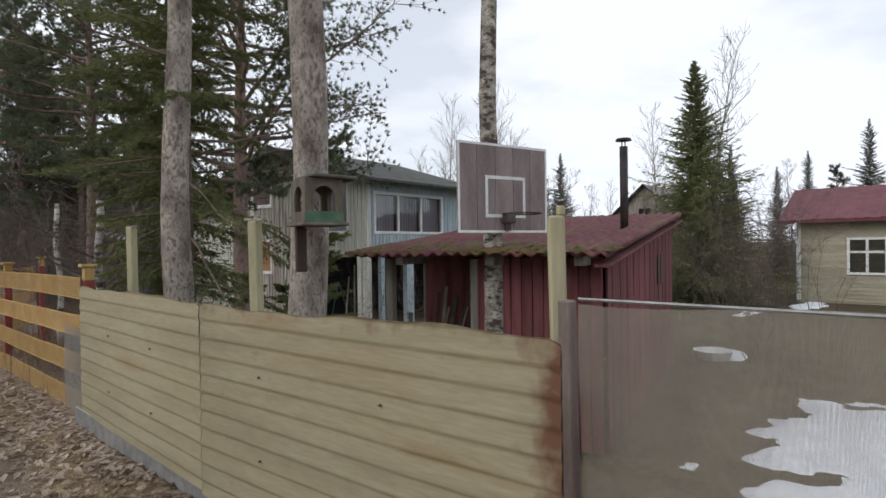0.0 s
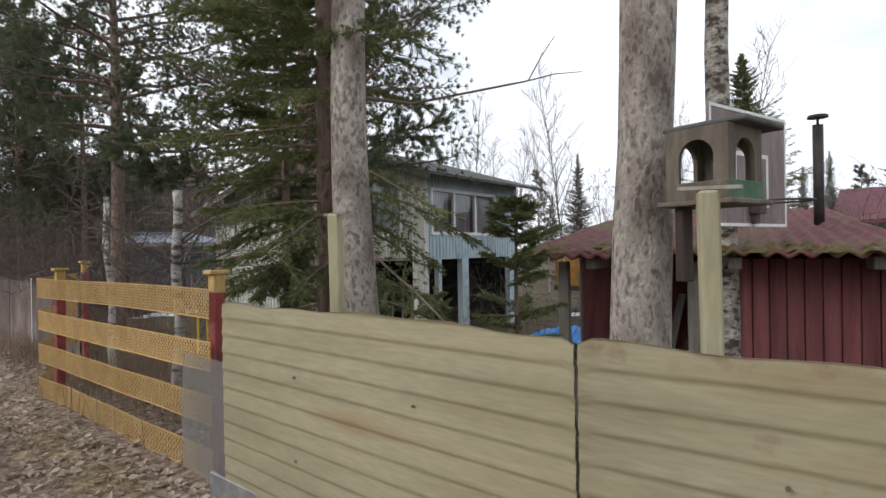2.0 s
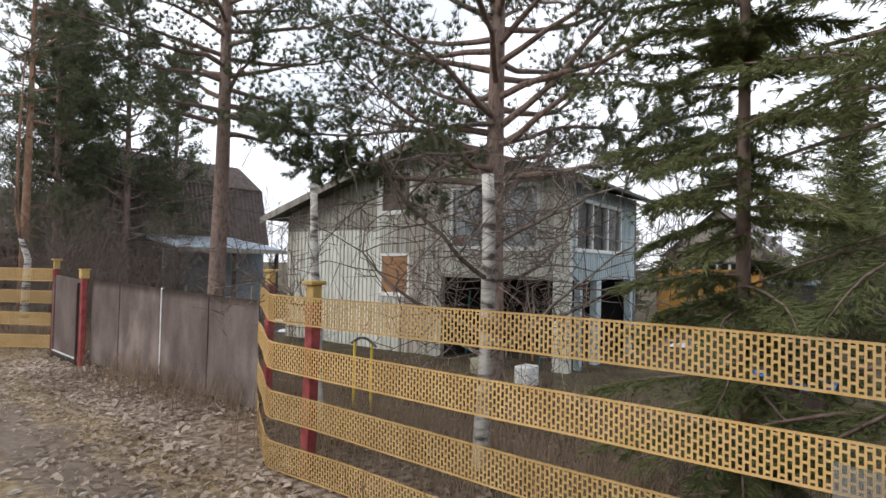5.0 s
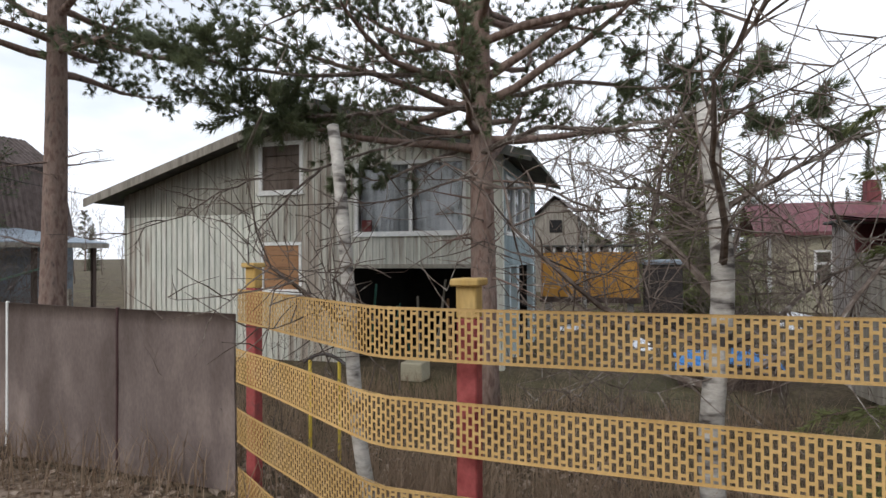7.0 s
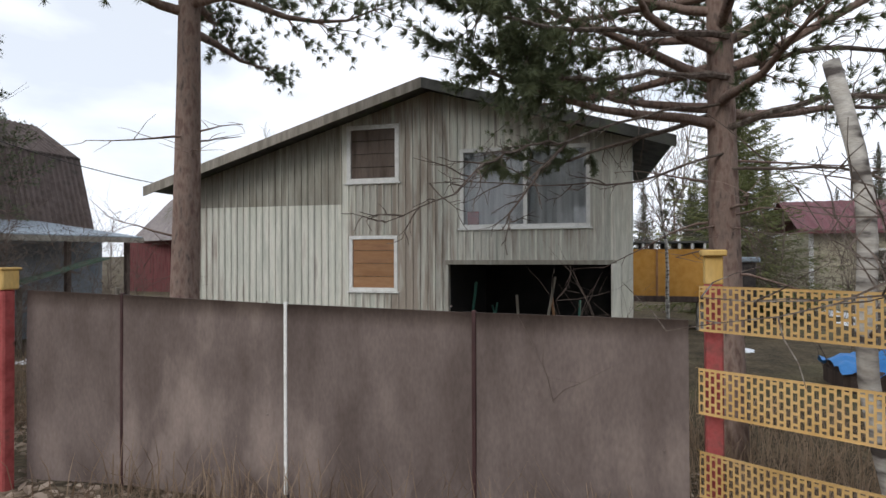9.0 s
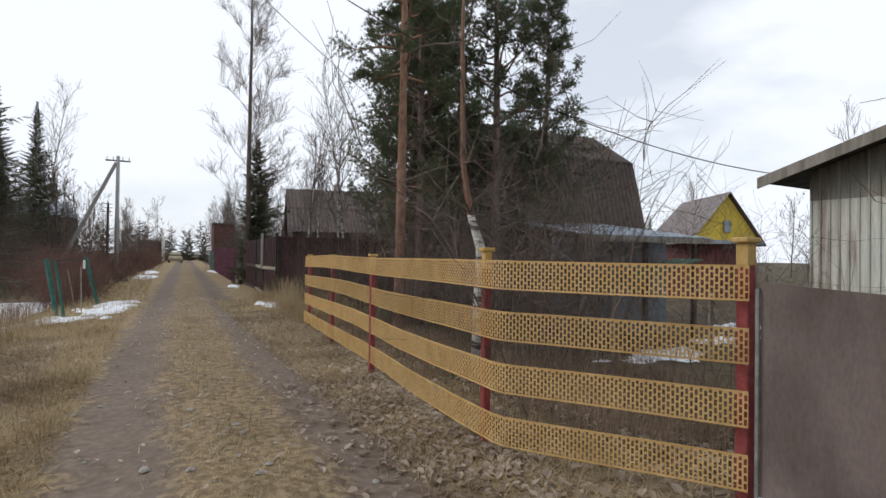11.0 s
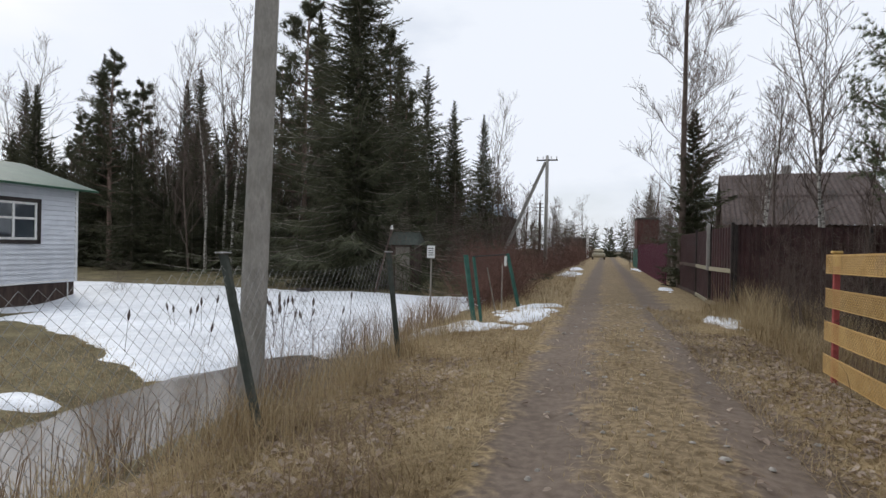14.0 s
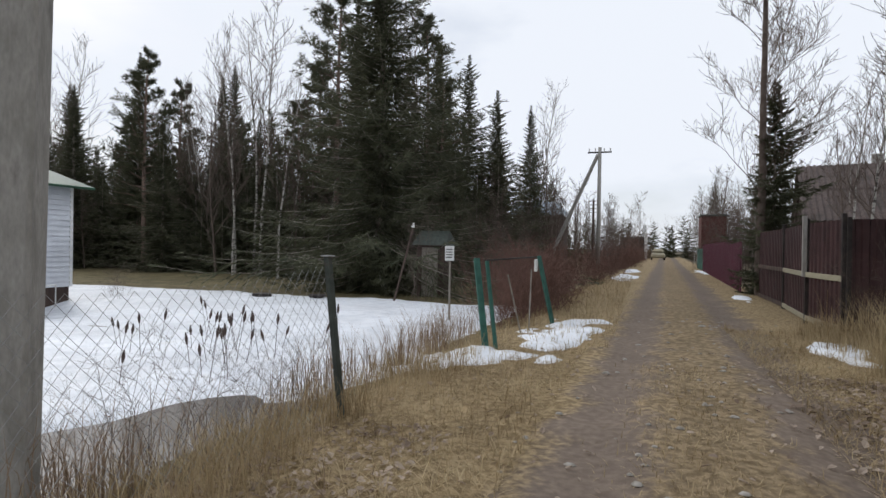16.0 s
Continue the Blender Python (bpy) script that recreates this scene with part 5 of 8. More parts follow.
big_trunk(3.34, 5.56, 0.138, 9.0, 2, "grey lichened tree trunk behind the corrugated fence",
          [((3.4, 5.54, 2.62), (3.9, 5.5, 2.66), (5.01, 5.18, 3.0), ((5.34, 4.84, 3.08), (5.21, 5.03, 3.4)))], (0.02, 0.042))
big_trunk(3.42, 3.63, 0.145, 9.5, 5, "thick grey rough-barked trunk carrying a bird feeder")
rndb = random.Random(8)
bt = bare_tree(rndb, 11, 0.105, 3, first=0.5, kids=4, sides=12, sway=0.012)
bt[0].v, bt[0].f = [], []
bt[0].tube([(0.02 * math.sin(k), 0.02 * math.cos(k * 1.3), -0.1 + 11 * k / 14) for k in range(15)], [0.125 - 0.006 * k for k in range(15)], 14)
tree_thing("birch_tree", (6.06, 3.93, ground_z(6, 4)), *bt, BARK_SCALY, TWIG, "scaly birch trunk behind the basketball backboard")

# pines in the yard of the grey-green house
rp = random.Random(21)
tree_thing("pine_tree", (5.85, 16.7, ground_z(5.7, 16.5)), *pine(rp, 11.5, 0.165, 0.40, 3.4, 64, 5, dense=5, needle=(50, 0.11, 0.0050)), BARK_PINE, NEEDLE_PINE, "tall pine with a brown scaly trunk beside the gate", "tree")
rp = random.Random(22)
wood, crown = pine(rp, 11.0, 0.16, 0.29, 4.2, 84, 12, dense=5, needle=(50, 0.11, 0.0048))
limbs = Mesh()


def hero_limb(at, pts, r, leafy, rnd, twig=0.5, kids=3):
    """A long low limb through pts, with bare side twigs, and needles from the share `leafy` on."""
    pts = [Vector(p) - Vector(at) for p in pts]
    fine_pts = []
    for p, q in zip(pts, pts[1:]):
        for k in range(4):
            fine_pts.append(p.lerp(q, k / 4) + rand_dir(rnd, 0.02) * (k > 0))
    fine_pts.append(pts[-1])
    n = len(fine_pts) - 1
    limbs.tube(fine_pts, [r * (1 - 0.8 * k / n) for k in range(n + 1)], 6, cap=False)
    for k in range(3, n + 1):
        d = (fine_pts[k] - fine_pts[k - 1]).normalized()
        for _ in range(kids):
            tw = limb_path(fine_pts[k], d * 0.8 + rand_dir(rnd, 0.9), twig * rnd.uniform(0.5, 1.3), rnd, 5, -0.02, 0.2)
            limbs.tube(tw, [0.007, 0.006, 0.005, 0.004, 0.003, 0.002], 4, cap=False)
            for j in range(2, 6):
                t2 = limb_path(tw[j], (tw[j] - tw[j - 1]).normalized() + rand_dir(rnd, 0.8), twig * 0.4, rnd, 3, 0.0, 0.2)
                limbs.tube(t2, [0.004, 0.003, 0.0025, 0.002], 3, cap=False)
                if k / n >= leafy:
                    for q in (tw[j], t2[1], t2[2], t2[3]):
                        needles(crown, q, (tw[j] - tw[j - 1]).normalized(), rnd, 36, 0.11, 0.0046)


PINE_AT = (6.93, 11.0, ground_z(6.8, 10.9))
hero_limb(PINE_AT, ((6.85, 11.0, 2.95), (6.42, 11.61, 2.82), (5.76, 12.43, 2.46), (5.37, 12.72, 2.37), (4.94, 12.99, 2.17), (4.59, 13.12, 1.90), (4.04, 13.41, 1.68)), 0.017, 2.0, rp, 0.3, 1)
hero_limb(PINE_AT, ((5.76, 12.43, 2.46), (5.53, 12.65, 2.19), (5.29, 12.84, 1.83), (5.28, 12.86, 1.67)), 0.016, 2.0, rp, 0.25, 1)
hero_limb(PINE_AT, ((6.85, 11.0, 2.46), (6.34, 11.83, 2.15), (5.88, 12.41, 2.09), (4.97, 13.44, 2.04)), 0.016, 2.0, rp, 0.35, 1)
hero_limb(PINE_AT, ((6.85, 11.0, 3.2), (6.26, 11.76, 3.15), (5.86, 12.22, 3.0), (5.53, 12.65, 2.97), (5.15, 12.88, 2.95)), 0.035, 0.45, rp, 0.36, 3)
hero_limb(PINE_AT, ((6.85, 11.0, 3.6), (6.3, 11.65, 3.5), (5.68, 12.37, 3.4), (5.09, 12.95, 3.36), (4.66, 13.18, 3.37)), 0.035, 0.45, rp, 0.42, 3)
hero_limb(PINE_AT, ((6.85, 11.0, 2.7), (6.5, 10.3, 2.85), (6.2, 9.5, 2.7), (5.9, 8.7, 2.75), (5.7, 8.0, 2.5)), 0.034, 0.65, rp, 0.4, 2)
hero_limb(PINE_AT, ((6.9, 11.0, 3.3), (7.2, 10.1, 3.5), (7.3, 9.2, 3.35), (7.2, 8.3, 3.4)), 0.034, 0.5, rp, 0.4, 3)
hero_limb(PINE_AT, ((6.85, 11.0, 2.3), (6.4, 10.2, 2.2), (6.0, 9.6, 1.9), (5.6, 9.0, 1.95)), 0.018, 2.0, rp, 0.35, 2)
hero_limb(PINE_AT, ((6.95, 11.0, 2.9), (7.6, 12.0, 2.75), (7.9, 12.8, 2.6), (8.0, 13.6, 2.75)), 0.03, 0.5, rp, 0.3, 2)
house_pine = tree_thing("pine_tree", PINE_AT, wood, crown, BARK_PINE, NEEDLE_PINE, "tall pine with spreading limbs in front of the house", "tree")
limbs.ob("limb", BARK_LIMB, label="dark twiggy low limbs").parent = house_pine
behind_fence = lambda x, y, z: x > 2.86 or z > 2.3
for seed, x, y, h, r, spread, whorls, label in ((23, 3.70, 6.25, 10, 0.105, 1.9, 30, "dense dark spruce close behind the fence"), (24, 3.95, 7.2, 6.5, 0.05, 1.3, 26, "young spruce behind the strip fence")):
    rp = random.Random(seed)
    at = (x, y, ground_z(x, y))
    tree_thing("spruce_tree", at, *trim(spruce(rp, h, r, 0.05, spread, whorls, 8, 12, (8, 0.065, 0.0044), 0.30, 5, 0.35, 0.11), at, behind_fence), BARK_PINE, NEEDLE_SPRUCE, label, "tree")
rp = random.Random(25)
young = tree_thing("spruce_tree", (4.5, 5.0, ground_z(4.5, 5.0)), *spruce(rp, 2.25, 0.025, 0.04, 0.75, 17, 6, 6, (8, 0.055, 0.004), 0.42, 4), TWIG, NEEDLE_SPRUCE, "small young spruce in the yard", "tree", "young spruces")
put(young, 5.0, 7.2, 0.75, 1.2)
put(young, 4.9, 6.2, 0.7, 2.2)

# birches by the strip fence
rb = random.Random(31)


def broken_birch(x, y, r, top, seed, label, limbs=9, lean=0.0):
    rnd = random.Random(seed)
    m = Mesh()
    n = 12
    z0 = ground_z(x, y) - 0.1
    pts = [Vector((x + 0.03 * math.sin(k * 0.9 + seed), y + lean * (k / n - 0.6) + 0.03 * math.cos(k * 0.7 + seed), z0 + (top - z0) * k / n)) for k in range(n + 1)]
    m.tube(pts, [r * (1.2 - 0.3 * k / n) for k in range(n + 1)], 12)
    w = Mesh()
    for k in range(limbs):
        p = pts[rnd.randint(5, 9)]
        a = rnd.uniform(0, 6.28)
        ln = rnd.uniform(0.9, 1.9)
        lp = limb_path(p, (math.cos(a), math.sin(a), rnd.uniform(0.2, 0.8)), ln, rnd, 8, 0.02, 0.25)
        w.tube(lp, [0.020 - 0.002 * i for i in range(9)], 5, cap=False)
        for q in lp[2:]:
            for _ in range(3):
                tw = limb_path(q, rand_dir(rnd) + Vector((0, 0, 0.3)), rnd.uniform(0.4, 1.0), rnd, 5, 0.0, 0.25)
                w.tube(tw, [0.006, 0.005, 0.004, 0.003, 0.0025, 0.002], 3, cap=False)
                for s in tw[2:]:
                    w.tube(limb_path(s, rand_dir(rnd), 0.3, rnd, 3), [0.004, 0.003, 0.002, 0.0015], 3, cap=False)
    e = thing("birch_tree", (x, y, z0), label, "tree")
    part("trunk", m, BARK_BIRCH, e, "white birch stem broken off at the top", smooth=True)
    part("crown", w, BARK_LIMB, e, "dark twisted limbs")


broken_birch(3.70, 10.93, 0.04, 2.35, 3, "thin white birch stem broken off behind the strip fence", 1, 0.26)
broken_birch(3.68, 8.88, 0.052, 2.27, 4, "broken white birch with dark twisted limbs behind the strip fence", 9)


# ---- bare trees, pines and shrubs along the lane ----
rt = random.Random(41)
aspen = tree_thing("aspen_tree", (3.86, 41.8, ground_z(3.9, 41.8)), *bare_tree(rt, 15, 0.14, 3, spread=0.55, up=0.42, first=0.2, kids=9, min_r=0.0055, sides=8, sway=0.02, limb=0.095, thin=0.17), TWIG, TWIG, "tall bare aspen beside the lane")
rt = random.Random(42)
lane_spruce = tree_thing("spruce_tree", (4.3, 42.2, ground_z(4.3, 42.2)), *feathered_spruce(rt, 6.8, 0.07, 0.02, 2.0, 240, 4, 0.022, 0.55, 0.8), BARK_GREY, NEEDLE_FAR, "dark young spruce growing beside a bare aspen")
rt = random.Random(43)
tree_thing("pine_tree", (5.67, 27.96, ground_z(5.7, 28)), *pine(rt, 13.5, 0.135, 0.46, 1.9, 34, 14, bend=0.06, needle=(32, 0.13, 0.005)), BARK_ORANGE, NEEDLE_PINE, "slender orange-barked pine beyond the strip fence", "tree")
rt = random.Random(44)
pine_a = tree_thing("pine_tree", (7.1, 29.9, ground_z(7, 29.7)), *pine(rt, 12.5, 0.15, 0.20, 2.5, 66, 22, needle=(30, 0.14, 0.0066)), BARK_PINE, NEEDLE_PINE, "dense dark pine behind the bare shrubs", "tree", "pines behind the strip fence")
rt = random.Random(45)
pine_b = tree_thing("pine_tree", (9.0, 28.9, ground_z(9, 28.8)), *pine(rt, 12.0, 0.15, 0.20, 2.5, 66, 24, needle=(30, 0.14, 0.0066)), BARK_PINE, NEEDLE_PINE, "dense dark pine behind the bare shrubs", "tree", "pines behind the strip fence")
put(pine_a, 10.7, 28.9, 0.82, 2.0)
put(pine_b, 7.7, 32.0, 0.98, 1.0)
put(pine_a, 9.4, 34.0, 1.0, 5.2)

# birch with an orange upper stem, and saplings behind the strip fence
rt = random.Random(46)
m = Mesh()
pts = [(3.95, 21.1, -0.5), (3.98, 21.1, 0.8), (4.0, 21.1, 1.5), (3.87, 21.16, 1.95), (3.78, 21.2, 2.6), (3.80, 21.3, 4.2), (3.88, 21.4, 6.0)]
m.tube(pts[:4], [0.085, 0.078, 0.066, 0.045], 10)
stem = Mesh().tube(pts[2:], [0.040, 0.042, 0.038, 0.026, 0.010], 9)
w = Mesh()
for k in range(20):
    p = Vector(pts[rt.randint(3, 6)])
    lp = limb_path(p, rand_dir(rt) + Vector((0, 0, 0.5)), rt.uniform(0.8, 1.8), rt, 6, 0.02, 0.2)
    w.tube(lp, [0.014, 0.011, 0.009, 0.007, 0.005, 0.004, 0.002], 4, cap=False)
    for q in lp[2:]:
        w.tube(limb_path(q, rand_dir(rt), 0.5, rt, 4), [0.005, 0.004, 0.003, 0.002, 0.0015], 3, cap=False)
e = thing("birch_tree", (3.95, 21.1, -0.4), "crooked birch with peeling bark beyond the strip fence", "tree")
part("trunk", m, BARK_BIRCH, e, smooth=True)
part("stem", stem, BARK_ORANGE, e, "thin orange-brown upper stem", smooth=True)
part("crown", w, TWIG, e, "bare reddish twigs")


def shrub(rnd, stems, h, r=0.010, kids=3, lean=0.35):
    m = Mesh()
    for _ in range(stems):
        a = rnd.uniform(0, 6.28)
        p = (0.35 * rnd.gauss(0, 1), 0.35 * rnd.gauss(0, 1), -0.1)
        lp = limb_path(p, (lean * math.cos(a), lean * math.sin(a), 1), h * rnd.uniform(0.6, 1.1), rnd, 7, 0.0, 0.10)
        m.tube(lp, [r * (1 - 0.11 * i) for i in range(8)], 4, cap=False)
        for q in lp[2:]:
            for _ in range(kids):
                tw = limb_path(q, rand_dir(rnd) + Vector((0, 0, 0.6)), h * rnd.uniform(0.15, 0.35), rnd, 4, 0.0, 0.2)
                m.tube(tw, [r * 0.45, r * 0.36, r * 0.3, r * 0.22, r * 0.15], 3, cap=False)
                m.tube(limb_path(tw[2], rand_dir(rnd) + Vector((0, 0, 0.4)), h * 0.12, rnd, 2), [r * 0.25, r * 0.2, r * 0.12], 3, cap=False)
    return m


def shrub_thing(name, at, mesh, mt, label, group):
    e = thing(name, at, label, "shrub", group)
    o = mesh.ob("crown", mt)
    o.parent = e
    return e


rt = random.Random(47)
sapling = shrub_thing("bare_shrub", (3.9, 19.6, ground_z(3.9, 19.6)), shrub(rt, 6, 4.2, 0.011, 3, 0.22), TWIG, "leafless brown shrub behind the strip fence", "bare shrubs in the yards")
sap2 = shrub_thing("bare_shrub", (4.6, 22.4, ground_z(4.6, 22.4)), shrub(rt, 8, 3.2, 0.008, 4, 0.25), TWIG, "leafless brown shrub behind the strip fence", "bare shrubs in the yards")
for k in range(20):
    x, y = rt.uniform(3.8, 8.5), rt.uniform(18.8, 31.5)
    put(rt.choice((sapling, sap2)), x, y, rt.uniform(0.6, 1.05), rt.uniform(0, 6.28))
for k in range(16):
    put(rt.choice((sapling, sap2)), rt.uniform(5.0, 9.5), rt.uniform(23.5, 28.2), rt.uniform(0.8, 1.15), rt.uniform(0, 6.28))
for x, y, s in ((4.6, 7.9, 0.5), (5.2, 9.4, 0.55), (4.4, 12.2, 0.4), (8.2, 8.6, 0.6), (9.2, 7.6, 0.7), (12.0, 8.4, 0.8), (4.0, 28.6, 0.5), (3.9, 30.4, 0.55), (4.1, 31.5, 0.5), (9.3, 22.9, 0.6), (7.6, 4.3, 0.35), (13.4, 3.2, 0.9), (16.5, 4.0, 0.8), (20, 5.6, 1.0), (22, 8.2, 1.0), (26, 7.0, 1.0), (21.5, 4.9, 1.1), (23.5, 5.4, 1.0), (24.5, 6.4, 1.15), (22.6, 6.7, 1.1), (20.2, 4.1, 0.9), (23, 3.4, 0.8)):
    put(rt.choice((sapling, sap2)), x, y, s, rt.uniform(0, 6.28))
rt = random.Random(48)
red_bush = shrub_thing("red_bush", (-2.3, 35.4, ground_z(-2.3, 35.4)), shrub(rt, 34, 1.7, 0.009, 3, 0.5), TWIG_RED, "leafless reddish-brown bush beside the lane", "reddish bushes along the lane")
for k in range(27):
    y = 31.5 + 32 * (k / 27) + rt.uniform(-0.8, 0.8)
    y += 1.8
    x_in, x_out = -1.9 + 0.03 * (y - 30), -0.6 - 0.20 * (y - 24)
    put(red_bush, x_in + (x_out - x_in) * rt.random(), y, rt.uniform(0.5, 1.3), rt.uniform(0, 6.28))
for k in range(14):
    put(rt.choice((sapling, sap2)), -4.5 - rt.uniform(0, 5), rt.uniform(38, 62), rt.uniform(0.8, 1.3), rt.uniform(0, 6.28))
for k in range(10):
    put(rt.choice((sapling, sap2)), 5.5 + rt.uniform(0, 5), rt.uniform(60, 85), rt.uniform(0.9, 1.4), rt.uniform(0, 6.28))

# ---- far trees ----
rt = random.Random(51)
far_sp = tree_thing("spruce_tree", (-26.3, 54, -0.4), *feathered_spruce(rt, 14, 0.16, 0.03, 3.6, 420, 3, 0.026, 0.5, 1.0), BARK_GREY, NEEDLE_FAR, "dark spruce at the edge of the wood", "tree", "spruces of the wood")
rt = random.Random(52)
far_sp2 = tree_thing("spruce_tree", (-9.4, 42.2, -0.4), *feathered_spruce(rt, 19, 0.2, 0.02, 5.0, 640, 4, 0.026, 0.5, 0.85), BARK_GREY, NEEDLE_FAR, "tall ragged spruce at the edge of the wood", "tree", "spruces of the wood")
rt = random.Random(56)
far_sp3 = tree_thing("spruce_tree", (-35, 49, -0.4), *feathered_spruce(rt, 12, 0.14, 0.02, 3.2, 360, 3, 0.026, 0.5, 1.0), BARK_GREY, NEEDLE_FAR, "thin ragged spruce at the edge of the wood", "tree", "spruces of the wood")
light = []
for seed, h, spread, ragged in ((61, 12, 3.8, 0.4), (62, 11, 3.4, 0.55), (63, 13, 4.0, 0.4)):
    rt = random.Random(seed)
    light.append(tree_thing("spruce_tree", (-24 - 3 * (seed - 60), 57 + 2 * (seed - 60), -0.4), *feathered_spruce(rt, h, 0.13, 0.02, spread, 240, 3, 0.034, ragged, 0.9), BARK_GREY, NEEDLE_FAR, "dark young spruce in the thick of the wood", "tree", "young spruces of the wood"))
rt = random.Random(53)
far_pine = tree_thing("pine_tree", (-34, 57, -0.4), *pine(rt, 14, 0.17, 0.26, 2.8, 46, 12, dense=4, needle=(12, 0.22, 0.012)), BARK_PINE, NEEDLE_FAR, "dark pine at the edge of the wood", "tree", "pines of the wood")
rt = random.Random(54)
far_birch = tree_thing("birch_tree", (-28.5, 53.5, -0.4), *bare_tree(rt, 16, 0.11, 2, 0.5, 0.4, 0.35, 7, min_r=0.010, sides=6, sway=0.03, limb=0.2), BARK_BIRCH, TWIG, "tall slender bare birch at the edge of the wood", "tree", "bare birches of the wood")
far_bare = tree_thing("alder_tree", (-20, 58, -0.4), *bare_tree(rt, 11, 0.09, 3, 0.5, 0.4, 0.15, 4, min_r=0.010, sides=6, limb=0.25), TWIG, TWIG, "bare grey-brown tree at the edge of the wood", "tree", "bare trees of the wood")
for src, x, y, s in ((far_sp, -32.2, 51.6, 1.05), (far_pine, -30.6, 50.6, 1.0), (far_sp3, -37.8, 51.3, 1.0), (far_sp3, -22.5, 51.8, 0.8), (far_sp2, -21.1, 62, 1.1), (far_sp, -15.7, 66.4, 1.3),
                     (far_sp, -11.4, 60.5, 1.1), (far_pine, -12.6, 55.5, 1.15), (far_sp3, -9.2, 60, 1.05), (far_sp, -8.0, 66, 0.92), (far_pine, -17, 52, 1.25), (far_pine, -25, 63, 1.2),
                     (far_birch, -38.3, 50.7, 0.95), (far_birch, -21.7, 50.4, 0.88), (far_birch, -17, 46.2, 0.62), (far_birch, -12.8, 55.9, 1.1), (far_birch, -19.8, 48.5, 0.9), (far_birch, -11.8, 49.5, 0.95),
                     (far_sp3, -26.9, 48.5, 0.75), (far_sp, -19.0, 55, 0.8), (far_sp, -29, 56, 1.0), (far_sp, -42, 54, 1.0), (far_sp3, -46, 44, 1.0), (far_pine, -50, 38, 1.0), (far_sp3, -34.5, 47, 0.7),
                     (far_sp3, 35.6, 20.3, 0.72), (far_sp, 45.5, 7.4, 0.60), (far_sp, 40.9, 3.7, 0.66), (far_birch, 31.9, 9.4, 0.78), (far_sp, 46, -4, 0.7), (far_sp3, 31.2, 8.3, 0.6), (far_pine, 34.1, 9.6, 0.45),
                     (far_pine, 36.5, 12.6, 0.42), (far_sp3, 41.5, 11.0, 0.6), (far_sp, 40.5, 8.2, 0.5), (far_bare, 33, 13.2, 0.5), (far_bare, 35, 10.4, 0.6), (far_pine, 44, 5.6, 0.5), (far_bare, 30, 11, 0.45), (far_bare, 37, 7, 0.6)):
    put(src, x, y, s, rt.uniform(0, 6.28))
rt = random.Random(55)
ts = tree_thing("spruce_tree", (25.2, 8.0, ground_z(25.2, 8.0)), *feathered_spruce(rt, 9.8, 0.11, 0.02, 3.4, 460, 4, 0.022, 0.5, 0.9), BARK_GREY, NEEDLE_SPRUCE, "single spruce in the neighbouring yard", "tree")
for k in range(90):
    a = rt.uniform(-0.25, 6.283 - 0.25)
    d = rt.uniform(62, 120)
    x, y = 0.8 + d * math.sin(a), 25 + d * math.cos(a)
    if abs(x - lane_x(y)) < 6 and y > 20:
        continue
    put(rt.choice((*light, far_pine, far_birch, far_bare)), x, y, rt.uniform(0.7, 1.05), rt.uniform(0, 6.28))
for k in range(26):
    put(rt.choice((far_birch, far_bare, far_bare)), rt.uniform(-24, -3.5), rt.uniform(60, 76), rt.uniform(0.5, 0.95), rt.uniform(0, 6.28))
for k in range(22):
    put(rt.choice((far_birch, far_bare, far_bare)), rt.uniform(6.5, 45), rt.uniform(52, 90), rt.uniform(0.5, 0.9), rt.uniform(0, 6.28))
for k in range(14):
    put(rt.choice((far_bare, far_birch)), rt.uniform(14, 40), rt.uniform(10, 24), rt.uniform(0.35, 0.6), rt.uniform(0, 6.28))
# the far wood that closes the view beyond the lane
fw = Mesh()
for k in range(150):
    x, y = -62 + 0.95 * k + rt.uniform(-2, 2), 126 + rt.uniform(-7, 12)
    if abs(x - lane_x(y)) < 2.0 and y < 122:
        continue
    c_ = feathered_spruce(rt, rt.uniform(4.5, 8.0), 0.1, 0.02, rt.uniform(1.8, 2.8), 46, 2, 0.09, 0.6, 0.6)[1]
    i0, z = len(fw.v), ground_z(x, y)
    fw.v.extend((px + x, py + y, pz + z) for px, py, pz in c_.v)
    fw.f.extend(tuple(i0 + q for q in f) for f in c_.f)
tagged(fw.ob("far_wood", NEEDLE_FAR), "low dark wood on the horizon beyond the lane", "wood", kind="stuff")
# the wood's dark undergrowth and slender stems
for k in range(150):
    x = rt.uniform(-50, -8.5)
    put(rt.choice(light), x, 45.5 - 0.16 * (x + 10) + rt.uniform(1, 12), rt.uniform(0.28, 0.62), rt.uniform(0, 6.28))
for k in range(46):
    x = rt.uniform(-50, -8.5)
    put(rt.choice((*light, far_pine)), x, 49 - 0.16 * (x + 10) + rt.uniform(3, 16), rt.uniform(0.6, 0.95), rt.uniform(0, 6.28))
for k in range(40):
    x = rt.uniform(-46, -8)
    put(rt.choice((far_bare, far_birch, far_bare)), x, 45 - 0.16 * (x + 10) + rt.uniform(0, 10), rt.uniform(0.45, 0.85), rt.uniform(0, 6.28))
for k in range(30):
    y = rt.uniform(64, 116)
    put(rt.choice((red_bush, red_bush, sap2)), lane_x(y) - rt.uniform(2.8, 7), y, rt.uniform(1.0, 1.7), rt.uniform(0, 6.28))
    put(rt.choice((far_birch, far_bare, sap2)), lane_x(y + 6) + rt.uniform(2.6, 8), y + 6, rt.uniform(0.35, 0.55), rt.uniform(0, 6.28))
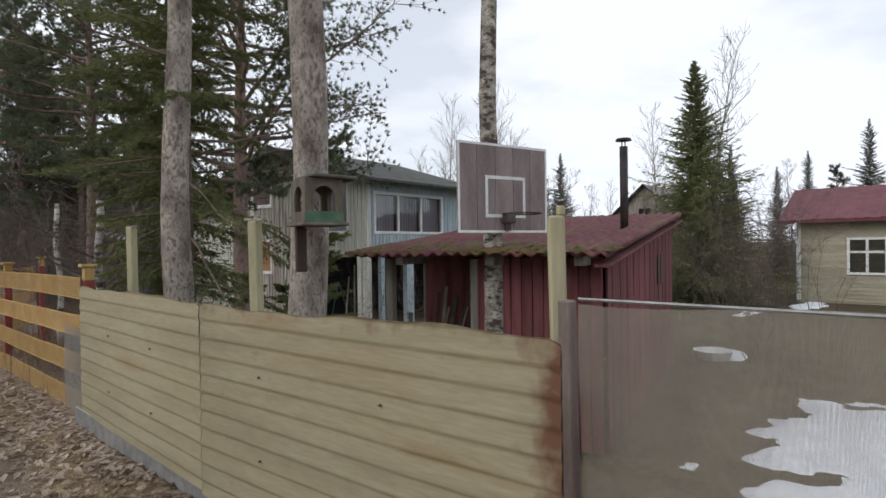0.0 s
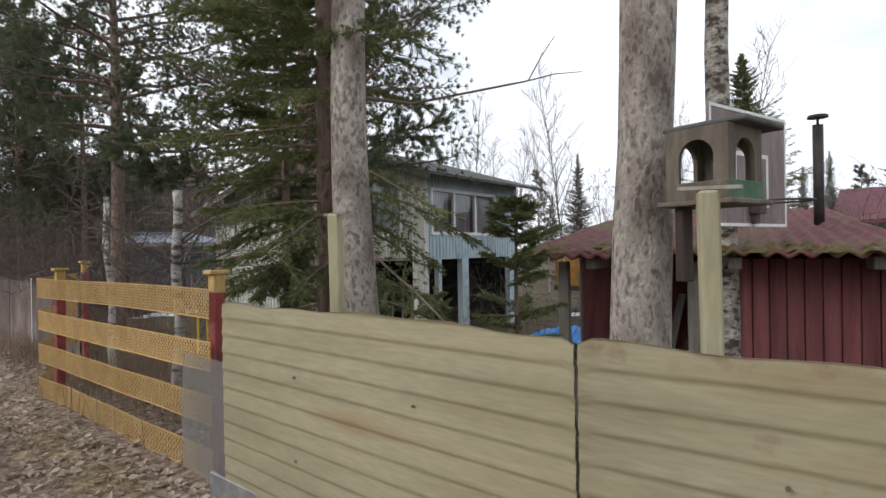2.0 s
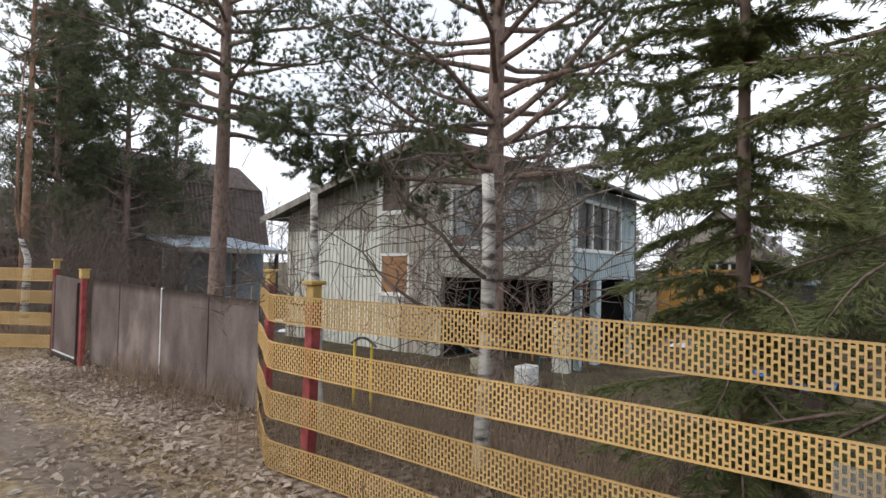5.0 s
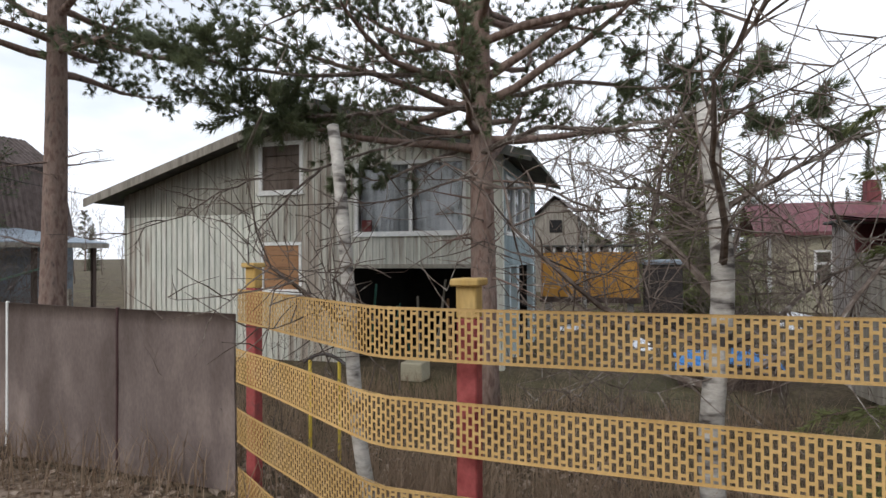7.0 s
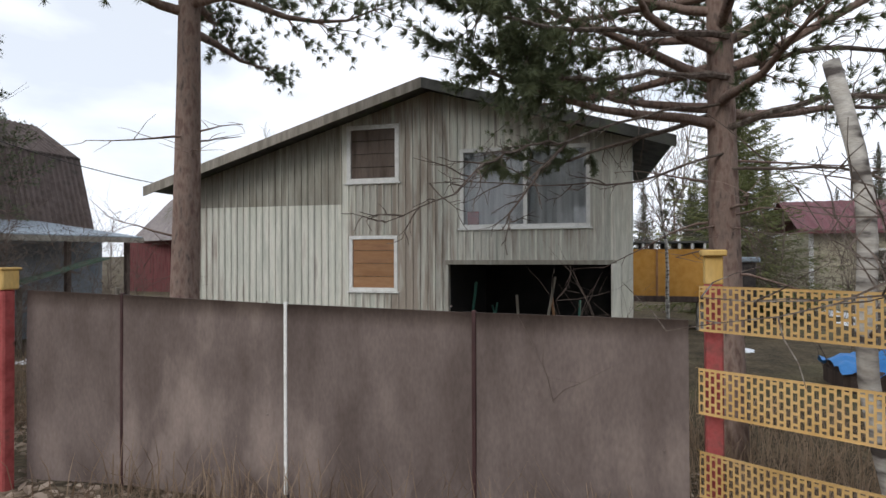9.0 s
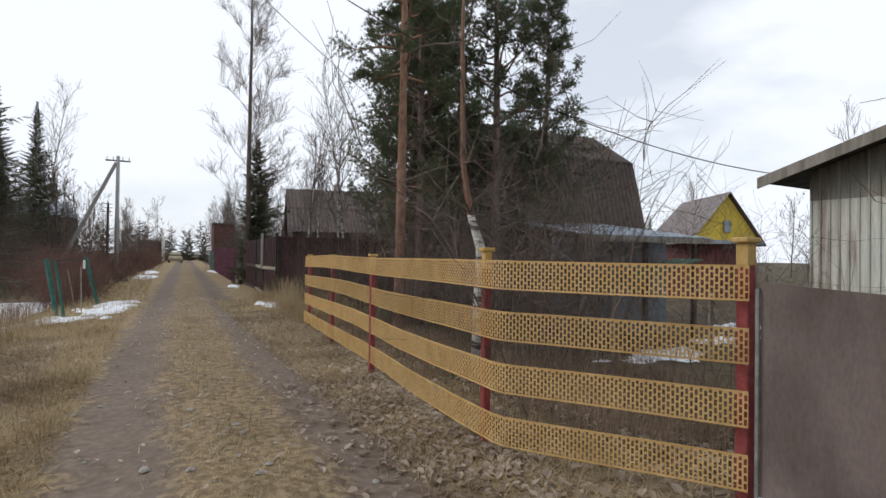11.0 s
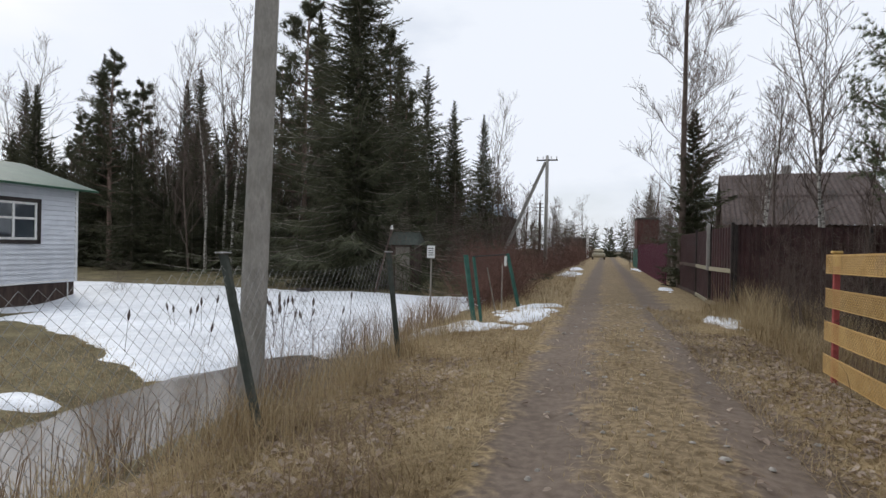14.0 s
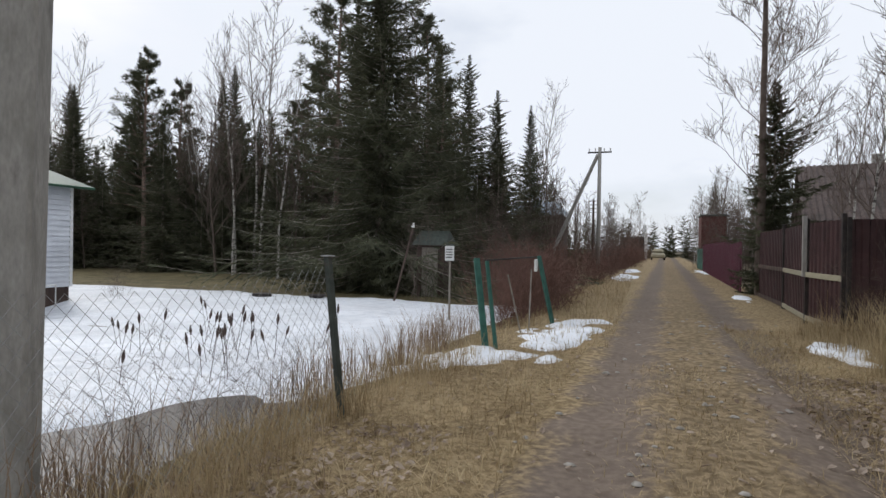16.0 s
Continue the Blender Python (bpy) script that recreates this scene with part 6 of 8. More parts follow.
for x, y, k in ((4.6, 63.5, 1.1), (5.4, 66, 1.2), (6.4, 68, 1.3), (4.9, 69.5, 1.2), (3.9, 29.2, 0.5), (4.4, 30.0, 0.6), (4.9, 30.8, 0.65), (5.6, 31.4, 0.7), (6.6, 31.8, 0.7), (3.8, 31.4, 0.4), (4.6, 31.9, 0.5)):
    put(rt.choice((sap2, sapling)), x, y, k, rt.uniform(0, 6.28))
for x, y, s in ((-20, -6, 1), (-14, 4, 0.9), (-18, 14, 1), (-12, -12, 1), (14, -14, 1), (24, -12, 0.9), (-24, 24, 1)):
    put(far_sp, x, y, s, x)


for k in range(26):
    y = rt.uniform(64, 118)
    put(rt.choice((far_bare, sap2, sapling, far_bare)), lane_x(y) + rt.uniform(4, 9), y, rt.uniform(0.4, 0.75), rt.uniform(0, 6.28))
    y = rt.uniform(60, 118)
    put(rt.choice((far_bare, red_bush, sap2, red_bush)), lane_x(y) - rt.uniform(4, 9), y, rt.uniform(0.5, 0.9), rt.uniform(0, 6.28))
for x, y, s in ((-2.9, 25.0, 0.30), (-3.0, 24.2, 0.26), (-2.75, 25.6, 0.28), (-3.1, 26.6, 0.3), (-15.4, 35.3, 0.35), (-14.6, 35.0, 0.3), (-15.2, 30.6, 0.3)):
    put(rt.choice((sap2, sapling)), x, y, s, rt.uniform(0, 6.28))


for k in range(30):
    y = rt.uniform(56, 112)
    put(rt.choice((far_bare, far_bare, far_birch)), lane_x(y) + rt.uniform(3.5, 14), y, rt.uniform(0.5, 0.8), rt.uniform(0, 6.28))
for k in range(16):
    y = rt.uniform(66, 114)
    put(far_bare, lane_x(y) - rt.uniform(4, 14), y, rt.uniform(0.45, 0.75), rt.uniform(0, 6.28))
for src, x, y, k in ((far_birch, 6.6, 36.4, 0.55), (far_birch, 7.3, 38.2, 0.62), (far_bare, 5.9, 37.2, 0.6), (far_bare, 8.2, 36.5, 0.7), (far_birch, 6.2, 40.0, 0.5), (pine_a, 7.5, 30.4, 0.9)):
    put(src, x, y, k, x * 2)


# ---- snow ----
def snow_sheet(name, x0, x1, y0, y1, step, inside, label, high=0.10):
    """Snow that lies on the ground where inside(x, y) is above zero and thins out at its edges."""
    m = Mesh()
    nx, ny = int((x1 - x0) / step), int((y1 - y0) / step)
    for j in range(ny + 1):
        for i in range(nx + 1):
            x, y = x0 + step * i, y0 + step * j
            f = inside(x, y)
            h = high * smooth_step(-0.1, 0.5, f) - 0.04 if f > -0.3 else -0.1
            m.v.append((x, y, ground_z(x, y) + h + 0.012 * noise.noise((x * 3, y * 3, 7))))
    for j in range(ny):
        for i in range(nx):
            a = j * (nx + 1) + i
            if max(m.v[k][2] - ground_z(m.v[k][0], m.v[k][1]) for k in (a, a + 1, a + nx + 1, a + nx + 2)) > -0.03:
                m.f.append((a, a + 1, a + nx + 2, a + nx + 1))
    o = m.ob(name, SNOW, smooth=True)
    return tagged(o, label, "snow", kind="structure")


def big_field(x, y):
    wob = 0.9 * noise.noise((x * 0.35, y * 0.35, 2)) + 0.35 * noise.noise((x * 1.3, y * 1.3, 5))
    near = y - (25.1 + max(0.0, (-x - 5.2)) * 0.55 + max(0.0, x + 5.2) * 1.3)
    far = 38.6 - y
    right = -2.75 - x + 0.3 * (y < 29)
    isl = 1.2 * math.hypot((x + 14.4) / 3.2, (y - 31.0) / 1.35) - 1.0
    isl2 = 1.5 * math.hypot((x + 10.2) / 1.5, (y - 30.6) / 0.35) - 1.0
    return min(near, far, right * 1.4, isl + 0.4, isl2 + 0.4) + wob * 0.8


snow_sheet("snow_field", -26, -2, 22.5, 41, 0.2, big_field, "large patch of old snow on the yard lawn", 0.12)


def blob(cx, cy, rx, ry, seed):
    return lambda x, y: 1 - math.hypot((x - cx) / rx, (y - cy) / ry) + 0.75 * noise.noise((x * 1.6, y * 1.6, seed)) + 0.25 * noise.noise((x * 5, y * 5, seed))


for n_, (cx, cy, rx, ry) in enumerate(((-0.75, 31.2, 0.6, 2.2), (-1.9, 29.2, 1.1, 0.9), (3.0, 31.0, 0.33, 1.2), (3.15, 40.2, 0.3, 0.9), (-0.4, 52, 0.6, 3.0), (-0.3, 61, 0.5, 3.0), (4.0, 60, 0.4, 3.0),
                                      (-1.25, 20.4, 0.16, 0.16), (-1.45, 19.2, 0.10, 0.14), (-5.6, 23.9, 0.5, 0.25), (-0.95, 17.6, 0.09, 0.16))):
    snow_sheet("snow_patch", cx - 2 * rx - 0.4, cx + 2 * rx + 0.4, cy - 2 * ry - 0.4, cy + 2 * ry + 0.4, 0.07 if ry < 2.5 else 0.12, blob(cx, cy, rx, ry, n_ * 3.1), "small melting snow patch on the verge", 0.10 if rx > 0.28 else 0.065)
for n_, (cx, cy, rx, ry) in enumerate(((8.3, 0.75, 2.6, 1.15), (13.2, 3.4, 0.8, 0.35), (19, 11.8, 1.6, 0.35), (15.5, 9.6, 1.2, 0.3), (26, 4.2, 2.0, 0.5), (9.6, 23.6, 1.6, 0.7), (12, 21.7, 1.5, 0.5), (22, 5.2, 1.5, 0.3), (13.6, 24.6, 1.5, 0.6), (17.5, 27.0, 1.4, 0.8))):
    snow_sheet("snow_patch", cx - 2 * rx - 0.4, cx + 2 * rx + 0.4, cy - 2 * ry - 0.4, cy + 2 * ry + 0.4, 0.10, blob(cx, cy, rx, ry, 40 + n_ * 2.7), "melting snow patch in the yard", 0.10)

wm = mat("muddy_ditch_water", (0.20, 0.18, 0.16), (0.26, 0.235, 0.21), 0.12, 1.2, bump=0.04, vary=0.0, spec=0.5)
m = Mesh()
for i in range(60):
    y = 16.5 + 12 * i / 59
    m.v.extend(((-5.0, y, -0.465), (-2.9, y, -0.465)))
for i in range(59):
    m.f.append((2 * i, 2 * i + 1, 2 * i + 3, 2 * i + 2))
tagged(m.ob("water", wm), "grey muddy water standing in the ditch", "water", kind="structure")


# ---- utility poles and wires ----
def pole():
    e = thing("utility_pole", (-2.78, 23.95, -0.2), "grey concrete utility pole beside the chain-link fence", "utility pole")
    m = Mesh()
    x, y = -2.79, 23.95
    for z, w, d in ((-0.4, 0.128, 0.105), (4.0, 0.108, 0.09), (9.0, 0.08, 0.07)):
        c, s = math.cos(radians(26)), math.sin(radians(26))
        prof = ((-w, -d), (-w * 0.8, -d * 1.1), (w * 0.8, -d * 1.1), (w, -d), (w * 0.75, d), (-w * 0.75, d))
        m.v.extend((x + 0.03 * z + px * c - py * s, y + px * s + py * c, z) for px, py in prof)
    for k in range(2):
        for j in range(6):
            a, b = k * 6 + j, k * 6 + (j + 1) % 6
            m.f.append((a, b, b + 6, a + 6))
    m.f.append((12, 13, 14, 15, 16, 17))
    part("shaft", m, CONCRETE, e)
    part("crossarm", Mesh().box(x - 0.35, y - 0.04, 8.5, x + 0.85, y + 0.04, 8.6, 0.005), DARK_METAL, e)
    f = thing("utility_pole", (-2.5, 62.5, 0), "grey wooden utility pole with a slanting brace", "utility pole")
    part("shaft", Mesh().tube([(-2.5, 62.5, -0.2), (-2.5, 62.5, 8.4)], [0.16, 0.12], 10), CONCRETE, f, smooth=True)
    part("brace", Mesh().tube([(-6.3, 62.8, -0.3), (-2.62, 62.5, 7.9)], [0.15, 0.12], 10), CONCRETE, f, "slanting brace pole")
    part("crossarm", Mesh().box(-3.3, 62.42, 8.0, -1.7, 62.5, 8.1, 0.01), DARK_METAL, f)
    for dx in (-0.7, -0.3, 0.3, 0.7):
        part("insulator", Mesh().tube([(-2.5 + dx, 62.46, 8.1), (-2.5 + dx, 62.46, 8.32)], [0.03, 0.05], 6), WHITE, f)
    g = thing("utility_pole", (-4.6, 84, 0), "far small utility pole above the bushes", "utility pole")
    part("shaft", Mesh().tube([(-4.6, 84, -0.2), (-4.6, 84, 6.6)], [0.15, 0.1], 8), BROWN_WALL, g)
    for z in (5.2, 5.6, 6.0, 6.4):
        part("crossarm", Mesh().box(-5.0, 83.95, z, -4.2, 84.05, z + 0.06), BROWN_WALL, g)


pole()


def wire(a, b, sag, r, label):
    a, b = Vector(a), Vector(b)
    pts = [a.lerp(b, k / 24) - Vector((0, 0, 4 * sag * (k / 24) * (1 - k / 24))) for k in range(25)]
    o = Mesh().tube(pts, [r] * 25, 4).ob("power_cable", DARK_METAL)
    tagged(o, label, "cable", "overhead cables")


wire((-2.5, 23.9, 8.6), (10.1, 21.2, 2.95), 1.2, 0.009, "black cable sagging from the pole to the house")
wire((-2.2, 23.9, 8.6), (8.6, 31.5, 4.7), 0.35, 0.009, "thin black cable sagging over the lane")


# ---- chain-link fence ----
def chain_link():
    e = thing("chain_link_fence", (-2.3, 22, 0), "rusty chain-link fence on leaning green posts", "fence")
    posts = [((-2.35, 19.4), (-2.5, 19.4)), ((-2.05, 22.98), (-2.44, 22.97)), ((-1.98, 26.15), (-2.19, 26.2))]
    for (bx, by), (tx, ty) in posts:
        p = part("post", Mesh().beam((bx, by, ground_z(bx, by) - 0.2), (tx, ty, 1.29), 0.055, 0.055, 0.005), DARK_GREEN, e, "dark green leaning post")
        part("cap", Mesh().box(tx - 0.045, ty - 0.05, 1.285, tx + 0.045, ty + 0.05, 1.30, 0.004), METAL_GREY, p)
    fx = lambda y, h: -2.26 + 0.045 * (y - 22.98) - 0.16 * h + 0.02 * math.sin(y * 2)
    cell, hgt = 0.052, 1.16
    y0, y1 = 17.6, 26.3
    n = int((y1 - y0) / cell)
    rows = int(hgt / cell)
    for span in range(0, n, 30):
        m = Mesh()
        for k in range(span, min(n, span + 30)):
            pts = []
            for r in range(rows + 1):
                y = y0 + cell * (k + (0.5 if (r + k) % 2 else -0.5) * 1.0 + 0.5)
                h = r / rows
                g = ground_z(-2.2, y)
                top = 1.20 - 0.10 * abs(math.sin((y - 22.98) * math.pi / 3.2)) * (1 if y < 26.3 else 0.8)
                z = g + 0.02 + (top - g - 0.02) * h
                pts.append((fx(y, h), y, z))
            i0 = len(m.v)
            for px, py, pz in pts:
                m.v.extend(((px - 0.0016, py - 0.0013, pz), (px + 0.0016, py - 0.0013, pz), (px, py + 0.0016, pz)))
            for r in range(rows):
                for j in range(3):
                    a, b = i0 + 3 * r + j, i0 + 3 * r + (j + 1) % 3
                    m.f.append((a, b, b + 3, a + 3))
        part("mesh_panel", m, METAL_GREY, e, "diamond wire mesh")


chain_link()


def teal_gate():
    e = thing("garden_gate_frame", (-1.6, 31, 0), "green metal posts with an empty rusty gate frame between them", "gate")
    part("post", Mesh().beam((-1.62, 29.6, -0.3), (-1.92, 30.0, 1.22), 0.09, 0.05, 0.006), PAINT_TEAL, e, "green painted post")
    part("post", Mesh().beam((-1.50, 29.7, -0.3), (-1.76, 30.0, 1.18), 0.05, 0.05, 0.006), PAINT_TEAL, e, "green painted post")
    part("post", Mesh().beam((-1.05, 32.3, -0.3), (-1.42, 32.5, 1.24), 0.09, 0.05, 0.006), PAINT_TEAL, e, "green painted post")
    part("top_rail", Mesh().beam((-1.8, 30.05, 1.19), (-1.45, 32.4, 1.22), 0.025, 0.025), DARK_METAL, e)
    part("brace", Mesh().beam((-1.5, 31.3, -0.05), (-1.62, 30.8, 0.95), 0.02, 0.02), WOOD_GREY, e)
    part("brace", Mesh().beam((-1.4, 31.5, -0.05), (-1.5, 32.2, 1.0), 0.02, 0.02), WOOD_GREY, e)
    part("rag", Mesh().box(-1.47, 32.3, 0.95, -1.42, 32.42, 1.18, 0.01), WHITE, e, "white rag tied to the post")
    s = thing("sign_post", (-3.78, 34.25, -0.4), "small white sign on a thin grey post", "sign")
    part("post", Mesh().beam((-3.78, 34.27, -0.5), (-3.78, 34.27, 1.25), 0.04, 0.04), WOOD_GREY, s)
    part("board", Mesh().box(-3.89, 34.22, 1.06, -3.67, 34.245, 1.40, 0.004), WHITE, s, "white sign board")
    for k in range(4):
        part("text_bar", Mesh().box(-3.86, 34.214, 1.13 + 0.06 * k, -3.71, 34.218, 1.15 + 0.06 * k), DARK_METAL, s)
    h = thing("garden_hut", (-6.7, 41.2, -0.4), "narrow dark wooden garden hut with a green roof", "hut")
    part("wall", Mesh().box(-7.2, 40.7, -0.5, -6.2, 41.7, 1.45, 0.01), BROWN_WALL, h)
    part("roof", Mesh().poly((-7.35, 40.5, 1.42), (-6.05, 40.5, 1.42), (-6.15, 41.2, 1.95), (-7.25, 41.2, 1.95)).poly((-6.05, 41.9, 1.42), (-7.35, 41.9, 1.42), (-7.25, 41.2, 1.95), (-6.15, 41.2, 1.95)).poly((-7.35, 40.5, 1.42), (-7.25, 41.2, 1.95), (-7.35, 41.9, 1.42)).poly((-6.05, 40.5, 1.42), (-6.05, 41.9, 1.42), (-6.15, 41.2, 1.95)), DARK_GREEN, h, "dull green sheet roof")
    part("door", Mesh().box(-7.0, 40.66, -0.4, -6.4, 40.69, 1.35, 0.005), WOOD_GREY, h)
    l = thing("old_lamp_post", (-6.2, 38, -0.4), "slanting thin pole with a white insulator", "post")
    part("pole", Mesh().tube([(-6.9, 38, -0.5), (-6.25, 38, 1.95)], [0.03, 0.03], 6), BROWN_WALL, l)
    part("insulator", Mesh().tube([(-6.25, 38, 1.95), (-6.24, 38, 2.1)], [0.06, 0.03], 8), WHITE, l)


teal_gate()


# ---- white house with the green roof ----
def white_house():
    e = thing("house", (-19, 30, -0.45), "white-sided cottage with a green metal roof and brown base", "house")
    x1, x0, y0, y1 = -16.25, -21.8, 26.0, 34.6
    part("base", Mesh().box(x0 + 0.05, y0 + 0.05, -1.1, x1 - 0.05, y1 - 0.05, -0.03), BROWN_WALL, e, "dark brown plinth")
    w = Mesh().box(x0, y0, -0.03, x1 - 0.02, y1, 3.14)
    w.poly((x0, y1, 3.14), (x1 - 0.02, y1, 3.14), ((x0 + x1) / 2, y1, 3.95)).poly((x1, y0, 3.14), (x0, y0, 3.14), ((x0 + x1) / 2, y0, 3.95))
    wall = part("wall", w, SIDING, e, "white horizontal siding")
    for k in range(20):
        z = -0.02 + 0.155 * k
        for a, b in ((y0, 31.55), (33.25, y1)) if 1.25 < z + 0.08 < 2.55 else ((y0, y1),):
            q = Mesh()
            q.poly((x1 + 0.03, a, z), (x1 + 0.03, b, z), (x1 - 0.018, b, z + 0.154), (x1 - 0.018, a, z + 0.154)).poly((x1 - 0.02, a, z), (x1 - 0.02, b, z), (x1 + 0.03, b, z), (x1 + 0.03, a, z))
            part("siding_board", q, SIDING, wall)
    part("corner_trim", Mesh().box(x1 - 0.03, y1 - 0.08, -0.03, x1 + 0.02, y1 + 0.02, 3.1, 0.005), WHITE, e)
    xr = (x0 + x1) / 2
    for s, xe in ((1, x1 + 0.45), (-1, x0 - 0.45)):
        r = Mesh()
        zt, ze = 4.03, 3.04
        r.poly((xr, y0 - 0.4, zt), (xe, y0 - 0.4, ze), (xe, y1 + 0.4, ze), (xr, y1 + 0.4, zt))
        r.poly((xr, y0 - 0.4, zt - 0.07), (xr, y1 + 0.4, zt - 0.07), (xe, y1 + 0.4, ze - 0.07), (xe, y0 - 0.4, ze - 0.07))
        r.poly((xe, y0 - 0.4, ze), (xe, y0 - 0.4, ze - 0.07), (xe, y1 + 0.4, ze - 0.07), (xe, y1 + 0.4, ze))
        r.poly((xr, y1 + 0.4, zt), (xe, y1 + 0.4, ze), (xe, y1 + 0.4, ze - 0.07), (xr, y1 + 0.4, zt - 0.07))
        part("roof", r, ROOF_GREEN, e, "green metal roofing")
    f = Mesh()
    for y in (31.55, 33.2):
        f.box(x1 - 0.02, y - 0.06, 1.28, x1 + 0.05, y + 0.06, 2.56, 0.006)
    for z in (1.28, 2.56):
        f.box(x1 - 0.02, 31.49, z - 0.06, x1 + 0.05, 33.26, z + 0.06, 0.006)
    fr = part("window", f, DARK_METAL, e, "dark window surround")
    g = Mesh()
    for y in (31.65, 32.38, 33.1):
        g.box(x1 - 0.02, y - 0.04, 1.34, x1 + 0.03, y + 0.04, 2.5, 0.004)
    for z in (1.38, 2.0, 2.46):
        g.box(x1 - 0.02, 31.62, z - 0.035, x1 + 0.028, 33.13, z + 0.035, 0.004)
    part("window_frame", g, WHITE, fr, "white window frame")
    part("pane", Mesh().poly((x1 + 0.012, 31.6, 1.34), (x1 + 0.012, 33.14, 1.34), (x1 + 0.012, 33.14, 2.5), (x1 + 0.012, 31.6, 2.5)), GLASS, fr)
    part("curtain", Mesh().poly((x1 + 0.003, 31.6, 1.34), (x1 + 0.003, 33.14, 1.34), (x1 + 0.003, 33.14, 2.5), (x1 + 0.003, 31.6, 2.5)), GREY_BLUE, fr)


white_house()


def flower_rail():
    e = thing("flowerbed_rail", (-15.2, 32.6, -0.4), "bent white pipe rail beside the cottage flowerbed", "rail")
    part("rail", Mesh().tube([(-15.3, 31.0, -0.5), (-15.3, 31.0, 0.05), (-15.3, 33.4, 0.12), (-15.3, 33.4, -0.5)], [0.025] * 4, 6), WHITE, e)
    for k, (x, y) in enumerate(((-11.4, 37.5), (-9.6, 38.0))):
        o = Mesh().tube([(x, y, -0.4), (x, y, -0.25)], [0.33 - 0.1 * k, 0.30], 14).ob("garden_planter", DARK_METAL)
        tagged(o, "black round planter lying in the snow", "planter", "dark planters in the snow")


flower_rail()


# ---- maroon and crimson fences, far houses on the right of the lane ----
def profiled(a, b, z0, z1, pitch=0.2, depth=0.03):
    """A profiled sheet with upright ribs from a to b."""
    m = Mesh()
    ux, uy = b[0] - a[0], b[1] - a[1]
    L = math.hypot(ux, uy)
    ux, uy = ux / L, uy / L
    s, pts = 0.0, []
    while s < L:
        for ds, d in ((0, 0), (0.45, 0), (0.55, depth), (0.9, depth)):
            if s + ds * pitch <= L:
                pts.append((s + ds * pitch, d))
        s += pitch
    for s, d in pts:
        x, y = a[0] + ux * s - uy * d, a[1] + uy * s + ux * d
        m.v.extend(((x, y, z0), (x, y, z1)))
    for k in range(len(pts) - 1):
        m.f.append((2 * k, 2 * k + 2, 2 * k + 3, 2 * k + 1))
    n = len(m.v)
    m.v.extend((x - uy * 0.004, y + ux * 0.004, z) for x, y, z in list(m.v))
    m.f.extend(tuple(n + q for q in f[::-1]) for f in list(m.f))
    return m


BROWN_BRICK = mat("dull_red_brown_brick", (0.11, 0.045, 0.04), (0.15, 0.07, 0.06), 0.9, 6)


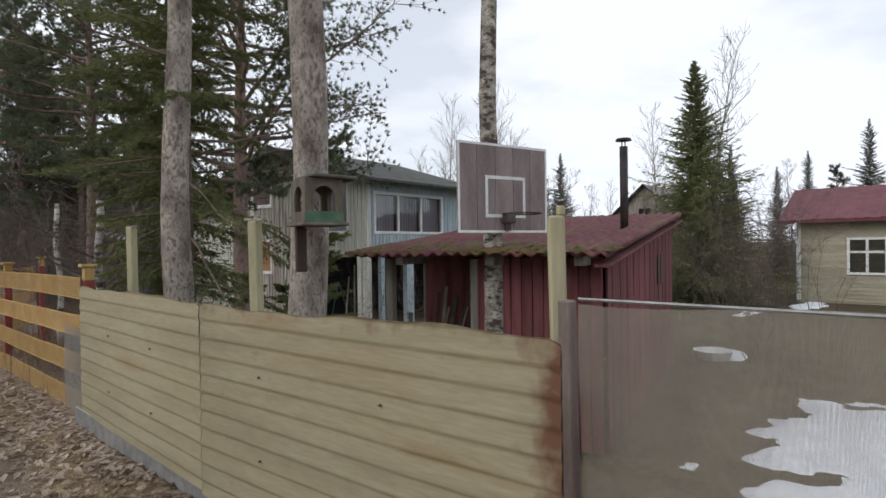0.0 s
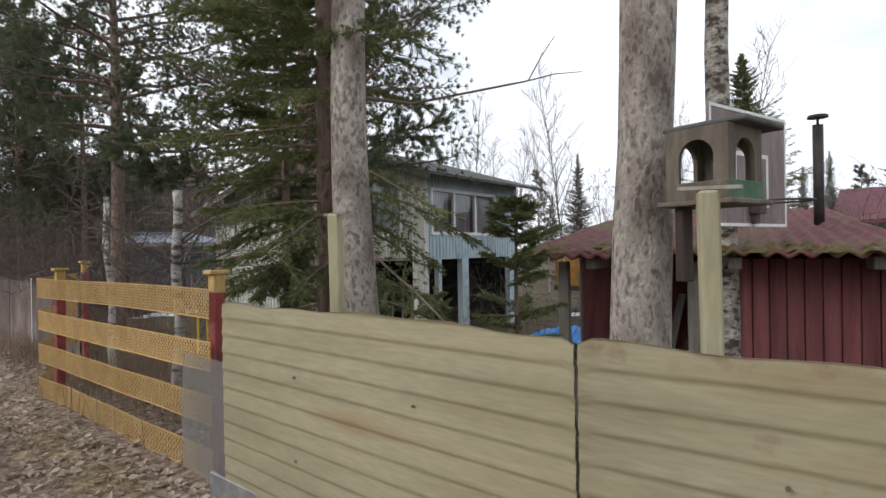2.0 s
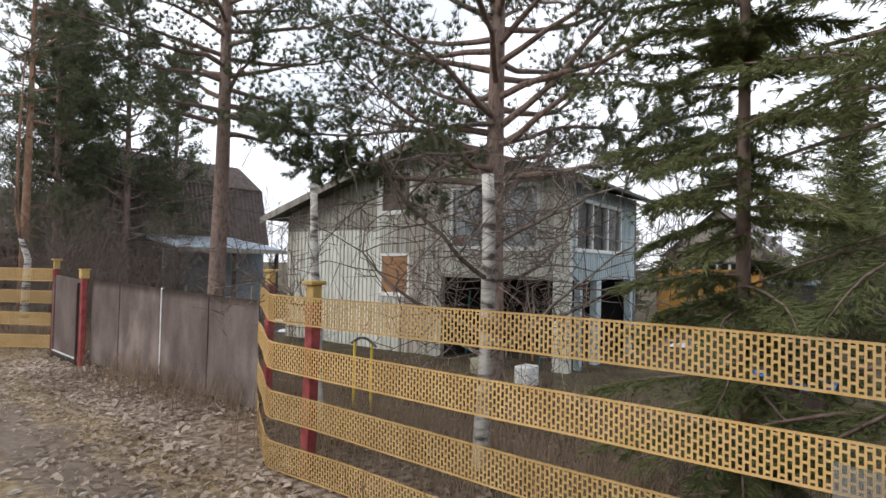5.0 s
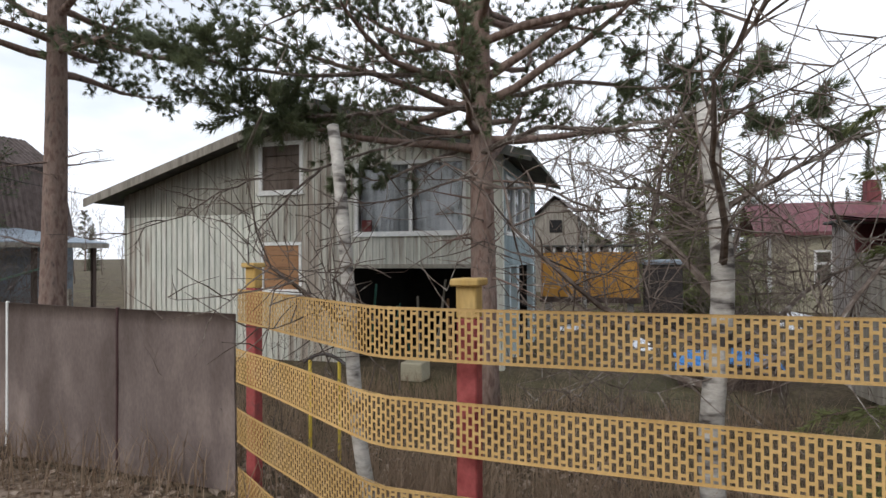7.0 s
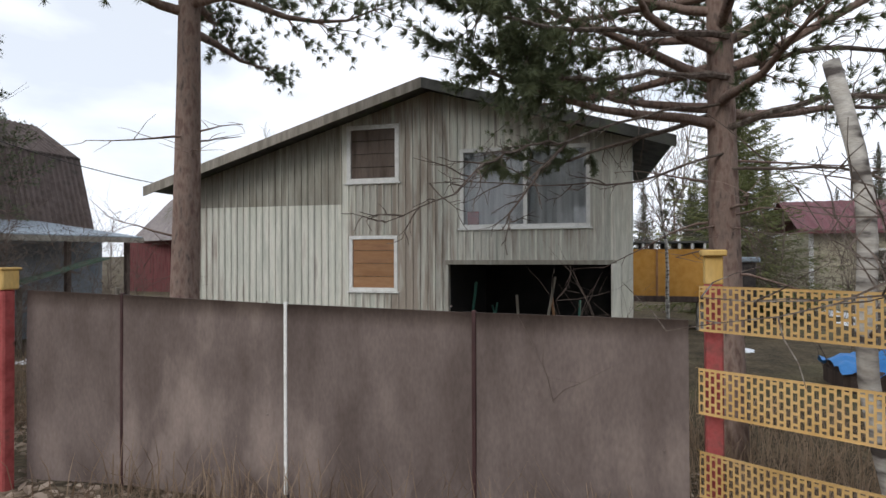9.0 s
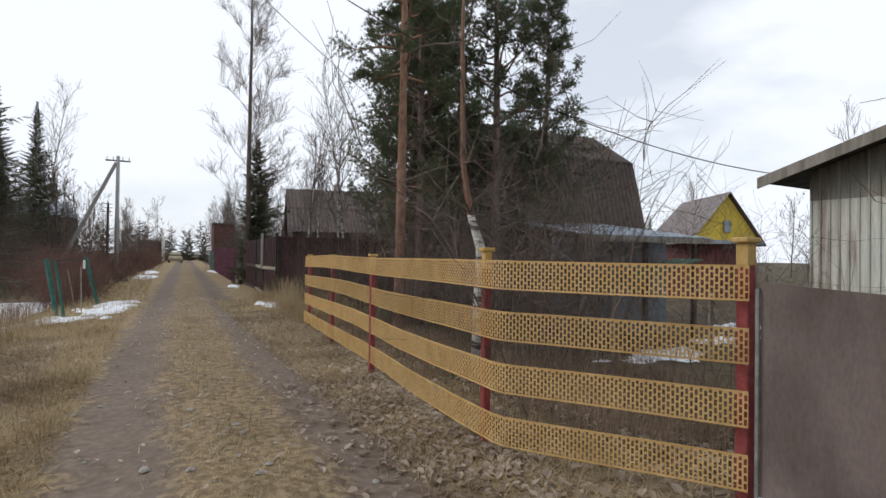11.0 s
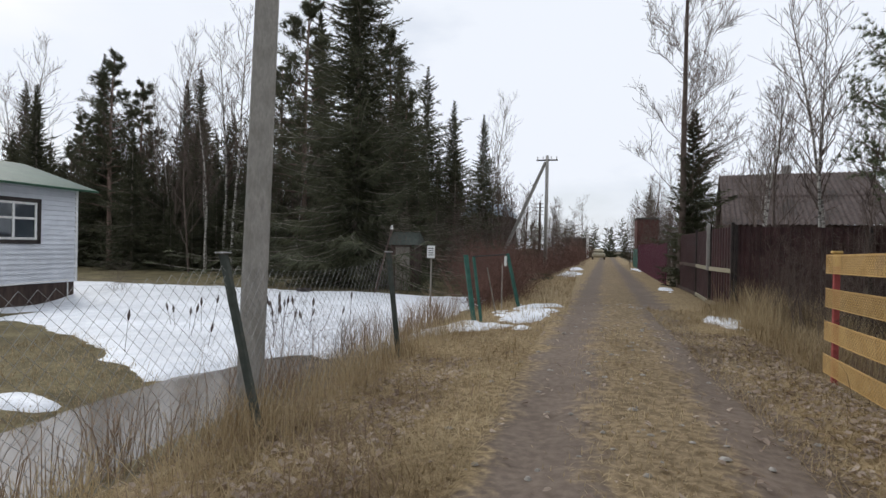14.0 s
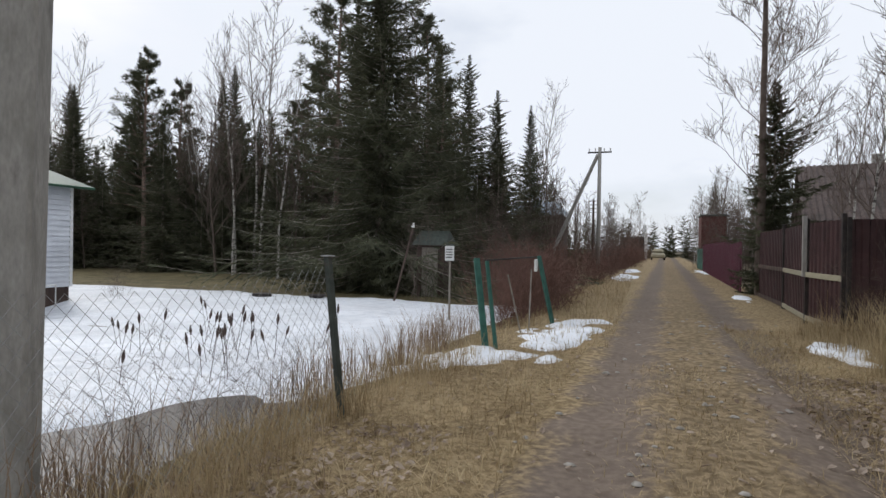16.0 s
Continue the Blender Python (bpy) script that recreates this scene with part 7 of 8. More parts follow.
def far_fences():
    e = thing("sheet_fence", (3.6, 35, 0), "dark maroon sheet fence with a gate and yellow rails", "fence")
    for a, b in (((3.62, 33.0), (3.50, 34.7)), ((3.50, 34.75), (3.70, 37.6)), ((3.70, 37.65), (3.75, 41.0))):
        part("panel", profiled(a, b, 0.08, 1.95), MAROON, e)
        part("rail", Mesh().beam((a[0] - 0.05, a[1], 0.95), (b[0] - 0.05, b[1], 0.95), 0.03, 0.10, 0.004), CREAM if a[1] < 37 else BROWN_WALL, e, "yellowish rail")
        part("rail", Mesh().beam((a[0] - 0.05, a[1], 0.1), (b[0] - 0.05, b[1], 0.1), 0.03, 0.10, 0.004), CREAM if a[1] < 37 else BROWN_WALL, e, "yellowish rail")
        part("post", Mesh().beam((a[0] - 0.03, a[1], -0.1), (a[0] - 0.03, a[1], 2.05), 0.07, 0.07, 0.006), DARK_METAL, e)
    part("post", Mesh().beam((3.42, 34.72, 0.9), (3.42, 34.72, 2.1), 0.08, 0.06, 0.006), CONCRETE, e, "pale upper post")
    for k in range(4):
        a, b = (3.64 + 2.6 * k, 32.95 - 0.05 * k), (6.2 + 2.6 * k, 32.9 - 0.05 * k)
        part("panel", profiled(a, b, -0.3, 1.95), MAROON, e)
        part("post", Mesh().beam((a[0], a[1] - 0.04, -0.4), (a[0], a[1] - 0.04, 1.98), 0.06, 0.06), DARK_METAL, e)
    f = thing("sheet_fence", (3.5, 48, 0), "crimson profiled sheet fence along the lane", "fence")
    for k in range(8):
        y = 42.5 + 2.5 * k
        part("panel", profiled((3.25 + 0.034 * (y - 42) + 0.2, y), (3.25 + 0.034 * (y - 39.5) + 0.2, y + 2.48), 0.05, 1.75), PURPLE, f)
    g = thing("picket_fence", (4.6, 66, 0), "far green painted fence beside the lane", "fence")
    for k in range(12):
        part("picket", Mesh().box(4.35, 63.4 + 0.5 * k, -0.1, 4.4, 63.8 + 0.5 * k, 1.5), PAINT_TEAL, g)
    h = thing("house", (6.0, 71.4, -0.3), "small far building of dull red brick", "house")
    part("wall", Mesh().box(4.8, 71.4, -0.6, 6.6, 74, 4.1, 0.02), BROWN_BRICK, h)
    part("roof", Mesh().box(4.7, 71.3, 4.1, 6.7, 74.1, 4.25, 0.02), ROOF_DARK, h)
    h = thing("house", (16, 68, -0.5), "far brown house under a big grey corrugated roof", "house")
    q = Matrix.Translation((9.7, 62.2, 0)) @ Matrix.Rotation(radians(-9.5), 4, "Z")
    part("wall", Mesh().box(0.4, 0.5, -1.2, 9.9, 15.2, 3.3, 0, q), BROWN_WALL, h)
    part("gable", Mesh().poly(*(q @ Vector(p) for p in ((0.4, 0.4, 3.3), (0.4, 7.9, 7.5), (0.4, 15.4, 3.3)))), BROWN_WALL, h)
    for s in (-1, 1):
        r = Mesh()
        n = 90
        for i in range(n + 1):
            x = 10.3 * i / n
            w = 0.06 * math.sin(i * 2.1)
            r.v.extend(tuple(q @ Vector(p)) for p in ((x, 7.9 + s * 7.9, 3.3 + w), (x, 7.9 + s * 4.0, 5.45 + w), (x, 7.9 + s * 3.9, 5.62 + w), (x, 7.9, 7.68 + w)))
        for i in range(n):
            for j in range(3):
                r.f.append((4 * i + j, 4 * i + 4 + j, 4 * i + 5 + j, 4 * i + 1 + j))
        part("roof", r, ROOF_BROWN, h, "weathered grey-brown corrugated roof slope")
    part("chimney", Mesh().box(4.6, 8.4, 6.8, 5.2, 9.0, 8.4, 0.02, q), CONCRETE, h)
    h = thing("house", (-9, 78, -0.5), "far dark house with a grey roof above the bushes", "house")
    part("wall", Mesh().box(-11.5, 76, -1, -7.0, 82, 4.6), BROWN_WALL, h)
    part("roof", Mesh().poly((-11.9, 75.7, 4.5), (-6.6, 75.7, 4.5), (-7.6, 79, 6.0), (-11.9, 79, 6.0)).poly((-6.6, 75.7, 4.5), (-6.6, 82, 4.5), (-7.6, 79, 6.0)), GREY_BLUE, h, "grey-blue roof")
    h = thing("house", (1.6, 112, 0), "far white building at the end of the lane", "house")
    part("wall", Mesh().box(0.6, 112, 0, 1.05, 114, 3.9), WHITE, h)
    part("side_wall", Mesh().box(-2.6, 114, -0.3, 0.6, 118, 3.0), BROWN_WALL, h)
    part("roof", Mesh().box(-2.8, 113.8, 3.0, 0.59, 118.2, 3.3), ROOF_DARK, h)
    v = thing("parked_car", (2.2, 100, 0), "far pale parked car at the end of the lane", "vehicle")
    part("body", Mesh().box(1.4, 99, 0.3, 3.15, 103, 0.95, 0.2).box(1.55, 99.9, 0.9, 3.0, 102.4, 1.5, 0.3), CREAM, v)
    for x in (1.42, 2.98):
        for y in (99.8, 102.2):
            part("wheel", Mesh().tube([(x, y, 0.3), (x + 0.15, y, 0.3)], [0.3, 0.3], 10), DARK_METAL, v)


far_fences()


def brown_house():
    e = thing("house", (12, 32, -0.7), "dark brown house with a steep gambrel corrugated roof", "house")
    x0, x1, ym = 8.6, 15.4, 32.0
    part("wall", Mesh().box(x0 + 0.2, 29.4, -1, x1 - 0.2, 34.6, 2.5), BROWN_WALL, e)
    for x in (x0 + 0.2, x1 - 0.2):
        part("gable", Mesh().poly((x, 29.3, 2.4), (x, 30.0, 4.8), (x, ym, 6.0), (x, 34.0, 4.8), (x, 34.7, 2.4)), BROWN_WALL, e)
    for s in (-1, 1):
        for (ya, za), (yb, zb) in (((2.75, 2.3), (2.05, 4.85)), ((2.1, 4.8), (0.0, 6.1))):
            r = Mesh()
            n = 110
            for i in range(n + 1):
                x = x0 + (x1 - x0) * i / n
                w = 0.02 * math.sin(i * 2.0)
                r.v.extend(((x, ym + s * ya + s * w, za + w), (x, ym + s * yb + s * w, zb + w)))
            for i in range(n):
                r.f.append((2 * i, 2 * i + 2, 2 * i + 3, 2 * i + 1))
            k = len(r.v)
            r.v.extend((x, y, z - 0.03) for x, y, z in list(r.v))
            r.f.extend(tuple(k + q for q in f[::-1]) for f in list(r.f))
            part("roof", r, ROOF_BROWN, e, "weathered dark brown corrugated roof")
    p = Mesh()
    p.poly((9.3, 25.4, 2.0), (13.5, 25.2, 2.0), (13.5, 29.3, 2.55), (9.3, 29.3, 2.55)).poly((9.3, 29.3, 2.5), (13.5, 29.3, 2.5), (13.5, 25.2, 1.95), (9.3, 25.4, 1.95)).poly((9.3, 25.4, 1.95), (13.5, 25.2, 1.95), (13.5, 25.2, 2.0), (9.3, 25.4, 2.0))
    part("porch_roof", p, GREY_BLUE, e, "pale grey metal porch roof")
    part("porch_edge", Mesh().beam((9.3, 25.36, 1.9), (13.5, 25.16, 1.9), 0.04, 0.14), WOOD_GREY, e, "grey eave board")
    part("porch_wall", Mesh().box(9.4, 26.6, -1, 13.4, 26.7, 1.95), GREY_BLUE, e, "grey-blue porch wall")
    for x in (9.4, 11.5, 13.3):
        part("porch_post", Mesh().box(x - 0.06, 25.5, -1, x + 0.06, 25.62, 1.95, 0.01), BROWN_WALL, e)
    h = thing("house", (31, 40, -0.9), "bright yellow gabled cottage with a brown roof", "house")
    part("wall", Mesh().box(30.4, 38.6, -1.2, 33.3, 44, 2.5), RED, h, "dull red lower wall")
    part("gable", Mesh().poly((28.6, 38.4, 2.6), (33.4, 37.4, 2.6), (31.0, 37.9, 5.4)), YELLOW2, h, "yellow gable")
    part("window", Mesh().box(30.7, 37.8, 3.1, 31.3, 37.86, 3.8, 0.01), GREY_BLUE, h)
    part("roof", Mesh().poly((33.7, 37.1, 2.3), (36.5, 43, 2.3), (34, 43.8, 5.5), (31.0, 37.6, 5.5)).poly((28.3, 38.3, 2.4), (31.0, 37.6, 5.55), (34, 43.8, 5.5), (31, 44.5, 2.4)), ROOF_GREY, h, "brown-grey roof")
    part("band", Mesh().beam((28.6, 38.2, 2.5), (33.5, 37.2, 2.5), 0.1, 0.22), GREY_BLUE, h, "blue trim band")
    g2 = thing("low_shelter", (10.3, 22.6, -0.6), "low shelter under a green corrugated sheet", "shelter")
    part("roof", profiled((0, 0), (0, 2.6), 0, 2.2, 0.16, 0.03), ROOF_GREEN, g2, "green corrugated sheet").matrix_basis = Matrix.Translation((8.8, 24.2, 0.72)) @ Matrix.Rotation(radians(-35), 4, "Z") @ Matrix.Rotation(radians(72), 4, "Y") @ Matrix.Translation((0, 0, 0))
    for x, y in ((8.9, 23.9), (10.6, 22.9), (9.9, 25.0)):
        part("post", Mesh().box(x - 0.04, y - 0.04, -0.8, x + 0.04, y + 0.04, 0.75, 0.005), WOOD_GREY, g2)


brown_house()


# ---- yard of the neighbouring cottage ----
def cream_house():
    e = thing("house", (32, 2, -1), "cream clapboard cottage with a dark red metal roof", "house")
    x0, y1, y0, zb = 30.0, 5.3, -3.5, -1.05
    part("wall", Mesh().box(x0 + 0.03, y0, zb - 0.3, x0 + 6, y1, 2.35), CREAM, e, "cream boards")
    for k in range(21):
        z = zb + 0.16 * k
        spans = ((y0, y1),) if not (0.05 < z + 0.1 < 1.75) else ((y0, -0.9), (1.2, 1.45), (3.55, y1))
        for a, b in spans:
            q = Mesh().poly((x0 + 0.0, b, z), (x0 + 0.0, a, z), (x0 + 0.026, a, z + 0.158), (x0 + 0.026, b, z + 0.158)).poly((x0 + 0.03, b, z), (x0 + 0.03, a, z), (x0, a, z), (x0, b, z))
            part("clapboard", q, CREAM, e)
    part("corner_board", Mesh().box(x0 - 0.02, y1 - 0.14, zb, x0 + 0.1, y1 + 0.03, 2.35, 0.01), WHITE, e)
    for a, b in ((-0.8, 1.1), (1.55, 3.45)):
        f = Mesh()
        for k in range(4):
            y = a + (b - a) * k / 3
            f.box(x0 - 0.04, y - 0.05, 0.15, x0 + 0.03, y + 0.05, 1.6, 0.005)
        for z in (0.15, 1.05, 1.6):
            f.box(x0 - 0.042, a - 0.06, z - 0.05, x0 + 0.03, b + 0.06, z + 0.05, 0.005)
        fr = part("window", f, WHITE, e, "white veranda window frame")
        part("pane", Mesh().poly((x0 + 0.01, b, 0.15), (x0 + 0.01, a, 0.15), (x0 + 0.01, a, 1.6), (x0 + 0.01, b, 1.6)), GLASS, fr)
    r = Mesh()
    n = 60
    for i in range(n + 1):
        y = y0 - 0.5 + (y1 - y0 + 1.1) * i / n
        w = 0.02 * math.sin(i * 2.2)
        r.v.extend(((x0 - 0.6, y, 2.45 + w), (x0 + 3, y, 4.0 + w), (x0 + 6.6, y, 2.45 + w)))
    for i in range(n):
        for j in (0, 1):
            a = 3 * i + j
            r.f.append((a, a + 1, a + 4, a + 3))
    part("roof", r, ROOF_RED2, e, "dark red ribbed metal roof")
    part("eave_board", Mesh().box(x0 - 0.6, y0 - 0.5, 2.3, x0 - 0.55, y1 + 0.6, 2.44), ROOF_RED2, e)
    part("chimney", Mesh().box(x0 + 3.2, 0, 3.6, x0 + 3.8, 0.6, 5.0, 0.02), RED, e)
    k = 0.917
    e.matrix_basis = Matrix.Translation((1.04 * (1 - k), 0.13 * (1 - k), 1.6 * (1 - k))) @ Matrix.Scale(k, 4) @ e.matrix_basis
    b = thing("garden_bench", (29, 7.0, -0.9), "rough grey plank bench in the yard", "bench")
    part("seat", Mesh().box(28.6, 5.9, -0.5, 29.0, 8.6, -0.44, 0.01), WOOD_GREY, b)
    for y in (6.2, 8.3):
        part("leg", Mesh().box(28.65, y - 0.05, -1.1, 28.95, y + 0.05, -0.5, 0.01), WOOD_GREY, b)
    f = thing("pallet_stack", (26, 6.6, -0.9), "low stack of grey boards on the grass", "boards")
    for k in range(4):
        part("board", Mesh().box(25.5, 5.4 + 0.1 * k, -1.0 + 0.12 * k, 26.2, 8.2, -0.9 + 0.12 * k, 0.01), WOOD_GREY, f)
    h = thing("house", (41.5, 15.4, -1), "far grey house behind the trees", "house")
    part("wall", Mesh().box(38, 12.4, -1.5, 45, 18.4, 2.6), WOOD_GREY, h)
    part("gable", Mesh().poly((38, 18.4, 2.6), (38, 12.4, 2.6), (38, 15.4, 5.2)), WOOD_GREY, h)
    for y in (12.0, 18.8):
        part("roof", Mesh().poly((37.6, y, 2.4), (45.4, y, 2.4), (45.4, 15.4, 5.4), (37.6, 15.4, 5.4)), ROOF_GREY, h)
    # window block in the same near-black, its dark inside painted on
    part("window", Mesh().box(37.93, 15.0, 3.0, 37.99, 15.8, 3.8), SHADE_BLACK, h)


cream_house()


def ochre_shed():
    e = thing("garden_shed", (19, 11, -0.7), "ochre panelled garden shed with a flat dark roof", "shed")
    q = Matrix.Translation((18.75, 12.65, 0.45)) @ Matrix.Rotation(radians(-88), 4, "Z")
    part("wall", Mesh().box(0, 0, -0.25, 2.95, 2.0, 1.15, 0.01, q), YELLOW, e, "ochre panel")
    for s in (0.02, 1.5, 2.93):
        part("stud", Mesh().box(s - 0.03, -0.03, -0.25, s + 0.03, 0.0, 1.15, 0.004, q), BROWN_BOARD, e)
    part("sill", Mesh().box(-0.05, -0.05, -0.42, 3.0, 2.0, -0.25, 0.01, q), BROWN_WALL, e)
    for s in (0.2, 2.7):
        part("leg", Mesh().box(s - 0.1, 0.1, -1.4, s + 0.1, 0.3, -0.42, 0.01, q), CONCRETE, e)
    part("roof_frame", Mesh().box(-0.1, -0.15, 1.32, 3.05, 2.1, 1.38, 0.01, q), ROOF_DARK, e, "dark flat roof")
    for k in range(9):
        part("rafter", Mesh().box(0.05 + 0.34 * k, -0.1, 1.15, 0.12 + 0.34 * k, 1.9, 1.32, 0.004, q), WHITE, e)
    part("side_box", Mesh().box(3.08, 0.2, -1.4, 4.2, 1.4, 0.75, 0.02, q), DARK_METAL, e, "dark cabinet under a pale cover")
    part("cover", Mesh().box(3.02, 0.1, 0.75, 4.3, 1.5, 0.90, 0.03, q), GREY_BLUE, e)


ochre_shed()


def grey_shed():
    e = thing("plank_shed", (11.7, 5.5, -0.8), "weathered grey plank shed with a low flat roof", "shed")
    x0, x1, y0, y1, zb, zt = 11.06, 12.35, 4.75, 6.28, -0.95, 2.02
    part("core_wall", Mesh().box(x0 + 0.03, y0 + 0.03, zb, x1 - 0.03, y1 - 0.03, zt - 0.02), WOOD_GREY, e)
    for k in range(12):
        y = y0 + (y1 - y0) * k / 12
        part("plank", Mesh().box(x0 - 0.008 * (k % 3), y + 0.004, zb, x0 + 0.028, y + (y1 - y0) / 12 - 0.004, zt, 0.004), WOOD_PALE, e)
    for k in range(15):
        x = x0 + 0.03 + (x1 - x0 - 0.03) * k / 15
        part("plank", Mesh().box(x + 0.004, y1 - 0.028, zb, x + (x1 - x0 - 0.03) / 15 - 0.004, y1 + 0.008 * (k % 3), zt, 0.004), WOOD_PALE, e)
    part("roof", Mesh().box(x0 - 0.12, y0 - 0.12, zt, x1 + 0.12, y1 + 0.12, zt + 0.05, 0.01), ROOF_DARK, e, "dark flat roof sheet")


grey_shed()


def clutter():
    a = thing("play_arch", (5.6, 12.2, -0.5), "small bent black rail on two yellow legs", "garden frame")
    pts = [(5.7 + 0.0, 12.62 - 0.5 * t, 0.42 + 0.10 * math.sin(math.pi * t)) for t in np.linspace(0, 1, 9)]
    part("rail", Mesh().tube(pts, [0.018] * 9, 6), DARK_METAL, a)
    for y in (12.55, 12.2):
        part("leg", Mesh().tube([(5.7, y, -0.75), (5.7, y, 0.45)], [0.02, 0.02], 6), YELLOW2, a, "yellow leg")
    o = Mesh()
    n = 14
    for j in range(n + 1):
        for i in range(n + 1):
            o.v.append((10.7 + 1.2 * i / n, 7.3 + 1.6 * j / n, ground_z(11, 8) + 0.55 + 0.25 * noise.noise((i * 0.35, j * 0.35, 3)) - 0.25 * (abs(i / n - 0.5) + abs(j / n - 0.5))))
    for j in range(n):
        for i in range(n):
            k = j * (n + 1) + i
            o.f.append((k, k + 1, k + n + 2, k + n + 1))
    tagged(o.ob("tarpaulin", BLUE_TARP, smooth=True), "crumpled blue tarpaulin on a heap in the yard", "tarpaulin")
    hp = Mesh().box(10.75, 7.35, ground_z(11, 8) - 0.1, 11.85, 8.85, ground_z(11, 8) + 0.32, 0.08).ob("firewood_pile", BROWN_WALL)
    tagged(hp, "dark low heap of firewood under a tarpaulin", "heap")
    b = Mesh().box(9.1, 11.7, -0.62, 9.5, 12.0, -0.25, 0.02).ob("white_box", WHITE)
    tagged(b, "white box standing before the open ground floor", "box", "boxes before the house")
    b = Mesh().box(9.5, 12.9, -0.62, 9.9, 13.3, -0.3, 0.02).ob("cardboard_box", CREAM)
    tagged(b, "pale box standing before the open ground floor", "box", "boxes before the house")
    for k in range(7):
        r = random.Random(60 + k)
        s = 5.6 + 0.36 * k
        o = Mesh().beam(HOUSE @ Vector((s, 0.6 + r.random(), -0.7)), HOUSE @ Vector((s + r.uniform(-0.5, 0.8), 0.4 + r.random(), r.uniform(0.2, 1.1))), 0.05, 0.03, 0.004).ob("old_plank", r.choice((WOOD_GREY, PAINT_TEAL, BROWN_BOARD)))
        tagged(o, "old plank stored in the open ground floor", "plank", "planks stored under the house")
    d = Mesh().tube([(12.6, 3.6, -0.75), (12.6, 3.6, -0.6), (12.6, 3.6, -0.5)], [0.25, 0.32, 0.36], 14).ob("enamel_basin", WHITE)
    tagged(d, "white enamel basin on the ground", "basin")
    st = Mesh().tube([(4.6, 9.4, -0.65), (4.6, 9.4, -0.25)], [0.16, 0.14], 10).ob("tree_stump", WOOD_GREY)
    tagged(st, "low grey stump in the dead grass", "stump")


clutter()


# ---- grass, leaves and stones ----
def scatter_blades(name, count, spots, h, w, mt, seed, label, lie=0.25):
    rnd = random.Random(seed)
    m = Mesh()
    for _ in range(count):
        x, y = spots(rnd)
        z = ground_z(x, y) - 0.01
        a = rnd.uniform(0, 6.28)
        ln = h * rnd.uniform(0.45, 1.15)
        flat = rnd.random() < lie
        lean = rnd.uniform(1.2, 2.6) if flat else rnd.uniform(0.05, 0.5)
        d = Vector((math.cos(a) * lean, math.sin(a) * lean, 1.0)).normalized()
        s = Vector((-math.sin(a), math.cos(a), 0)) * w
        p = Vector((x, y, z))
        mid = p + d * ln * 0.55
        tip = p + d * ln + Vector((math.cos(a), math.sin(a), -0.5)) * ln * 0.18
        i = len(m.v)
        m.v.extend((tuple(p - s), tuple(p + s), tuple(mid + s * 0.8), tuple(mid - s * 0.8), tuple(tip)))
        m.f.append((i, i + 1, i + 2, i + 3))
        m.f.append((i + 3, i + 2, i + 4))
    return tagged(m.ob(name, mt), label, "grass", kind="stuff")


def clumped(x0, x1, y0, y1, n, r, seed, bias=1.0):
    rr = random.Random(seed)
    cs = [(rr.uniform(x0, x1), rr.uniform(y0, y1)) for _ in range(n)]

    def pick(rnd):
        cx, cy = rnd.choice(cs)
        return cx + rnd.gauss(0, r), cy + rnd.gauss(0, r)
    return pick


def area(x0, x1, y0, y1):
    return lambda rnd: (rnd.uniform(x0, x1), rnd.uniform(y0, y1))


scatter_blades("dry_grass", 6500, clumped(-2.9, -1.7, 17.0, 30.5, 170, 0.13, 1), 0.42, 0.003, STRAW, 2, "tall dry straw grass along the chain-link fence", 0.2)
scatter_blades("dry_grass", 22000, area(-2.3, -0.3, 13.5, 30), 0.19, 0.0034, STRAW, 3, "flattened dry straw on the bank", 0.85)
scatter_blades("dry_grass", 22000, area(1.75, 3.3, 16.8, 33), 0.18, 0.0034, STRAW, 4, "flattened dry straw on the verge", 0.9)
scatter_blades("dry_grass", 3000, clumped(3.0, 3.7, 26.2, 33.0, 50, 0.14, 5), 0.45, 0.0035, STRAW, 6, "tall dry grass at the end of the strip fence", 0.15)
scatter_blades("dead_weeds", 2600, clumped(3.4, 5.6, 29.0, 32.6, 80, 0.16, 51), 0.95, 0.004, STRAW, 52, "tall dead weeds before the maroon fence", 0.1)
scatter_blades("dry_grass", 15000, clumped(3.1, 9.0, 6.8, 15, 230, 0.28, 7), 0.5, 0.0035, WEED, 8, "dead brown weeds in the yard", 0.35)
scatter_blades("dry_grass", 11000, clumped(3.2, 8.5, 17.5, 27, 190, 0.26, 9), 0.5, 0.0035, WEED, 10, "dead brown weeds behind the strip fence", 0.3)
scatter_blades("dry_grass", 5000, area(-2.0, 0.0, 30, 52), 0.28, 0.005, STRAW, 11, "dry grass beside the lane", 0.6)
scatter_blades("dry_grass", 9000, lambda q: (lane_x(22) + q.gauss(0, 0.28), q.uniform(12.5, 29)), 0.09, 0.003, STRAW, 12, "short dry grass between the wheel tracks", 0.8)
scatter_blades("dead_weeds", 1700, clumped(-3.4, -2.3, 18, 33, 60, 0.14, 13), 0.85, 0.004, WEED, 14, "tall dead brown weed stalks along the ditch", 0.05)
scatter_blades("dry_grass", 11000, area(-9.0, -4.35, 20.5, 28.5), 0.11, 0.004, STRAW, 15, "short dry grass on the bank beyond the ditch", 0.5)


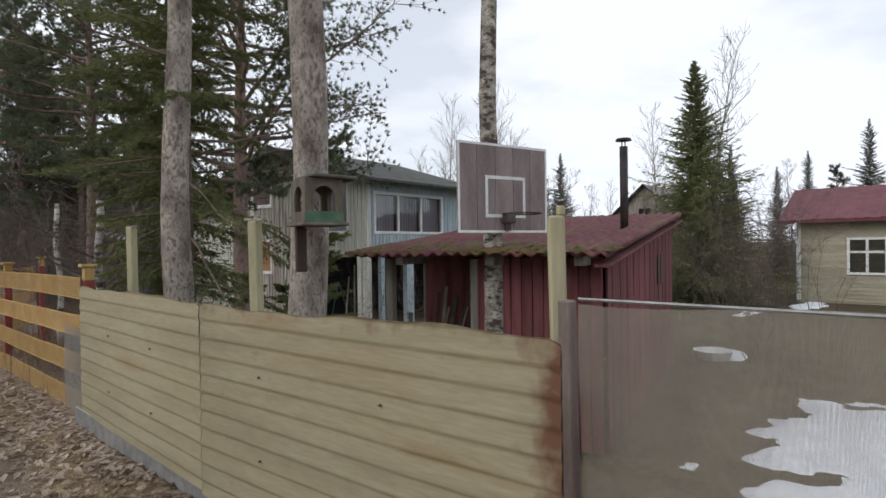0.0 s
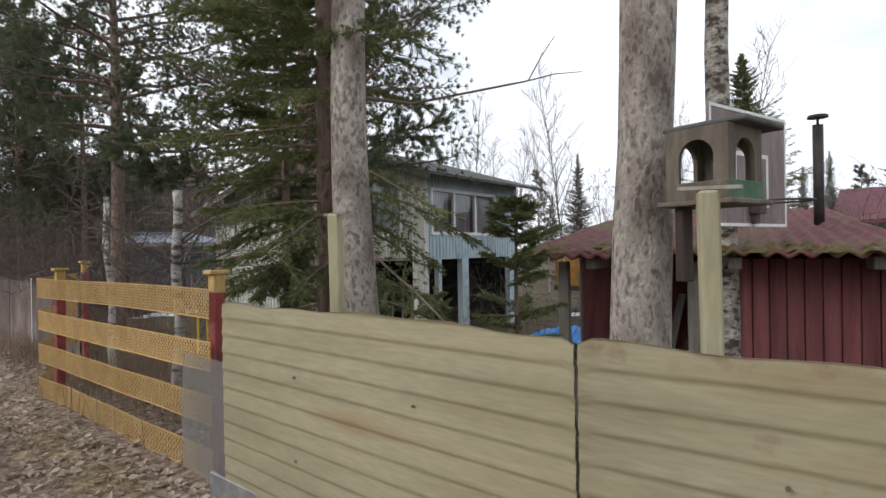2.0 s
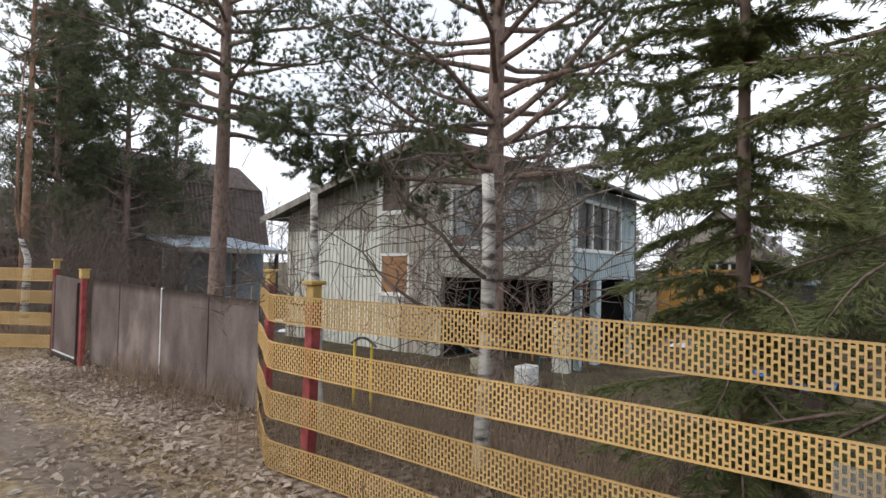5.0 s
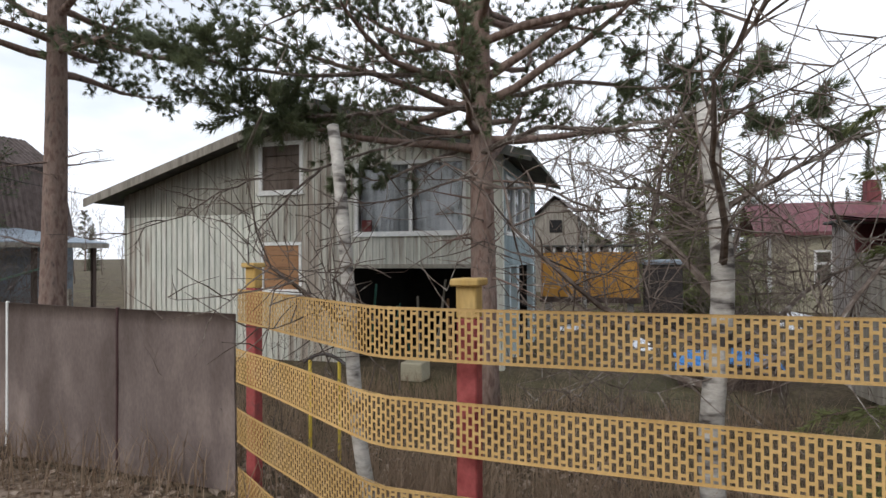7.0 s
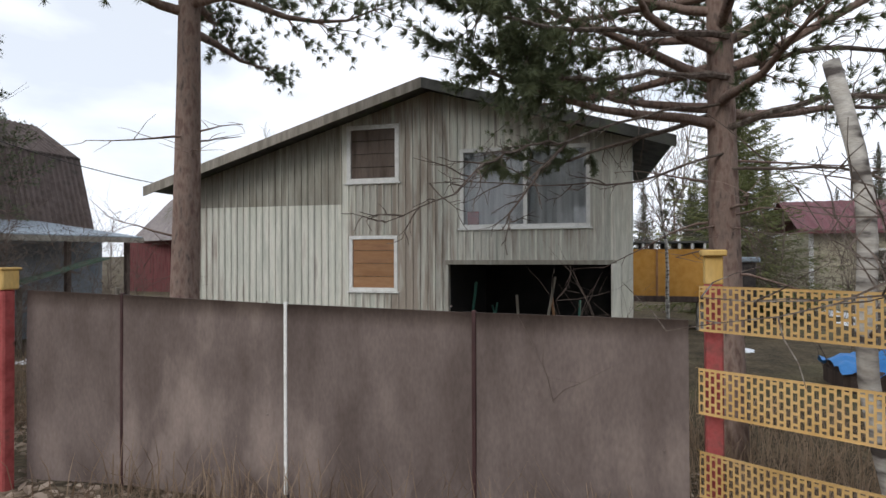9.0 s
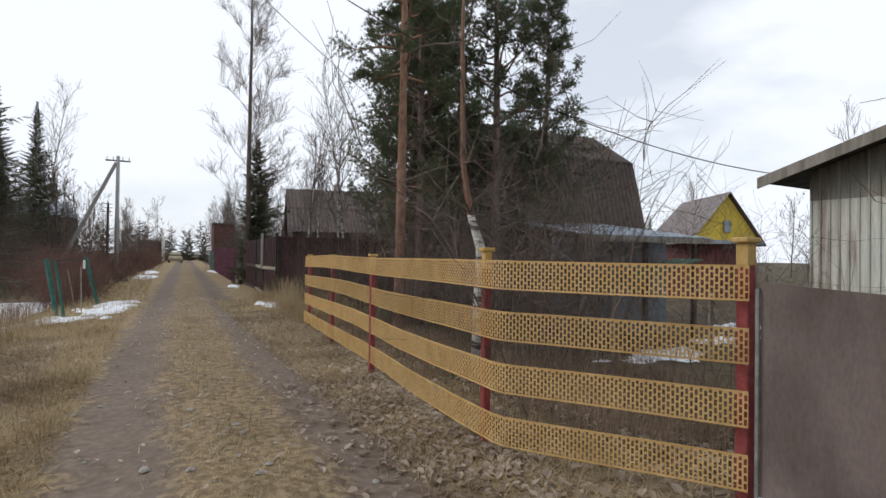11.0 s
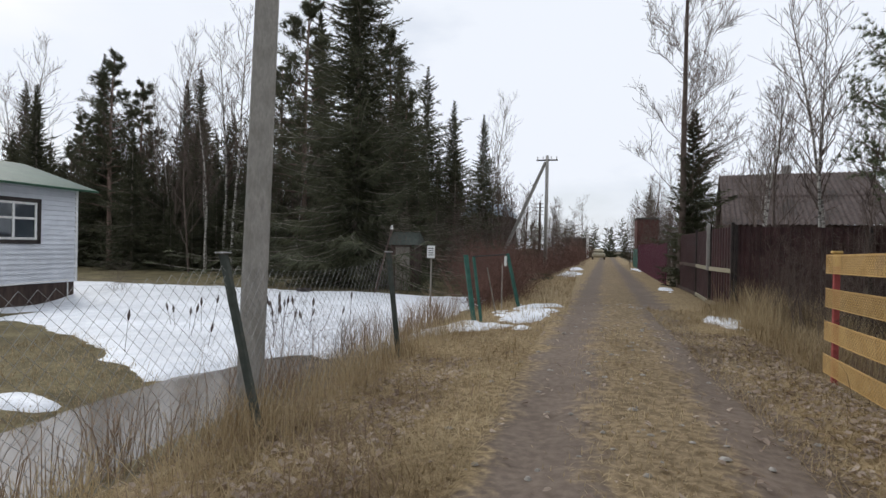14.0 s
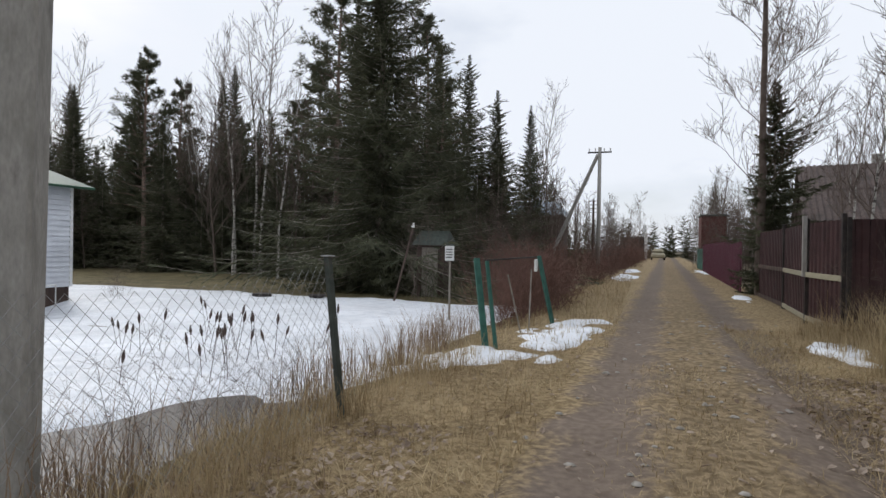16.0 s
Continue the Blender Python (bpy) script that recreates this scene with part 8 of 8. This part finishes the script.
def scatter_leaves(name, count, spots, size, seed, label):
    rnd = random.Random(seed)
    m = Mesh()
    for _ in range(count):
        x, y = spots(rnd)
        z = ground_z(x, y) + 0.004 + rnd.random() * 0.015
        s = size * rnd.uniform(0.5, 1.2)
        a = rnd.uniform(0, 6.28)
        u = Vector((math.cos(a), math.sin(a), rnd.uniform(-0.5, 0.5))) * s
        v = Vector((-math.sin(a), math.cos(a), rnd.uniform(-0.5, 0.5))) * s * 0.62
        c = Vector((x, y, z + 0.3 * s))
        up = Vector((0, 0, 0.25 * s))
        i = len(m.v)
        m.v.extend(tuple(q) for q in (c - u, c - u * 0.3 + v + up, c + u * 0.5 + v * 0.7 + up, c + u, c + u * 0.5 - v * 0.7 + up, c - u * 0.3 - v + up))
        m.f.append((i, i + 1, i + 2, i + 3))
        m.f.append((i, i + 3, i + 4, i + 5))
    return tagged(m.ob(name, LEAF), label, "leaves", kind="stuff")


def verge(rnd):
    y = rnd.uniform(2.0, 21.0)
    x = 2.62 - abs(rnd.gauss(0, 0.62))
    if 11.8 < y < 16.6:
        x += rnd.uniform(0, 0.85)
    return x, y


scatter_leaves("fallen_leaves", 7000, verge, 0.034, 21, "brown and pale fallen leaves along the fence")
scatter_leaves("fallen_leaves", 4000, area(2.7, 6.5, 6, 24), 0.045, 22, "fallen leaves in the yard behind the strips")
scatter_leaves("fallen_leaves", 3500, lambda q: (-0.9 - abs(q.gauss(0, 0.7)), q.uniform(12, 26)), 0.032, 24, "brown fallen leaves in the straw of the bank")
scatter_blades("dead_weeds", 7500, clumped(-2.4, -0.7, 13, 25, 90, 0.22, 53), 0.22, 0.0035, WEED, 54, "broken brown stalks lying on the bank", 0.8)
scatter_leaves("fallen_leaves", 1200, area(-2.4, 2.4, 3, 30), 0.03, 23, "scattered fallen leaves on the lane")
scatter_leaves("fallen_leaves", 3500, lambda q: (2.9 - abs(q.gauss(0, 0.5)), q.uniform(18, 29)), 0.034, 25, "fallen leaves in the grass under the strip fence")


def pebbles():
    rnd = random.Random(31)
    m = Mesh()
    for _ in range(420):
        y = rnd.uniform(9, 34)
        x = lane_x(y) + rnd.gauss(0, 0.8)
        r = rnd.uniform(0.008, 0.03) * (1.8 if rnd.random() < 0.05 else 1)
        z = ground_z(x, y)
        sx, sy = rnd.uniform(0.8, 1.7), rnd.uniform(0.7, 1.1)
        ring = [(x + sx * r * math.cos(t), y + sy * r * math.sin(t), z + 0.2 * r) for t in (0, 1.05, 2.09, 3.14, 4.19, 5.24)]
        top = [(x + 0.55 * sx * r * math.cos(t + 0.3), y + 0.55 * sy * r * math.sin(t + 0.3), z + 0.75 * r) for t in (0, 2.09, 4.19)]
        i = len(m.v)
        m.v.extend(ring + top)
        for a, b, c in ((0, 1, 6), (1, 2, 7), (1, 7, 6), (2, 3, 7), (3, 4, 8), (3, 8, 7), (4, 5, 8), (5, 0, 6), (5, 6, 8), (6, 7, 8)):
            m.f.append((i + a, i + b, i + c))
    tagged(m.ob("pebbles", STONE, smooth=True), "pale stones trodden into the lane", "stones", kind="stuff")


pebbles()

scatter_blades("dry_grass", 12000, lambda q: (-0.35 - abs(q.gauss(0, 0.7)), q.uniform(11.5, 23)), 0.13, 0.0028, STRAW, 41, "matted straw on the bank of the lane", 0.9)
scatter_blades("dry_grass", 7000, lambda q: (2.5 - abs(q.gauss(0, 0.45)), q.uniform(3, 19)), 0.10, 0.0028, STRAW, 42, "short dry grass among the leaves by the fence", 0.8)


def reeds():
    rnd = random.Random(77)
    m = Mesh()
    for _ in range(34):
        x, y = -4.6 - abs(rnd.gauss(0, 1.3)), 28.6 + rnd.gauss(0, 1.0)
        z = ground_z(x, y) - 0.05
        h = rnd.uniform(0.35, 0.75)
        a = rnd.uniform(0, 6.28)
        tip = Vector((x + 0.12 * math.cos(a), y + 0.12 * math.sin(a), z + h))
        m.tube([(x, y, z), tip], [0.006, 0.004], 4, cap=False)
        d = (tip - Vector((x, y, z))).normalized()
        m.tube([tip - d * 0.02, tip + d * 0.06, tip + d * 0.15], [0.010, 0.024, 0.006], 6)
    tagged(m.ob("dead_weeds", BROWN_WALL), "dead stalks with dark seed heads sticking out of the snow", "weeds", kind="stuff")


reeds()
